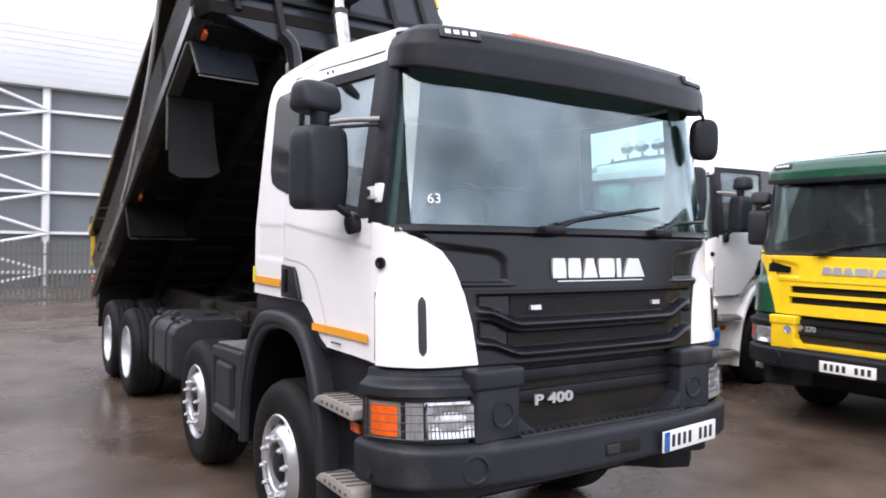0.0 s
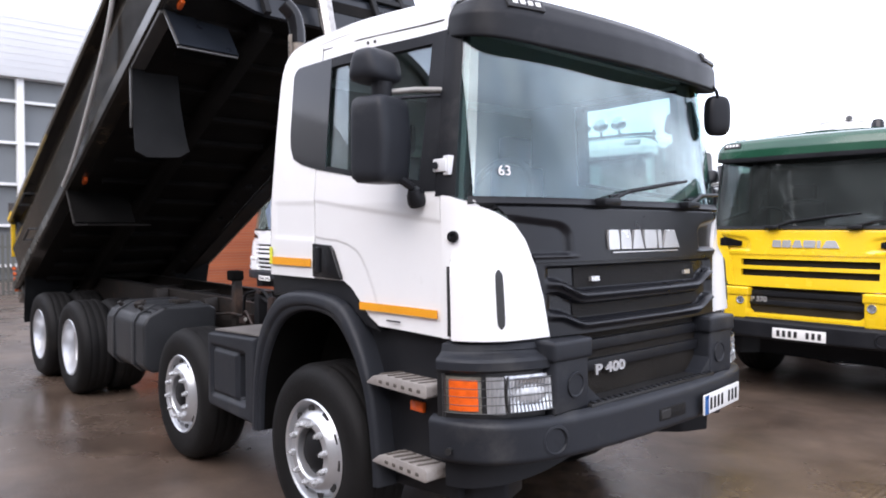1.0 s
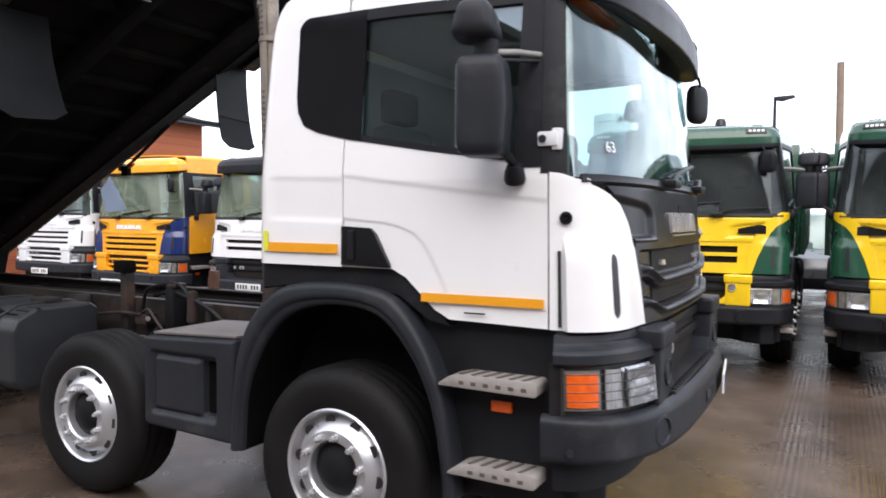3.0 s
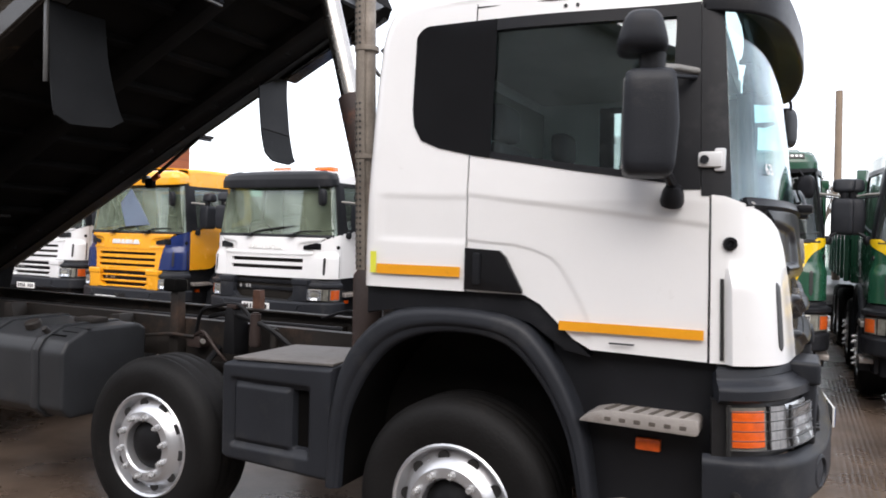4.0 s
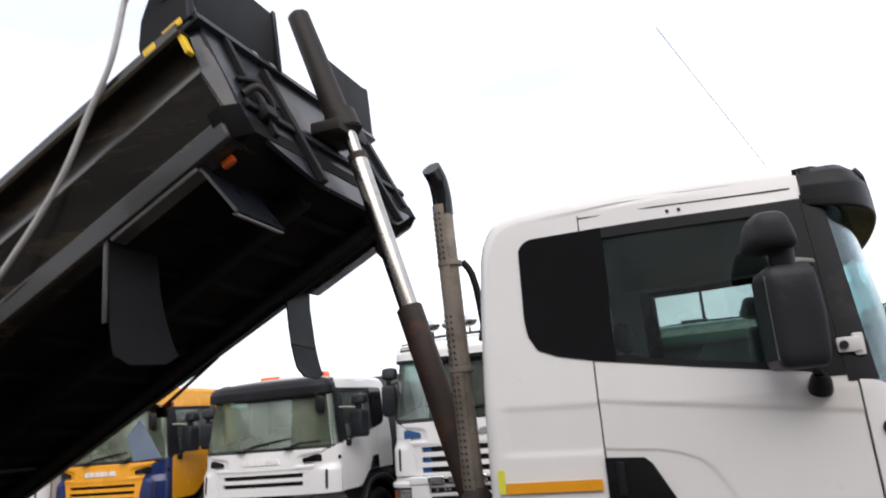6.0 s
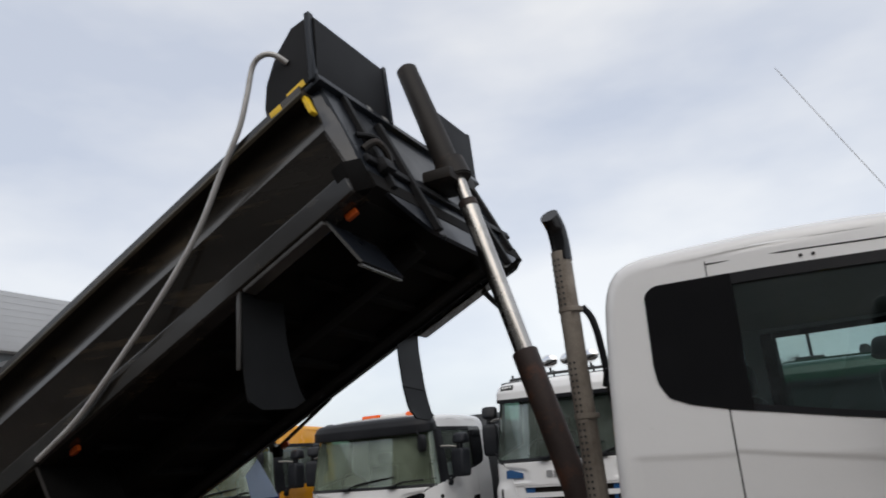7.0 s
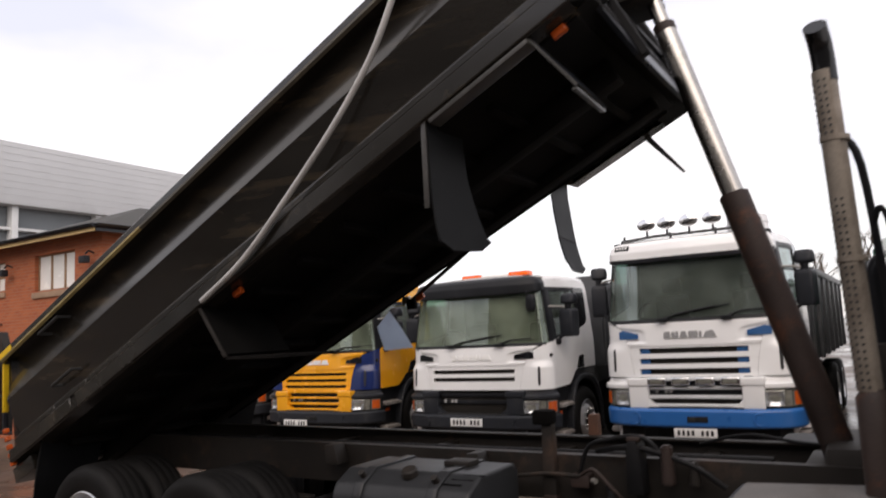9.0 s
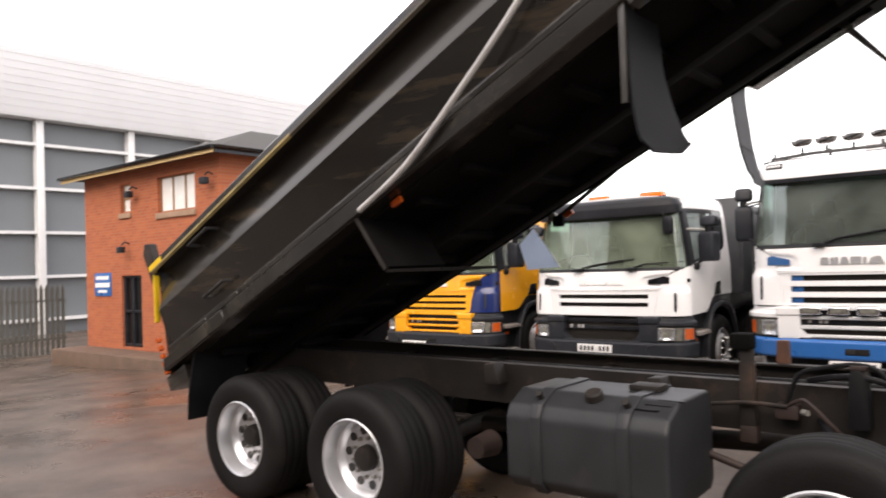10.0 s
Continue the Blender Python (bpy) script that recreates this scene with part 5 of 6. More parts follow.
for s in (-1, 1):
    # slanting corner plate between side and headboard
    def cornerp(a, b):
        w = 0.085 + 0.84 * b
        out = lerp([(0.05, 1.16), (0.25, 1.178), (0.515, 1.243), (0.745, 1.16), (0.95, 1.16)], w)
        t = a if s > 0 else 1 - a
        return (6.083 - 0.095 * t, s * (1.13 + (out - 1.13) * t), w)
    part("corner_plate", tip(sheet(cornerp, 3, 10, 0.012)), CORNERP, hb, "black corner plate that mirrors the sky")
    # solid near-black block that stands in for the shaded recess at the corner's foot
    low = [(5.90, s * 1.05), (6.083, s * 1.05), (6.083, s * 1.14), (5.992, s * 1.236), (5.90, s * 1.236)]
    part("corner_recess_fill", tip(prism(low if s > 0 else low[::-1], "z", 0.0, 0.245, 0.004, 1)), DEEPBLACK, hb)
for y in (-0.57, 0.57):
    part("headboard_rib", tip(box(6.085, 6.135, y - 0.028, y + 0.028, -0.20, 0.80, 0.006, 1)), HOODP, hb)
for y in (-0.92, 0.92):
    part("headboard_rib", tip(box(6.085, 6.125, y - 0.025, y + 0.025, 0.05, 0.90, 0.004, 1)), HOODP, hb)
part("headboard_rib", tip(box(6.085, 6.12, -1.1, 1.1, 0.22, 0.28, 0.006, 1)), HOODP, hb)
top = part("headboard_top", tip(box(5.99, 6.13, -1.2, 1.2, 0.90, 0.965, 0.010, 2)), BODYF, hb)
for y, k in ((-0.62, 0.05), (-0.42, 0.07), (0.35, 0.06)):
    part("scuff", tip(box(6.10, 6.133, y, y + k, 0.925, 0.967, 0.002, 1)), STEEL, top, "bare scuffed patch")
for s in (-1, 1):
    # deflector hood in two halves, with the ram's cover between
    bm = sheet(lambda a, b: (6.08 + 0.20 * b ** 0.85, s * (0.31 + 0.87 * (a if s < 0 else 1 - a)), 0.96 + 0.42 * b), 6, 6, 0.02)
    hood2 = part("hood_plate", tip(bm), HOODP, hb, "black deflector hood half")
    pts = [(5.64, 0.93), (5.67, 1.05), (5.76, 1.20), (5.92, 1.34), (6.12, 1.43), (6.29, 1.40), (6.20, 1.18), (6.10, 0.93)]
    part("hood_cheek", tip(prism(pts, "y", s * 1.17, s * 1.20, 0.004, 1)), HOODP, hood2)
    part("cheek_rib", tip(prism([(6.06, 0.93), (6.10, 0.93), (6.30, 1.41), (6.26, 1.42)], "y", s * 1.165, s * 1.225, 0.004, 1)), BODYF, hood2)
    part("hood_post", tip(prism([(6.10, 0.93), (6.14, 0.93), (6.32, 1.40), (6.28, 1.40)], "y", s * 0.31 - 0.02, s * 0.31 + 0.02, 0.004, 1)), BODYF, hood2)
    for bx in ((5.965, 5.995, s * 1.20, s * 1.255, 0.69, 0.85), (5.72, 5.82, s * 1.268, s * 1.277, 0.86, 0.91), (5.86, 6.02, s * 1.196, s * 1.206, 0.95, 1.0)):
        part("reflective_tape", tip(box(*bx, 0.002)), YELLOW_TAPE, hb, "yellow reflective tape")
part("headboard_hose", tip(tube([(6.09, -1.02, 0.50), (6.15, -0.92, 0.47), (6.16, -0.84, 0.40), (6.15, -0.80, 0.30)], 0.02, 8, None, 4)), HOODP, hb)
part("headboard_hose", tip(tube([(6.09, -1.04, 0.36), (6.17, -0.98, 0.38), (6.17, -0.90, 0.30), (6.10, -0.84, 0.22)], 0.025, 8, None, 4)), CHASSIS, hb)
part("hose_box", tip(box(6.085, 6.17, -1.0, -0.88, 0.16, 0.26, 0.02)), HOODP, hb)
# sheeting arm
bm = tube([(-2.36, -1.20, 4.66), (-2.42, -1.27, 4.71), (-2.50, -1.30, 4.715), (-2.58, -1.30, 4.66), (-2.63, -1.30, 4.46), (-2.70, -1.30, 4.23), (-2.86, -1.30, 3.95), (-3.06, -1.30, 3.59), (-3.35, -1.30, 3.24), (-3.76, -1.30, 2.84), (-4.19, -1.30, 2.46), (-4.62, -1.29, 2.21)], 0.020, 12, None, 6)
part("sheeting_arm", bm, ARMP, bed, "bent grey sheeting arm")
# tailgate
bm = prism([(u_tail(-0.05) - 0.05, -0.12), (u_tail(-0.05), -0.12), (u_tail(0.92), 0.90), (u_tail(0.92) - 0.05, 0.90)], "y", -1.19, 1.19, 0.006, 1)
tg = part("tailgate", tip(bm), BODYP, bed)
for s in (-1, 1):
    bm = prism([(u_tail(0.86) - 0.10, 0.78), (u_tail(0.86) + 0.03, 0.86), (u_tail(0.9) + 0.02, 1.12), (u_tail(0.9) - 0.06, 1.16), (u_tail(0.9) - 0.13, 1.08)], "y", s * 1.17, s * 1.24, 0.01)
    part("tail_arm", tip(bm), CHASSIS, tg)
    bm = prism([(u_tail(0.3) - 0.05, 0.45), (u_tail(0.3) - 0.03, 0.45), (u_tail(0.8), 0.84), (u_tail(0.8) - 0.025, 0.84)], "y", s * 1.195, s * 1.245, 0.003, 1)
    part("reflective_tape", tip(bm), YELLOW_TAPE, tg, "yellow reflective tape")
    bm = box(u_tail(0.85) - 0.02, u_tail(0.85) + 0.20, s * 1.272, s * 1.279, 0.86, 0.91, 0.002, 1)
    part("reflective_tape", tip(bm), YELLOW_TAPE, tg, "yellow reflective tape")
    for k in range(5):
        part("tail_marker", tip(box(u_tail(0.1) - 0.06, u_tail(0.1) - 0.02, s * 1.20, s * 1.24, -0.02 + 0.075 * k, 0.02 + 0.075 * k, 0.003, 1)), AMBERD, tg, "red and amber tail strip")
part("tail_beam", tip(box(-0.02, 0.30, -1.2, 1.2, -0.16, -0.03, 0.01)), BODYP, bed)

# hydraulic ram between chassis and headboard
def ramp_at(z):
    return (-1.31 - 0.28 * (z - 2.65), -0.08, z)


ram = part("hydraulic_ram", cyl(ramp_at(0.95), ramp_at(2.65), 0.088, None, 28, None, 0.008), RUST, truck, "rusty black ram cylinder")
part("ram_stage", cyl(ramp_at(2.62), ramp_at(3.76), 0.066, None, 28), RAMSTEEL, ram, "polished steel ram stage")
part("ram_ring", cyl(ramp_at(3.74), ramp_at(3.80), 0.070, None, 28, None, 0.006), RUST, ram)
part("ram_stage", cyl(ramp_at(3.78), ramp_at(4.05), 0.048, None, 24), RAMSTEEL, ram, "polished steel ram stage")
part("ram_cover", cyl(Vector(ramp_at(4.06)) + Vector((-0.04, 0, 0)), Vector(ramp_at(5.05)) + Vector((-0.09, 0, 0)), 0.095, 0.084, 28, None, 0.02), CHASSIS, ram, "dark upper ram cover")
part("ram_collar", cyl(Vector(ramp_at(3.98)) + Vector((-0.015, 0, 0)), Vector(ramp_at(4.14)) + Vector((-0.03, 0, 0)), 0.118, None, 24, None, 0.01), CHASSIS, ram)
bm = box(-1.90, -1.66, -0.26, 0.16, 3.95, 4.04, 0.02)
part("ram_cradle", bm, CHASSIS, ram)
bm = box(-1.05, -0.60, -0.30, 0.16, 0.86, 1.12, 0.02)
part("ram_foot", bm, CHASSIS, truck)

# exhaust stack with a perforated shield
part_stack = part("exhaust_pipe", cyl((-0.665, -0.84, 1.05), (-0.720, -0.84, 3.05), 0.048, None, 24), STACK, truck, "weathered upright exhaust stack")
bm = tube([(-0.720, -0.84, 3.0), (-0.722, -0.845, 3.10), (-0.728, -0.87, 3.19), (-0.738, -0.93, 3.25)], 0.054, 18, None, 5)
part("stack_tip", bm, GLOSSB, part_stack, "sooty bent exhaust tip")
bm = sheet(lambda a, b: (-0.678 - 0.042 * b + 0.061 * math.cos(radians(100 + 190 * a)), -0.84 + 0.061 * math.sin(radians(100 + 190 * a)), 1.55 + 1.5 * b), 14, 4, 0.006)
sh = part("stack_shield", bm, STACK, part_stack, "perforated steel heat shield")
bm = bmesh.new()
for k in range(46):
    for f in (120, 150, 180, 210, 240, 265):
        b = (k + (0.5 if (f // 30) % 2 else 0)) / 46
        if b > 0.98 or int(b * 5) == 3:
            continue
        c = Vector((-0.678 - 0.042 * b + 0.0615 * math.cos(radians(f)), -0.84 + 0.0615 * math.sin(radians(f)), 1.57 + 1.46 * b))
        d = Vector((math.cos(radians(f)), math.sin(radians(f)), 0))
        cyl(c, c + d * 0.002, 0.0072, None, 6, bm)
stuff(part("shield_perforation", bm, PLATE_B, sh))
for z in (2.15, 2.72):
    xx = -0.678 - 0.042 * (z - 1.55) / 1.5
    part("stack_clamp", lathe([(0.062, -0.014), (0.0655, -0.012), (0.0655, 0.012), (0.062, 0.014)], (xx, -0.84, z), (0, 0, 1), 24), STACK, part_stack)
part("stack_foot", lathe([(0.050, -0.25), (0.078, -0.22), (0.078, 0.20), (0.050, 0.24)], (-0.672, -0.84, 1.32), (0, 0, 1), 24), RUST, part_stack, "rusty exhaust elbow")
bm = tube([(-0.68, -0.72, 2.75), (-0.62, -0.70, 2.6), (-0.58, -0.66, 2.0), (-0.56, -0.6, 1.4)], 0.02, 8, None, 4)
part("stack_stay", bm, BLACKP, truck)
part("air_coil", tube([(-0.60, -0.76, 2.3), (-0.56, -0.80, 2.38), (-0.53, -0.78, 2.2), (-0.53, -0.7, 1.5)], 0.014, 8, None, 5), BLACKP, truck)
part("stack_frame", box(-0.66, -0.52, -0.60, 0.6, 1.10, 1.75, 0.02), CHASSIS, truck)
part("intake_pipe", tube([(-0.62, -0.45, 1.5), (-0.62, -0.45, 2.05), (-0.58, -0.45, 2.15)], 0.05, 14, None, 4), BLACKP, truck)

# fuel tank with straps and filler cap
pts = [(-1.20, 0.62), (-1.13, 0.55), (-0.62, 0.55), (-0.56, 0.60), (-0.56, 1.06), (-0.62, 1.10), (-1.02, 1.10), (-1.16, 1.03), (-1.20, 0.96)]
tank = part("fuel_tank", prism(pts, "x", -3.58, -2.62, 0.025, 3), TANK, truck, "dark grey fuel tank with two straps")
for x in (-3.38, -2.86):
    big = [(y - 0.012 if y < -0.9 else y, z + (0.012 if z > 0.8 else -0.012)) for y, z in pts]
    part("tank_strap", prism(big, "x", x - 0.035, x + 0.035, 0.004, 1), TANK, tank)
    part("strap_bolt", cyl((x, -1.12, 1.07), (x, -1.15, 1.10), 0.02, None, 10), CHASSIS, tank)
part("filler_cap", lathe([(0.05, 0.0), (0.05, 0.035), (0.042, 0.045), (0.01, 0.045)], (-3.08, -1.06, 1.08), (0, -0.35, 1), 20), CHASSIS, tank)
bm = box(-2.98, -2.80, -0.85, -0.72, 1.10, 1.135, 0.01)
part("tank_sender", bm, CHASSIS, tank)
bm = bmesh.new()
for k in range(3):
    box(-2.84 + 0.05 * k, -2.70 + 0.05 * k, -1.12 + 0.05 * k, -1.105 + 0.05 * k, 1.055 + 0.018 * k, 1.063 + 0.018 * k, 0, 1, bm)
part("tank_ribs", bm, FLAP, tank)

# side box with a tread top between the front arches
pts = [(-1.34, 0.56), (-1.30, 0.52), (-0.66, 0.50), (-0.64, 0.54), (-0.62, 1.075), (-0.66, 1.09), (-1.31, 1.06), (-1.345, 1.03)]
sbx = part("side_box", prism(pts, "y", -1.12, -0.62, 0.004, 1), GREYP, truck, "moulded dark grey side box")


def box_face(a, b):
    """Front of the side box: a soft recess with a raised field and an open slot beside it."""
    x = -1.345 + 0.715 * a
    z = lerp([(-1.345, 0.56), (-1.30, 0.535), (-0.63, 0.515)], x) + b * (lerp([(-1.345, 1.035), (-1.31, 1.055), (-0.64, 1.085)], x) - lerp([(-1.345, 0.56), (-1.30, 0.535), (-0.63, 0.515)], x))

    def inside(x0, x1, z0, z1, soft):
        return soft_step(x - x0, soft) * soft_step(x1 - x, soft) * soft_step(z - z0, soft) * soft_step(z1 - z, soft)
    d = 0.026 * inside(-1.285, -0.755, 0.605, 0.985, 0.035) - 0.020 * inside(-1.262, -0.885, 0.632, 0.955, 0.03) + 0.05 * inside(-0.884, -0.785, 0.645, 0.950, 0.014)
    edge = 0.02 * (1 - min(soft_step(x + 1.345, 0.03), soft_step(-0.63 - x, 0.02), soft_step(b, 0.04), soft_step(1 - b, 0.04)))
    if min(a, b) < 1e-6 or max(a, b) > 1 - 1e-6:
        return (x, -1.10, z)
    return (x, -1.212 + d + edge, z)


part("box_front", sheet(box_face, 90, 70, 0.008), GREYP, sbx, "moulded front with a recess")
# near-black block at the slot's bottom, put there for its shade
part("box_vent", box(-0.880, -0.790, -1.152, -1.130, 0.652, 0.944, 0.004, 1), DEEPBLACK, sbx, "near-black block that darkens the slot")
bm = prism([(-1.29, 1.058), (-0.655, 1.083), (-0.655, 1.097), (-1.29, 1.073)], "y", -1.175, -0.64, 0.005, 2)
part("box_step", bm, BOXTREAD, sbx, "worn tread plate step")
part("side_box", prism(pts, "y", 0.62, 1.195, 0.018, 3), GREYP, truck)
# pipes, brackets and valves on the chassis
for x, h in ((-4.2, 0.14), (-3.0, 0.13)):
    part("chassis_bracket", prism([(x, 1.0), (x + 0.12, 1.0), (x + 0.08, 1.0 + h), (x - 0.01, 1.0 + h * 0.95)], "y", -0.54, -0.41, 0.012, 2), CHASSIS, truck, "upright dark steel bracket")
bm = prism([(-2.50, 0.87), (-2.415, 0.88), (-2.425, 1.33), (-2.49, 1.33)], "y", -0.475, -0.403, 0.008, 2)
post = part("body_post", bm, CHASSIS, truck, "rusty upright post on the chassis rail")
part("post_clamp", box(-2.54, -2.415, -0.50, -0.39, 1.31, 1.40, 0.018), DEEPBLACK, post, "black rubber clamp")
part("post_foot", box(-2.50, -2.41, -0.485, -0.405, 0.80, 0.89, 0.01), RUST, post)
bm = prism([(-1.955, 0.94), (-1.855, 0.94), (-1.865, 1.20), (-1.885, 1.24), (-1.93, 1.24), (-1.945, 1.20)], "y", -0.54, -0.403, 0.012, 2)
post = part("hose_post", bm, HOODP, truck, "black hose post on the chassis rail")
part("post_cap", box(-1.94, -1.86, -0.53, -0.42, 1.235, 1.262, 0.01), RUST, post)
part("far_post", prism([(-2.53, 1.10), (-2.445, 1.10), (-2.45, 1.27), (-2.52, 1.27)], "y", 0.40, 0.46, 0.008, 2), RUSTRED, truck, "red-brown rusty post on the far rail")
part("air_pipe", tube([(-2.95, -0.47, 0.985), (-2.69, -0.5, 0.997), (-2.464, -0.5, 1.024), (-2.243, -0.5, 1.02)], 0.012, 8, None, 4), CHASSIS, truck)
part("air_pipe", tube([(-2.25, -0.49, 1.02), (-2.20, -0.5, 1.052), (-2.15, -0.5, 1.056), (-2.051, -0.5, 0.959), (-1.98, -0.48, 0.88)], 0.011, 8, None, 4), RUST, truck, "dull brown metal air pipe")
part("valve_block", box(-2.31, -2.19, -0.50, -0.403, 0.95, 1.03, 0.014), RUST, truck)
part("valve_nut", cyl((-2.17, -0.50, 1.0), (-2.14, -0.52, 1.0), 0.016, None, 8), STEEL, truck)
part("steering_rod", tube([(-2.72, -0.62, 0.775), (-2.43, -0.60, 0.686), (-1.95, -0.60, 0.54)], 0.022, 10), RUST, truck, "rusty steering rod")
for r, pts in ((0.013, [(-2.25, -0.48, 1.03), (-2.18, -0.5, 1.195), (-2.05, -0.5, 1.241), (-1.90, -0.5, 1.262), (-1.80, -0.5, 1.222), (-1.70, -0.48, 1.05)]),
               (0.016, [(-2.15, -0.45, 1.16), (-1.9, -0.5, 1.20), (-1.6, -0.5, 1.12), (-1.42, -0.48, 1.0)]),
               (0.018, [(-6.6, -0.3, 1.125), (-4.0, -0.3, 1.115), (-1.2, -0.28, 1.125)]),
               (0.022, [(-2.1, -0.42, 0.95), (-1.9, -0.75, 0.85), (-1.55, -0.8, 0.8)]),
               (0.011, [(-1.7, 0.2, 1.12), (-1.4, 0.1, 1.2), (-1.1, 0.0, 1.18), (-0.9, -0.2, 1.2)])):
    part("air_hose", tube(pts, r, 8, None, 5), HOODP, truck)
part("air_valve", cyl((-1.72, -0.50, 1.0), (-1.72, -0.50, 1.22), 0.040, 0.032, 16, None, 0.01), RUST, truck)
part("air_valve", cyl((-1.58, -0.48, 1.0), (-1.58, -0.48, 1.13), 0.030, 0.026, 14, None, 0.008), CHASSIS, truck)
# stay and lamp on the far side of the body
part("body_stay", tube([(-3.9, 1.2, 2.66), (-4.58, 1.2, 2.23)], 0.018, 8), CHASSIS, bed)
part("stay_lamp", box(-4.66, -4.58, 1.16, 1.22, 2.20, 2.28, 0.015), LAMPF, bed, "small clear lamp")
part("stay_clamp", box(-4.60, -4.50, 1.15, 1.21, 2.15, 2.25, 0.015), DEEPBLACK, bed, "black clamp at the foot of the stay")
bm = cyl((-4.1, -0.62, 0.62), (-4.1, -0.80, 0.62), 0.09, 0.07, 16)
part("brake_chamber", bm, RUST, truck)
for x in (-4.88, -6.17):
    for y in (-0.5, 0.5):
        for k in range(4):
            part("leaf_spring", box(x - 0.5 + 0.05 * k, x + 0.5 - 0.05 * k, y - 0.04, y + 0.04, 0.735 - 0.025 * k, 0.755 - 0.025 * k, 0.003, 1), CHASSIS, truck)
# engine and gearbox between the rails
eng = part("engine", box(-0.95, 0.95, -0.36, 0.36, 0.46, 1.22, 0.06, 2), CHASSIS, truck, "dirty engine block")
part("sump", box(-0.55, 0.75, -0.24, 0.24, 0.36, 0.48, 0.05, 2), CHASSIS, eng)
part("gearbox", cyl((-0.93, 0, 0.80), (-1.75, 0, 0.76), 0.27, 0.18, 18, None, 0.03), CHASSIS, truck)
part("propshaft", cyl((-1.7, 0, 0.74), (-4.6, 0, 0.58), 0.06, None, 14), CHASSIS, truck)
# roof beacon bar and aerial
part("roof_beacon", box(0.80, 0.94, -0.24, 0.42, 2.87, 3.003, 0.03, 3), AMBER, truck, "orange roof beacon")
part("aerial", tube([(0.97, -0.60, 2.86), (0.93, -0.60, 3.02), (0.53, -0.60, 3.9)], 0.0018, 6), STEEL, truck)
# chalked stock number on the windscreen
bm = text_mesh("63", 0.068, 0.0005)
p = Vector(skin(q_y(-1.02), 2.015, 0.004))
ang = math.atan2(-plan(q_y(-1.0))[2].y, plan(q_y(-1.0))[2].x)
bm.transform(Matrix.Translation(p) @ Matrix.Rotation(ang, 4, "Z") @ Matrix.Rotation(radians(-16), 4, "Y") @ Matrix.Rotation(radians(90), 4, "Z") @ Matrix.Rotation(radians(90), 4, "X"))
part("stock_number", bm, CHALK, truck, "chalk figures on the glass", smooth=False)


# ---- parked trucks ----
def tipper_box(root, x0, x1, z0, z1, material):
    """A lowered tipping body with ribs and a headboard."""
    bm = prism([(-1.22, z0), (1.22, z0), (1.25, z1), (-1.25, z1)], "x", x0, x1, 0.02)
    bd = part("load_body", bm, material, root)
    for s in (-1, 1):
        part("top_rail", box(x0, x1, s * 1.20, s * 1.29, z1 - 0.06, z1 + 0.05, 0.01), material, bd)
        for k in range(6):
            x = x0 + (x1 - x0) * (k + 0.5) / 6
            part("body_rib", box(x - 0.05, x + 0.05, s * 1.22, s * 1.285, z0, z1 - 0.05, 0.01, 1), material, bd)
    part("headboard", box(x1 - 0.02, x1 + 0.06, -1.2, 1.2, z0, z1 + 0.18, 0.02), material, bd)


def parked(place, label, box_mat=None, zscale=1.0, drop=-0.16, plate_y=0.0, plate_z=0.62, **kw):
    root = empty("parked_truck", place, label, "truck", "parked trucks in the yard")
    cab(root, detail=False, **kw)
    if zscale:
        m = Matrix.Translation((0, 0, drop)) @ Matrix.Diagonal((1, 1, zscale, 1))
        for ob in root.children_recursive:
            ob.data.transform(m)
    for ax in (0.0, -1.95, -4.7, -6.05):
        for s in (-1, 1):
            wheel(root, ax, s * 1.175, s, 0.50, dual=ax < -3)
    chassis(root, -6.9, 0.8, (0, -1.95, -4.7, -6.05))
    number_plate(root, skin(q_y(plate_y), 0.82, 0.036)[0] + 0.037, plate_y, plate_z)
    if box_mat:
        tipper_box(root, -7.0, -0.95, 1.25, 2.55, box_mat)
    return root


def facing(x, y_front, turn=0.0):
    """Parked nose towards -y, front bumper at y_front."""
    return pose(x, y_front + 1.51, 0, 0, 0, -90 + turn)


def beacons(root, z, n=2):
    for k in range(n):
        y = -0.42 + 0.84 * k
        part("roof_beacon", box(0.35, 0.55, y - 0.17, y + 0.17, z, z + 0.10, 0.03), AMBER, root, "orange roof beacon")
    part("beacon_bar", box(0.38, 0.52, -0.25, 0.25, z, z + 0.085, 0.02), PLATE_W, root)


white_truck = parked(facing(-5.88, 4.46), "white tipper truck with dark bumper and orange roof beacons", GREYBODY, 1.0, -0.21, -0.05, glass_ws=HAZEGLASS, badge=PLATE_W, body=WHITE, slots=GLOSSB)
beacons(white_truck, 2.70)
blue_truck = parked(facing(-2.82, 4.75), "white truck with blue bumper and roof light bar", GREYBODY, 1.15, -0.26, 0.0, 0.52, body=WHITE, bumper=BLUE, pod=WHITE, roof_high=-0.06, lip=True, arch_mat=WHITE, brow=WHITE, visor=WHITE, slots=MIDBLUE, lower=WHITE_OLD, holes=((1.30, 1.36), (1.415, 1.475), (1.53, 1.59)))
bm = tube([(0.75, -1.0, 3.07), (0.78, -0.5, 3.10), (0.78, 0.5, 3.10), (0.75, 0.86, 3.08)], 0.022, 8)
for y in (-0.95, -0.3, 0.3, 0.82):
    tube([(0.75, y, 3.14), (0.75, y, 3.06), (0.70, y, 2.84)], 0.018, 8, bm)
part("light_bar", bm, PLATE_B, blue_truck, "black roof light bar")
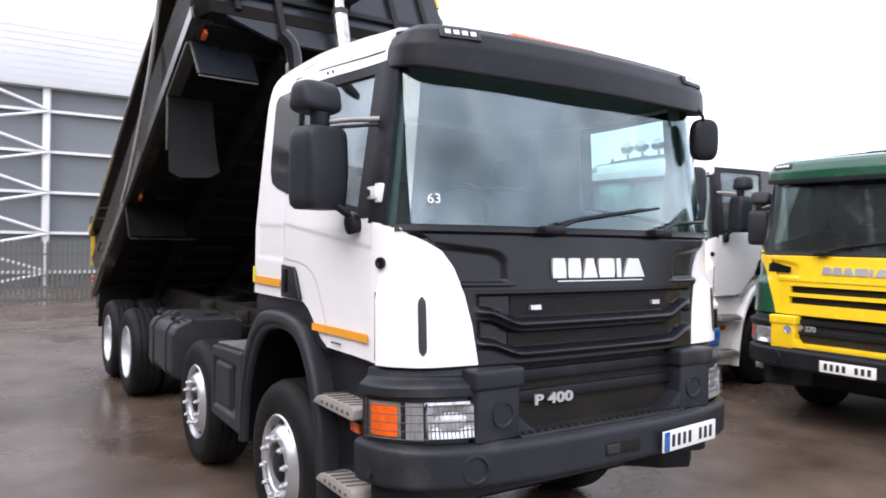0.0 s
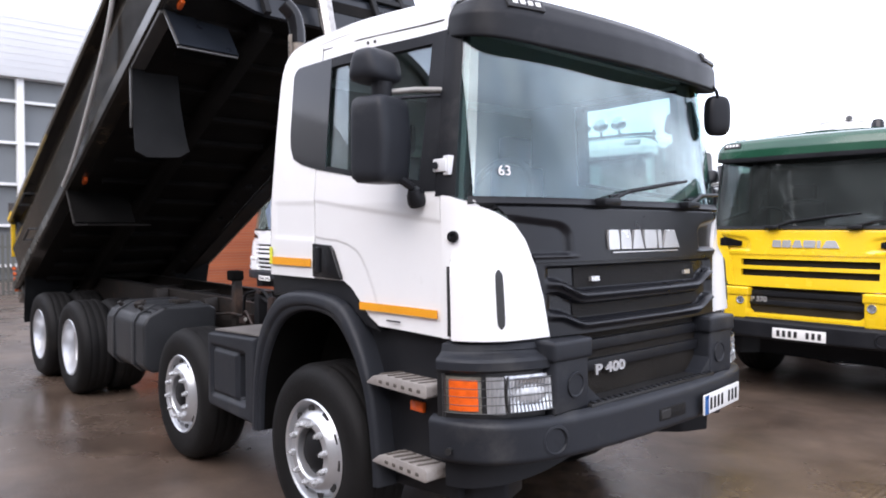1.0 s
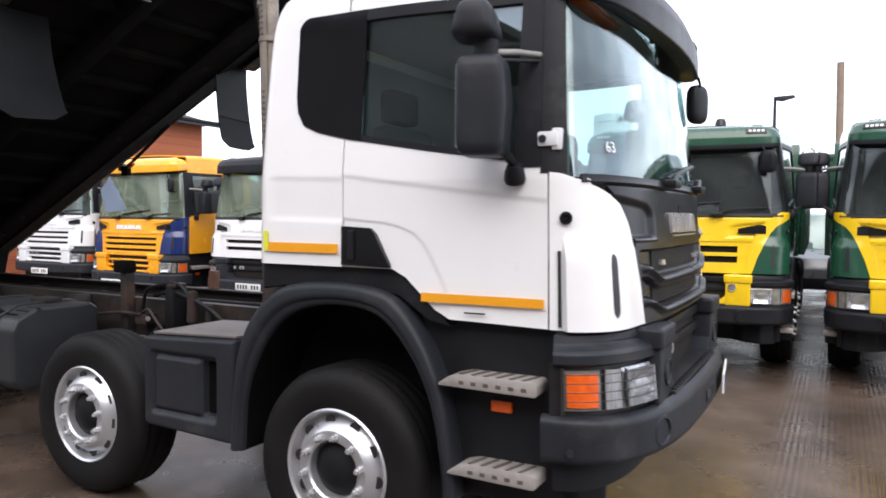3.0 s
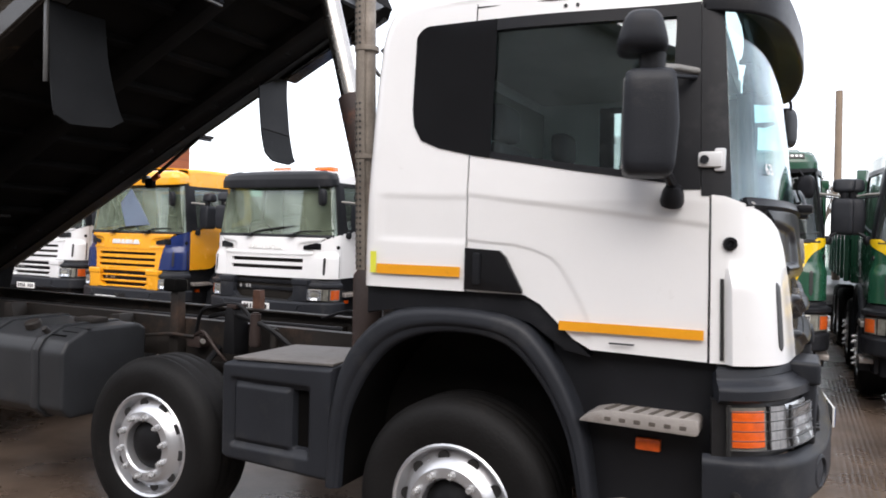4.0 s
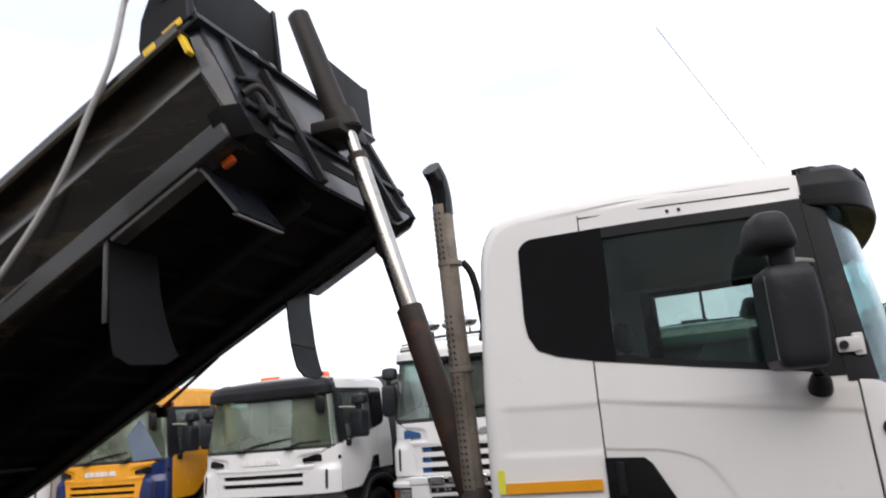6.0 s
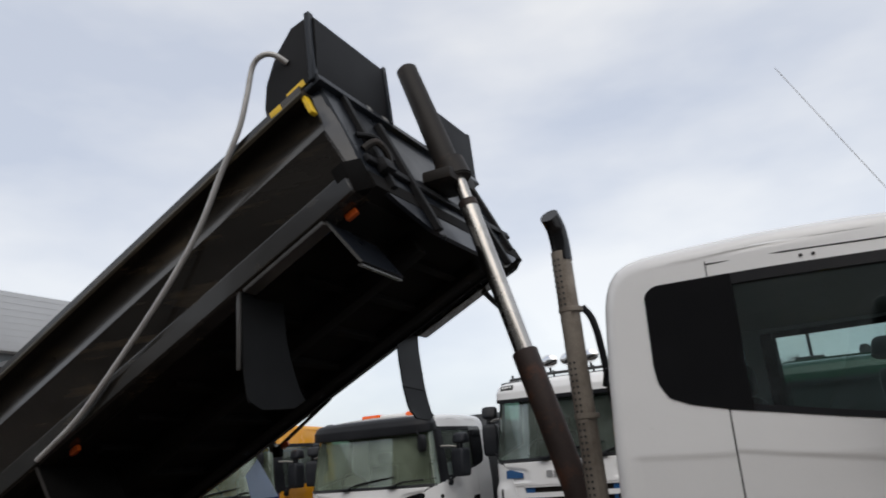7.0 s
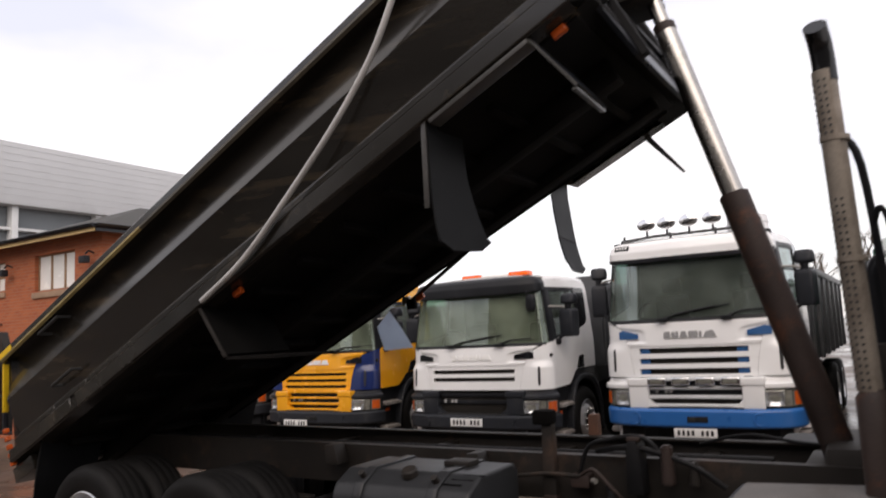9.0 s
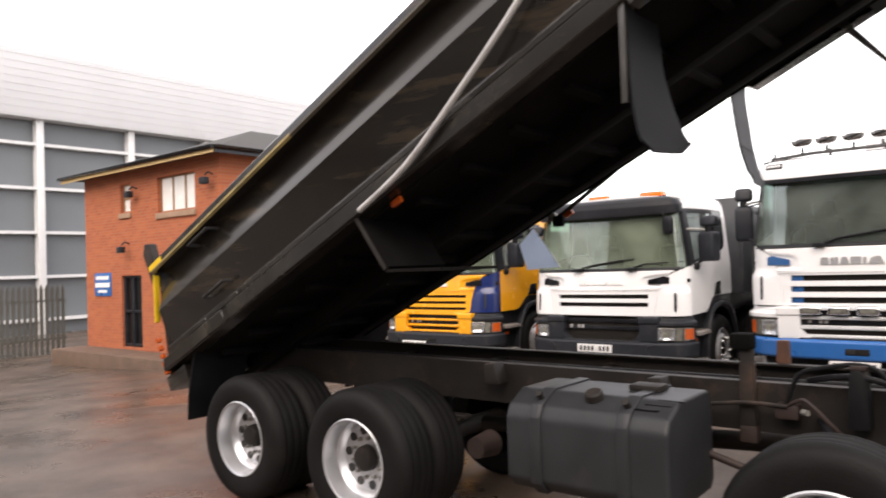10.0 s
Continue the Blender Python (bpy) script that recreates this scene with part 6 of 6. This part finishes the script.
for y in (-0.61, -0.33, -0.03, 0.28):
    bm = lathe([(0.01, -0.09), (0.06, -0.08), (0.095, -0.02), (0.10, 0.01), (0.085, 0.02), (0.01, 0.025)], (0, 0, 0), (1, 0, 0), 20)
    bm.transform(Matrix.Translation((0.80, y, 3.27)) @ Matrix.Diagonal((1, 1.30, 0.95, 1)))
    sl = part("spot_lamp", bm, CHROME, blue_truck, "oval chrome spot lamp")
    part("lamp_stem", cyl((0.78, y, 3.09), (0.79, y, 3.20), 0.018, None, 8), PLATE_B, sl)
for y in (-0.45, -0.15, 0.15, 0.45):
    gl = part("grille_lamp", box(1.43, 1.505, y - 0.12, y + 0.12, 1.10, 1.20, 0.03, 3), CHROME, blue_truck, "chrome auxiliary lamp")
    part("lamp_lens", box(1.498, 1.512, y - 0.085, y + 0.085, 1.118, 1.182, 0.01), LAMPF, gl)
parked(facing(-9.05, 4.60), "orange truck with navy corner panels, parked in the row", None, 1.0, -0.22, -0.32, 0.52, glass_ws=HAZEGLASS, badge=WHITE_OLD, lower_half=0.70, body=ORANGE, corner=NAVY, corner_low=NAVY, roof_high=0.12, visor=ORANGE, pod=ORANGE, lower=ORANGE, holes=((1.31, 1.355), (1.41, 1.455), (1.51, 1.555)))
parked(facing(-11.95, 4.9), "white truck with orange roof, parked at the row's end", GREYBODY, 1.0, -0.16, 0.0, 0.6, body=WHITE_OLD, pod=WHITE_OLD, lower=WHITE_OLD, badge=PLATE_W, holes=((1.31, 1.355), (1.41, 1.455), (1.51, 1.555)))
yellow_truck = parked(facing(0.46, 4.25, 1.2), "yellow and green tipper truck with wet windscreen", GREEN, 1.0, -0.12, plate_z=0.69, glass_ws=DUSKGLASS, body=GREEN, grille=YELLOW, corner=GREEN, sweep=YELLOW, visor=GREEN, pod=YELLOW, fog=True, lip=True, holes=((1.385, 1.455), (1.495, 1.565)), lower_lip=YELLOW, bumper=BLACKP, side_mat=GREEN)
parked(facing(3.24, 4.3), "green and yellow tipper truck beside its twin", GREEN, 1.0, -0.12, glass_ws=DUSKGLASS, body=GREEN, grille=YELLOW, corner=GREEN, sweep=YELLOW, visor=GREEN, pod=YELLOW, fog=True, lip=True, holes=((1.385, 1.455), (1.495, 1.565)), lower_lip=YELLOW, bumper=BLACKP, side_mat=GREEN)

lt = text_mesh("P 370", 0.075, 0.004, 0.003)
lt.transform(pose(1.394, -0.56, 0.99, 90, 0, 90))
part("lettering", lt, BADGE, yellow_truck, "silver lettering", smooth=False)

part("beacon_stem", cyl((0.447, 0.368, 2.66), (0.447, 0.368, 2.825), 0.05, 0.045, 14), WHITE_OLD, yellow_truck)
part("roof_beacon", lathe([(0.065, 0.0), (0.065, 0.08), (0.045, 0.12), (0.01, 0.13)], (0.447, 0.368, 2.82), (0, 0, 1), 16), GLOSSB, yellow_truck, "small dark roof beacon")
bm = box(0.20, 0.42, -0.40, -0.07, 2.845, 2.885, 0.012)
box(0.24, 0.38, -0.36, -0.11, 2.66, 2.86, 0.01, 1, bm)
part("roof_hatch", bm, GREYBODY, yellow_truck, "grey roof hatch")



# ---- far end of the yard: van, poles, lamp post ----
SILVERP = mat("silver_van_paint", (0.45, 0.46, 0.47), 0.3, metal=0.3, var=0.05)
van = empty("van", pose(1.75, 13.9, 0, 0, 0, -90), "silver van parked behind the trucks", "van")
bm = prism([(1.35, 0.35), (1.38, 0.75), (1.25, 0.95), (0.62, 1.12), (0.12, 1.85), (-2.6, 1.95), (-2.8, 0.35)], "y", -0.92, 0.92, 0.06, 3)
part("van_body", bm, SILVERP, van)
part("windscreen", prism([(0.66, 1.10), (0.68, 1.13), (0.17, 1.86), (0.14, 1.84)], "y", -0.80, 0.80), FARGLASS, van)
for x in (0.6, -2.0):
    for y in (-0.9, 0.9):
        part("wheel", lathe([(0.01, 0.02), (0.2, 0.02), (0.22, 0.0), (0.31, 0.0), (0.33, -0.03), (0.33, -0.18), (0.3, -0.2)], (x, y, 0.33), (0, y, 0), 24), RUBBER, van)
for y in (-0.65, 0.65):
    part("headlamp", box(1.28, 1.39, y - 0.2, y + 0.2, 0.72, 0.9, 0.03), LAMPG, van)
part("bumper", box(1.30, 1.45, -0.9, 0.9, 0.32, 0.55, 0.04), GREYP, van)

tank2 = empty("storage_tank", pose(-4.04, 18.03, 0), "white upright storage tank far behind the trucks", "tank")
part("shell", lathe([(0.01, 0.0), (0.57, 0.0), (0.57, 4.80), (0.56, 4.86), (0.30, 4.91), (0.01, 4.92)], (0, 0, 0), (0, 0, 1), 28), WHITE_OLD, tank2)
for z in (4.12, 4.62):
    part("band", lathe([(0.57, z), (0.585, z + 0.01), (0.585, z + 0.05), (0.57, z + 0.06)], (0, 0, 0), (0, 0, 1), 28), WHITE_OLD, tank2)
part("tank_valve", cyl((0.36, -0.42, 4.70), (0.40, -0.56, 4.70), 0.08, 0.06, 14), GREYBODY, tank2)

WOODP = mat("weathered_wood_pole", (0.20, 0.15, 0.11), 0.8, var=0.2)
tagged(part("pole", cyl((2.12, 13.0, 0), (2.06, 13.0, 4.95), 0.085, 0.07, 14), WOODP), "tall weathered wooden pole beside the trucks", "pole")
lamp = empty("lamp_post", pose(-0.3, 28.4, 0), "tall grey lamp post with a single lantern", "lamp post")
part("post", cyl((0, 0, 0), (0, 0, 6.7), 0.10, 0.06, 14), GREYP, lamp)
bm = prism([(0.05, 6.55), (0.25, 6.50), (0.75, 6.62), (0.70, 6.72), (0.05, 6.70)], "y", -0.14, 0.14, 0.03)
part("lantern", bm, GREYP, lamp)

# bare winter trees
BARK = mat("bare_twig_bark", (0.14, 0.115, 0.095), 0.9, var=0.2)


def bare_tree(x, y, h, seed):
    rnd = random.Random(seed)
    root = empty("bare_tree", pose(x, y, 0), "bare leafless winter tree", "tree", "bare trees")
    limbs, twigs = bmesh.new(), bmesh.new()

    def grow(p, d, length, r, depth):
        q = p + d * length
        mid = (p + q) / 2 + Vector((rnd.uniform(-1, 1), rnd.uniform(-1, 1), 0)) * length * 0.06
        tube([p, mid, q], r, 6 if depth < 3 else 4, limbs if depth < 3 else twigs)
        if depth >= 6:
            return
        for _ in range(3 if depth < 5 else 2):
            e = (d + Vector((rnd.uniform(-1, 1), rnd.uniform(-1, 1), rnd.uniform(-0.2, 0.7))) * 0.62).normalized()
            grow(p + (q - p) * rnd.uniform(0.55, 1.0), e, length * rnd.uniform(0.6, 0.8), max(0.012, r * 0.6), depth + 1)
    trunk = tube([(0, 0, 0), (0.03, 0, h * 0.12), (0, 0.03, h * 0.25)], h * 0.022, 10)
    part("trunk", trunk, BARK, root)
    grow(Vector((0, 0, h * 0.24)), Vector((0, 0, 1)), h * 0.24, h * 0.017, 1)
    part("limbs", limbs, BARK, root)
    tagged(part("twig_spray", twigs, BARK, root), kind="stuff")


for i, (x, y, h) in enumerate(((-1.6, 40, 7.2), (0.6, 38, 6.8), (2.6, 41, 7.0), (5.0, 39, 6.4), (-4.5, 44, 7.0))):
    bare_tree(x, y, h, 10 + i)


# ---- ground ----
def ground_z(x, y):
    t = min(1.0, max(0.0, (-9 - x) / 13))
    return -0.45 * t * t * (3 - 2 * t)


m = bpy.data.materials.new("wet_concrete_yard")
m.use_nodes = True
n, l = m.node_tree.nodes, m.node_tree.links
p = n["Principled BSDF"]
tc = n.new("ShaderNodeTexCoord")


def tex(scale, detail, rough=0.6, kind="ShaderNodeTexNoise"):
    t = n.new(kind)
    t.inputs["Scale"].default_value, t.inputs["Detail"].default_value, t.inputs["Roughness"].default_value = scale, detail, rough
    l.new(tc.outputs["Object"], t.inputs["Vector"])
    return t


big, mid, fine = tex(0.30, 8, 0.62), tex(1.1, 9, 0.66), tex(45, 4)
cr = n.new("ShaderNodeValToRGB")
cr.color_ramp.elements[0].position, cr.color_ramp.elements[0].color = 0.36, (0.052, 0.037, 0.028, 1)
cr.color_ramp.elements[1].position, cr.color_ramp.elements[1].color = 0.66, (0.128, 0.093, 0.070, 1)
l.new(mid.outputs["Fac"], cr.inputs["Fac"])
l.new(cr.outputs["Color"], p.inputs["Base Color"])
wet = n.new("ShaderNodeMapRange")
wet.inputs["From Min"].default_value, wet.inputs["From Max"].default_value = 0.40, 0.60
wet.inputs["To Min"].default_value, wet.inputs["To Max"].default_value = 0.16, 0.52
p.inputs["Specular IOR Level"].default_value = 0.46
l.new(big.outputs["Fac"], wet.inputs["Value"])
l.new(wet.outputs["Result"], p.inputs["Roughness"])
bp = n.new("ShaderNodeBump")
bp.inputs["Strength"].default_value, bp.inputs["Distance"].default_value = 0.22, 0.008
# shallow grooves brushed into the newer slab in front of the trucks
wave = n.new("ShaderNodeTexWave")
wave.inputs["Scale"].default_value, wave.inputs["Distortion"].default_value, wave.inputs["Detail"].default_value = 7.0, 1.2, 2
l.new(tc.outputs["Object"], wave.inputs["Vector"])
sep = n.new("ShaderNodeSeparateXYZ")
l.new(tc.outputs["Object"], sep.inputs[0])
slab = n.new("ShaderNodeMapRange")
slab.inputs["From Min"].default_value, slab.inputs["From Max"].default_value = 1.6, 2.0
l.new(sep.outputs["X"], slab.inputs["Value"])
groove = n.new("ShaderNodeMath")
groove.operation = "MULTIPLY"
l.new(wave.outputs["Fac"], groove.inputs[0])
l.new(slab.outputs["Result"], groove.inputs[1])
height = n.new("ShaderNodeMath")
height.operation = "MULTIPLY_ADD"
height.inputs[1].default_value = 1.2
l.new(groove.outputs[0], height.inputs[0])
l.new(fine.outputs["Fac"], height.inputs[2])
l.new(height.outputs[0], bp.inputs["Height"])
l.new(bp.outputs["Normal"], p.inputs["Normal"])
YARD = m
xs = [-400, -200, -120, -80, -50, -36] + [-30 + 1.0 * k for k in range(23)] + [-6, -2, 2, 6, 10, 20, 40, 80, 160, 400]
ys = [-400, -150, -60, -20, -10, -5, 0, 5, 10, 20, 40, 80, 160, 400]
bm = bmesh.new()
V = [[bm.verts.new((x, y, ground_z(x, y))) for y in ys] for x in xs]
for i in range(len(xs) - 1):
    for j in range(len(ys) - 1):
        bm.faces.new((V[i][j], V[i + 1][j], V[i + 1][j + 1], V[i][j + 1]))
tagged(part("ground", bm, YARD), "wet brown-grey concrete truck yard", "ground", "", "structure")

# ---- hangar ----
CLAD = mat("pale_grey_cladding", (0.57, 0.58, 0.59), 0.5, var=0.04, scale=0.5, dirt=(0.4, 0.41, 0.41), dirt_amount=0.2, dirt_scale=0.3)
PANEL = mat("grey_hangar_panel", (0.14, 0.155, 0.165), 0.35, var=0.12, scale=0.3)
WSTEEL = mat("white_painted_steel", (0.66, 0.67, 0.67), 0.45, var=0.05, dirt=(0.4, 0.37, 0.33), dirt_amount=0.2)
HX = -32.5
hangar = empty("hangar", pose(HX, 0, -0.45), "large hangar with pale cladding above grey glazed panels", "hangar", "", "structure")
part("roof_fascia", box(-1.0, 0.35, -60, 24, 8.75, 11.5, 0.05), CLAD, hangar, "pale grey cladding")
for k in range(9):
    part("cladding_rib", box(0.35, 0.362, -60, 24, 8.85 + 0.3 * k, 8.865 + 0.3 * k), CLAD, hangar)
part("panel_wall", box(-1.0, -0.3, -60, 24, 0, 8.8), PANEL, hangar, "grey glazed panels")
part("hangar_body", box(-45, -1.0, -60, 24, 0, 10.9), CLAD, hangar)
for k in range(-8, 7):
    y = 0.22 + 3.87 * k
    part("mullion", box(-0.3, 0.12, y - 0.14, y + 0.14, 0, 8.8, 0.02), WSTEEL, hangar)
for z in (7.75, 5.95, 4.15, 2.35, 0.6):
    part("girt", box(-0.3, 0.02, -60, 24, z - 0.06, z + 0.06), WSTEEL, hangar, "white horizontal rail")
for k in (-1, -2):
    ya, yb = 0.22 + 3.87 * k, 0.22 + 3.87 * (k + 1)
    for z0, z1 in ((7.75, 8.8), (5.95, 6.9), (4.15, 5.1), (2.35, 3.3), (0.6, 1.5)):
        part("brace", tube([(0.2, yb if k == -1 else ya, z0 + 0.05), (0.2, ya if k == -1 else yb, z1 + 0.4)], 0.07, 6), WSTEEL, hangar, "white diagonal bracing tube")
        part("brace", tube([(0.2, yb if k == -1 else ya, z0 - 0.05), (0.2, ya if k == -1 else yb, z0 - 0.85)], 0.07, 6), WSTEEL, hangar, "white diagonal bracing tube")

# ---- brick office ----
BRICK = bpy.data.materials.new("red_brick_wall")
BRICK.use_nodes = True
n, l = BRICK.node_tree.nodes, BRICK.node_tree.links
tc = n.new("ShaderNodeTexCoord")
mpx = n.new("ShaderNodeMapping")
mpx.inputs["Rotation"].default_value = (radians(90), 0, 0)
bt = n.new("ShaderNodeTexBrick")
bt.inputs["Scale"].default_value = 1.0
bt.inputs["Brick Width"].default_value, bt.inputs["Row Height"].default_value, bt.inputs["Mortar Size"].default_value = 0.225, 0.075, 0.006
bt.inputs["Color1"].default_value, bt.inputs["Color2"].default_value, bt.inputs["Mortar"].default_value = (0.42, 0.115, 0.042, 1), (0.33, 0.085, 0.036, 1), (0.34, 0.17, 0.10, 1)
l.new(tc.outputs["Object"], mpx.inputs["Vector"])
l.new(mpx.outputs["Vector"], bt.inputs["Vector"])
l.new(bt.outputs["Color"], n["Principled BSDF"].inputs["Base Color"])
n["Principled BSDF"].inputs["Roughness"].default_value = 0.8
SILLC = mat("tan_window_sill", (0.32, 0.21, 0.14), 0.8, var=0.2)
KERB = mat("dirty_brown_kerb", (0.13, 0.085, 0.06), 0.8, var=0.25)
SLATE = mat("dark_roof_tiles", (0.035, 0.034, 0.030), 0.75, var=0.2, bump=0.3, bscale=12)
FASCIA = mat("cream_fascia", (0.62, 0.44, 0.20), 0.5, var=0.08)
BROWNF = mat("brown_window_frame", (0.30, 0.19, 0.11), 0.5)
# near-white panes: the reflected sky is put into the base colour
SKYPANE = mat("sky_bright_window_pane", (0.92, 0.91, 0.88), 0.25, var=0.03, coat=0.8)
A, Bc = Vector((-21.3, 4.6)), Vector((-14.92, 4.6))
ang = math.degrees(math.atan2(Bc.y - A.y, Bc.x - A.x))
W = (Bc - A).length
DEP, HT = 7.3, 4.62
office = empty("brick_office", pose(A.x, A.y, -0.14, 0, 0, ang), "two-storey red brick office with hipped tile roof", "building", "", "structure")
# front wall in pieces round its openings: (x0, x1, z0, z1)
OPEN = [(1.92, 2.92, 0.16, 1.97), (1.96, 2.46, 3.59, 4.30), (3.77, 5.38, 3.47, 4.31)]
bm = bmesh.new()
cuts = sorted({0.0, W, *[v for o in OPEN for v in o[:2]]})
for xa, xb in zip(cuts, cuts[1:]):
    zs = [0.0]
    for o in sorted(OPEN, key=lambda o: o[2]):
        if o[0] <= xa + 1e-6 and o[1] >= xb - 1e-6:
            zs += [o[2], o[3]]
    zs.append(HT)
    for za, zb in zip(zs[::2], zs[1::2]):
        box(xa, xb, 0, 0.25, za, zb, 0, 1, bm)
part("front_wall", bm, BRICK, office, "red brick wall", smooth=False)
part("plinth", box(-0.15, W + 0.3, -0.9, 0.0, -0.5, 0.10, 0.02), KERB, office)
bm = box(W - 0.25, W, 0.25, DEP, 0, HT)
box(0, 0.25, 0.25, DEP, 0, HT, 0, 1, bm)
box(0.25, W - 0.25, DEP - 0.25, DEP, 0, HT, 0, 1, bm)
part("side_walls", bm, BRICK, office, "red brick wall", smooth=False)
bm = bmesh.new()
o = 0.42
lo = [bm.verts.new(c) for c in ((-o, -o, HT), (W + o, -o, HT), (W + o, DEP + o, HT), (-o, DEP + o, HT))]
r0, r1 = bm.verts.new((W / 2, W / 2, HT + 1.3)), bm.verts.new((W / 2, DEP - W / 2, HT + 1.3))
for f in ((lo[0], lo[1], r0), (lo[1], lo[2], r1, r0), (lo[2], lo[3], r1), (lo[3], lo[0], r0, r1), tuple(lo[::-1])):
    bm.faces.new(f)
part("roof", bm, SLATE, office, "dark hipped tile roof", smooth=False)
part("fascia", box(-o, W + o, -o - 0.03, -o, HT - 0.10, HT - 0.025), FASCIA, office)
part("side_fascia", box(W + o, W + o + 0.03, -o, DEP + o, HT - 0.10, HT), GLOSSB, office)
bm = prism([(-o - 0.13, HT + 0.055), (-o - 0.12, HT - 0.005), (-o - 0.08, HT - 0.03), (-o - 0.045, HT - 0.022), (-o - 0.031, HT + 0.055)], "x", -o - 0.03, W + o + 0.06, 0.006, 1)
prism([(W + o + 0.13, HT + 0.055), (W + o + 0.12, HT - 0.005), (W + o + 0.08, HT - 0.03), (W + o + 0.045, HT - 0.022), (W + o + 0.031, HT + 0.055)], "y", -o - 0.03, DEP + o, 0.006, 1, bm)
part("gutter", bm, GLOSSB, office, "black eaves gutter")
for x0, x1, z0, z1 in OPEN[1:]:
    k = 1 if x1 - x0 < 1 else 3
    w0 = part("window", box(x0, x1, 0.12, 0.16, z0, z1), SKYPANE, office, "window pane painted bright like reflected sky")
    bm = bmesh.new()
    for j in range(k + 1):
        x = x0 + (x1 - x0) * j / k
        box(x - 0.028, x + 0.028, 0.09, 0.135, z0, z1, 0.006, 1, bm)
    for z in ([z0, z1] if k == 3 else [z0, (z0 + z1) / 2, z1]):
        box(x0, x1, 0.09, 0.135, z - 0.03, z + 0.03, 0.006, 1, bm)
    part("window_frame", bm, BROWNF, w0)
    part("window_sill", box(x0 - 0.05, x1 + 0.05, -0.05, 0.12, z0 - 0.16, z0 - 0.03, 0.01), SILLC, w0)
x0, x1, z0, z1 = OPEN[0]
d0 = part("door", box(x0, x1, 0.12, 0.17, z0, z1), GLOSSB, office, "dark glazed office door")
bm = bmesh.new()
for x in (x0 + 0.03, x0 + 0.45, x1 - 0.03):
    box(x - 0.035, x + 0.035, 0.06, 0.13, z0, z1, 0.005, 1, bm)
for z in (z0 + 0.05, z0 + 0.9, z1 - 0.03):
    box(x0, x1, 0.06, 0.13, z - 0.03, z + 0.03, 0.005, 1, bm)
part("door_frame", bm, GREYP, d0)
sg = part("office_sign", box(0.52, 1.40, -0.03, 0.0, 1.45, 2.06, 0.008), BLUE, office, "blue and white office sign")
for bx in ((0.62, 1.30, 1.88, 1.98), (0.56, 1.36, 1.68, 1.80), (0.72, 1.20, 1.54, 1.61)):
    part("sign_bar", box(bx[0], bx[1], -0.036, -0.031, bx[2], bx[3]), PLATE_W, sg)
for x, z in ((2.80, 3.98), (6.10, 4.0), (2.36, 2.62)):
    bm = tube([(x, 0.0, z + 0.15), (x, -0.12, z + 0.2), (x, -0.2, z + 0.12)], 0.02, 8)
    box(x - 0.11, x + 0.09, -0.30, -0.14, z - 0.08, z + 0.08, 0.03, 2, bm)
    part("floodlight", bm, GREYP, office, "dark wall floodlight")

# ---- palisade fence ----
GALV = mat("galvanised_steel", (0.13, 0.135, 0.12), 0.5, metal=0.3, var=0.2)
fence = empty("palisade_fence", pose(-24.2, 0, -0.45), "grey steel palisade fence before the hangar", "fence", "", "structure")
pal = bmesh.new()
prism([(-0.046, 0), (0.046, 0), (0.05, 1.95), (0.0, 2.1), (-0.05, 1.95)], "x", -0.012, 0.012, 0, 1, pal)
me = bpy.data.meshes.new("pale")
pal.to_mesh(me)
pal.free()
me.materials.append(GALV)
for k in range(150):
    y = 5.2 - 0.155 * k
    ob = new("pale", me)
    ob.parent = fence
    ob.location = (0, y, 0)
for z in (0.45, 1.6):
    part("fence_rail", box(-0.05, -0.015, -18.2, 5.3, z - 0.03, z + 0.03), GALV, fence)

# ---- plain building that closes the yard behind the camera ----
DARKWALL = mat("weathered_grey_wall", (0.17, 0.165, 0.155), 0.8, var=0.2, scale=1.5)
back = empty("workshop", pose(0, -13.5, 0), "plain grey workshop across the yard", "building", "", "structure")
part("wall", box(-15, 45, -9, 0, 0, 9.0), DARKWALL, back)
part("roof", prism([(-9.3, 9.0), (0.3, 9.0), (0.3, 9.2), (-9.3, 9.6)], "x", -15.3, 45.3), SLATE, back)
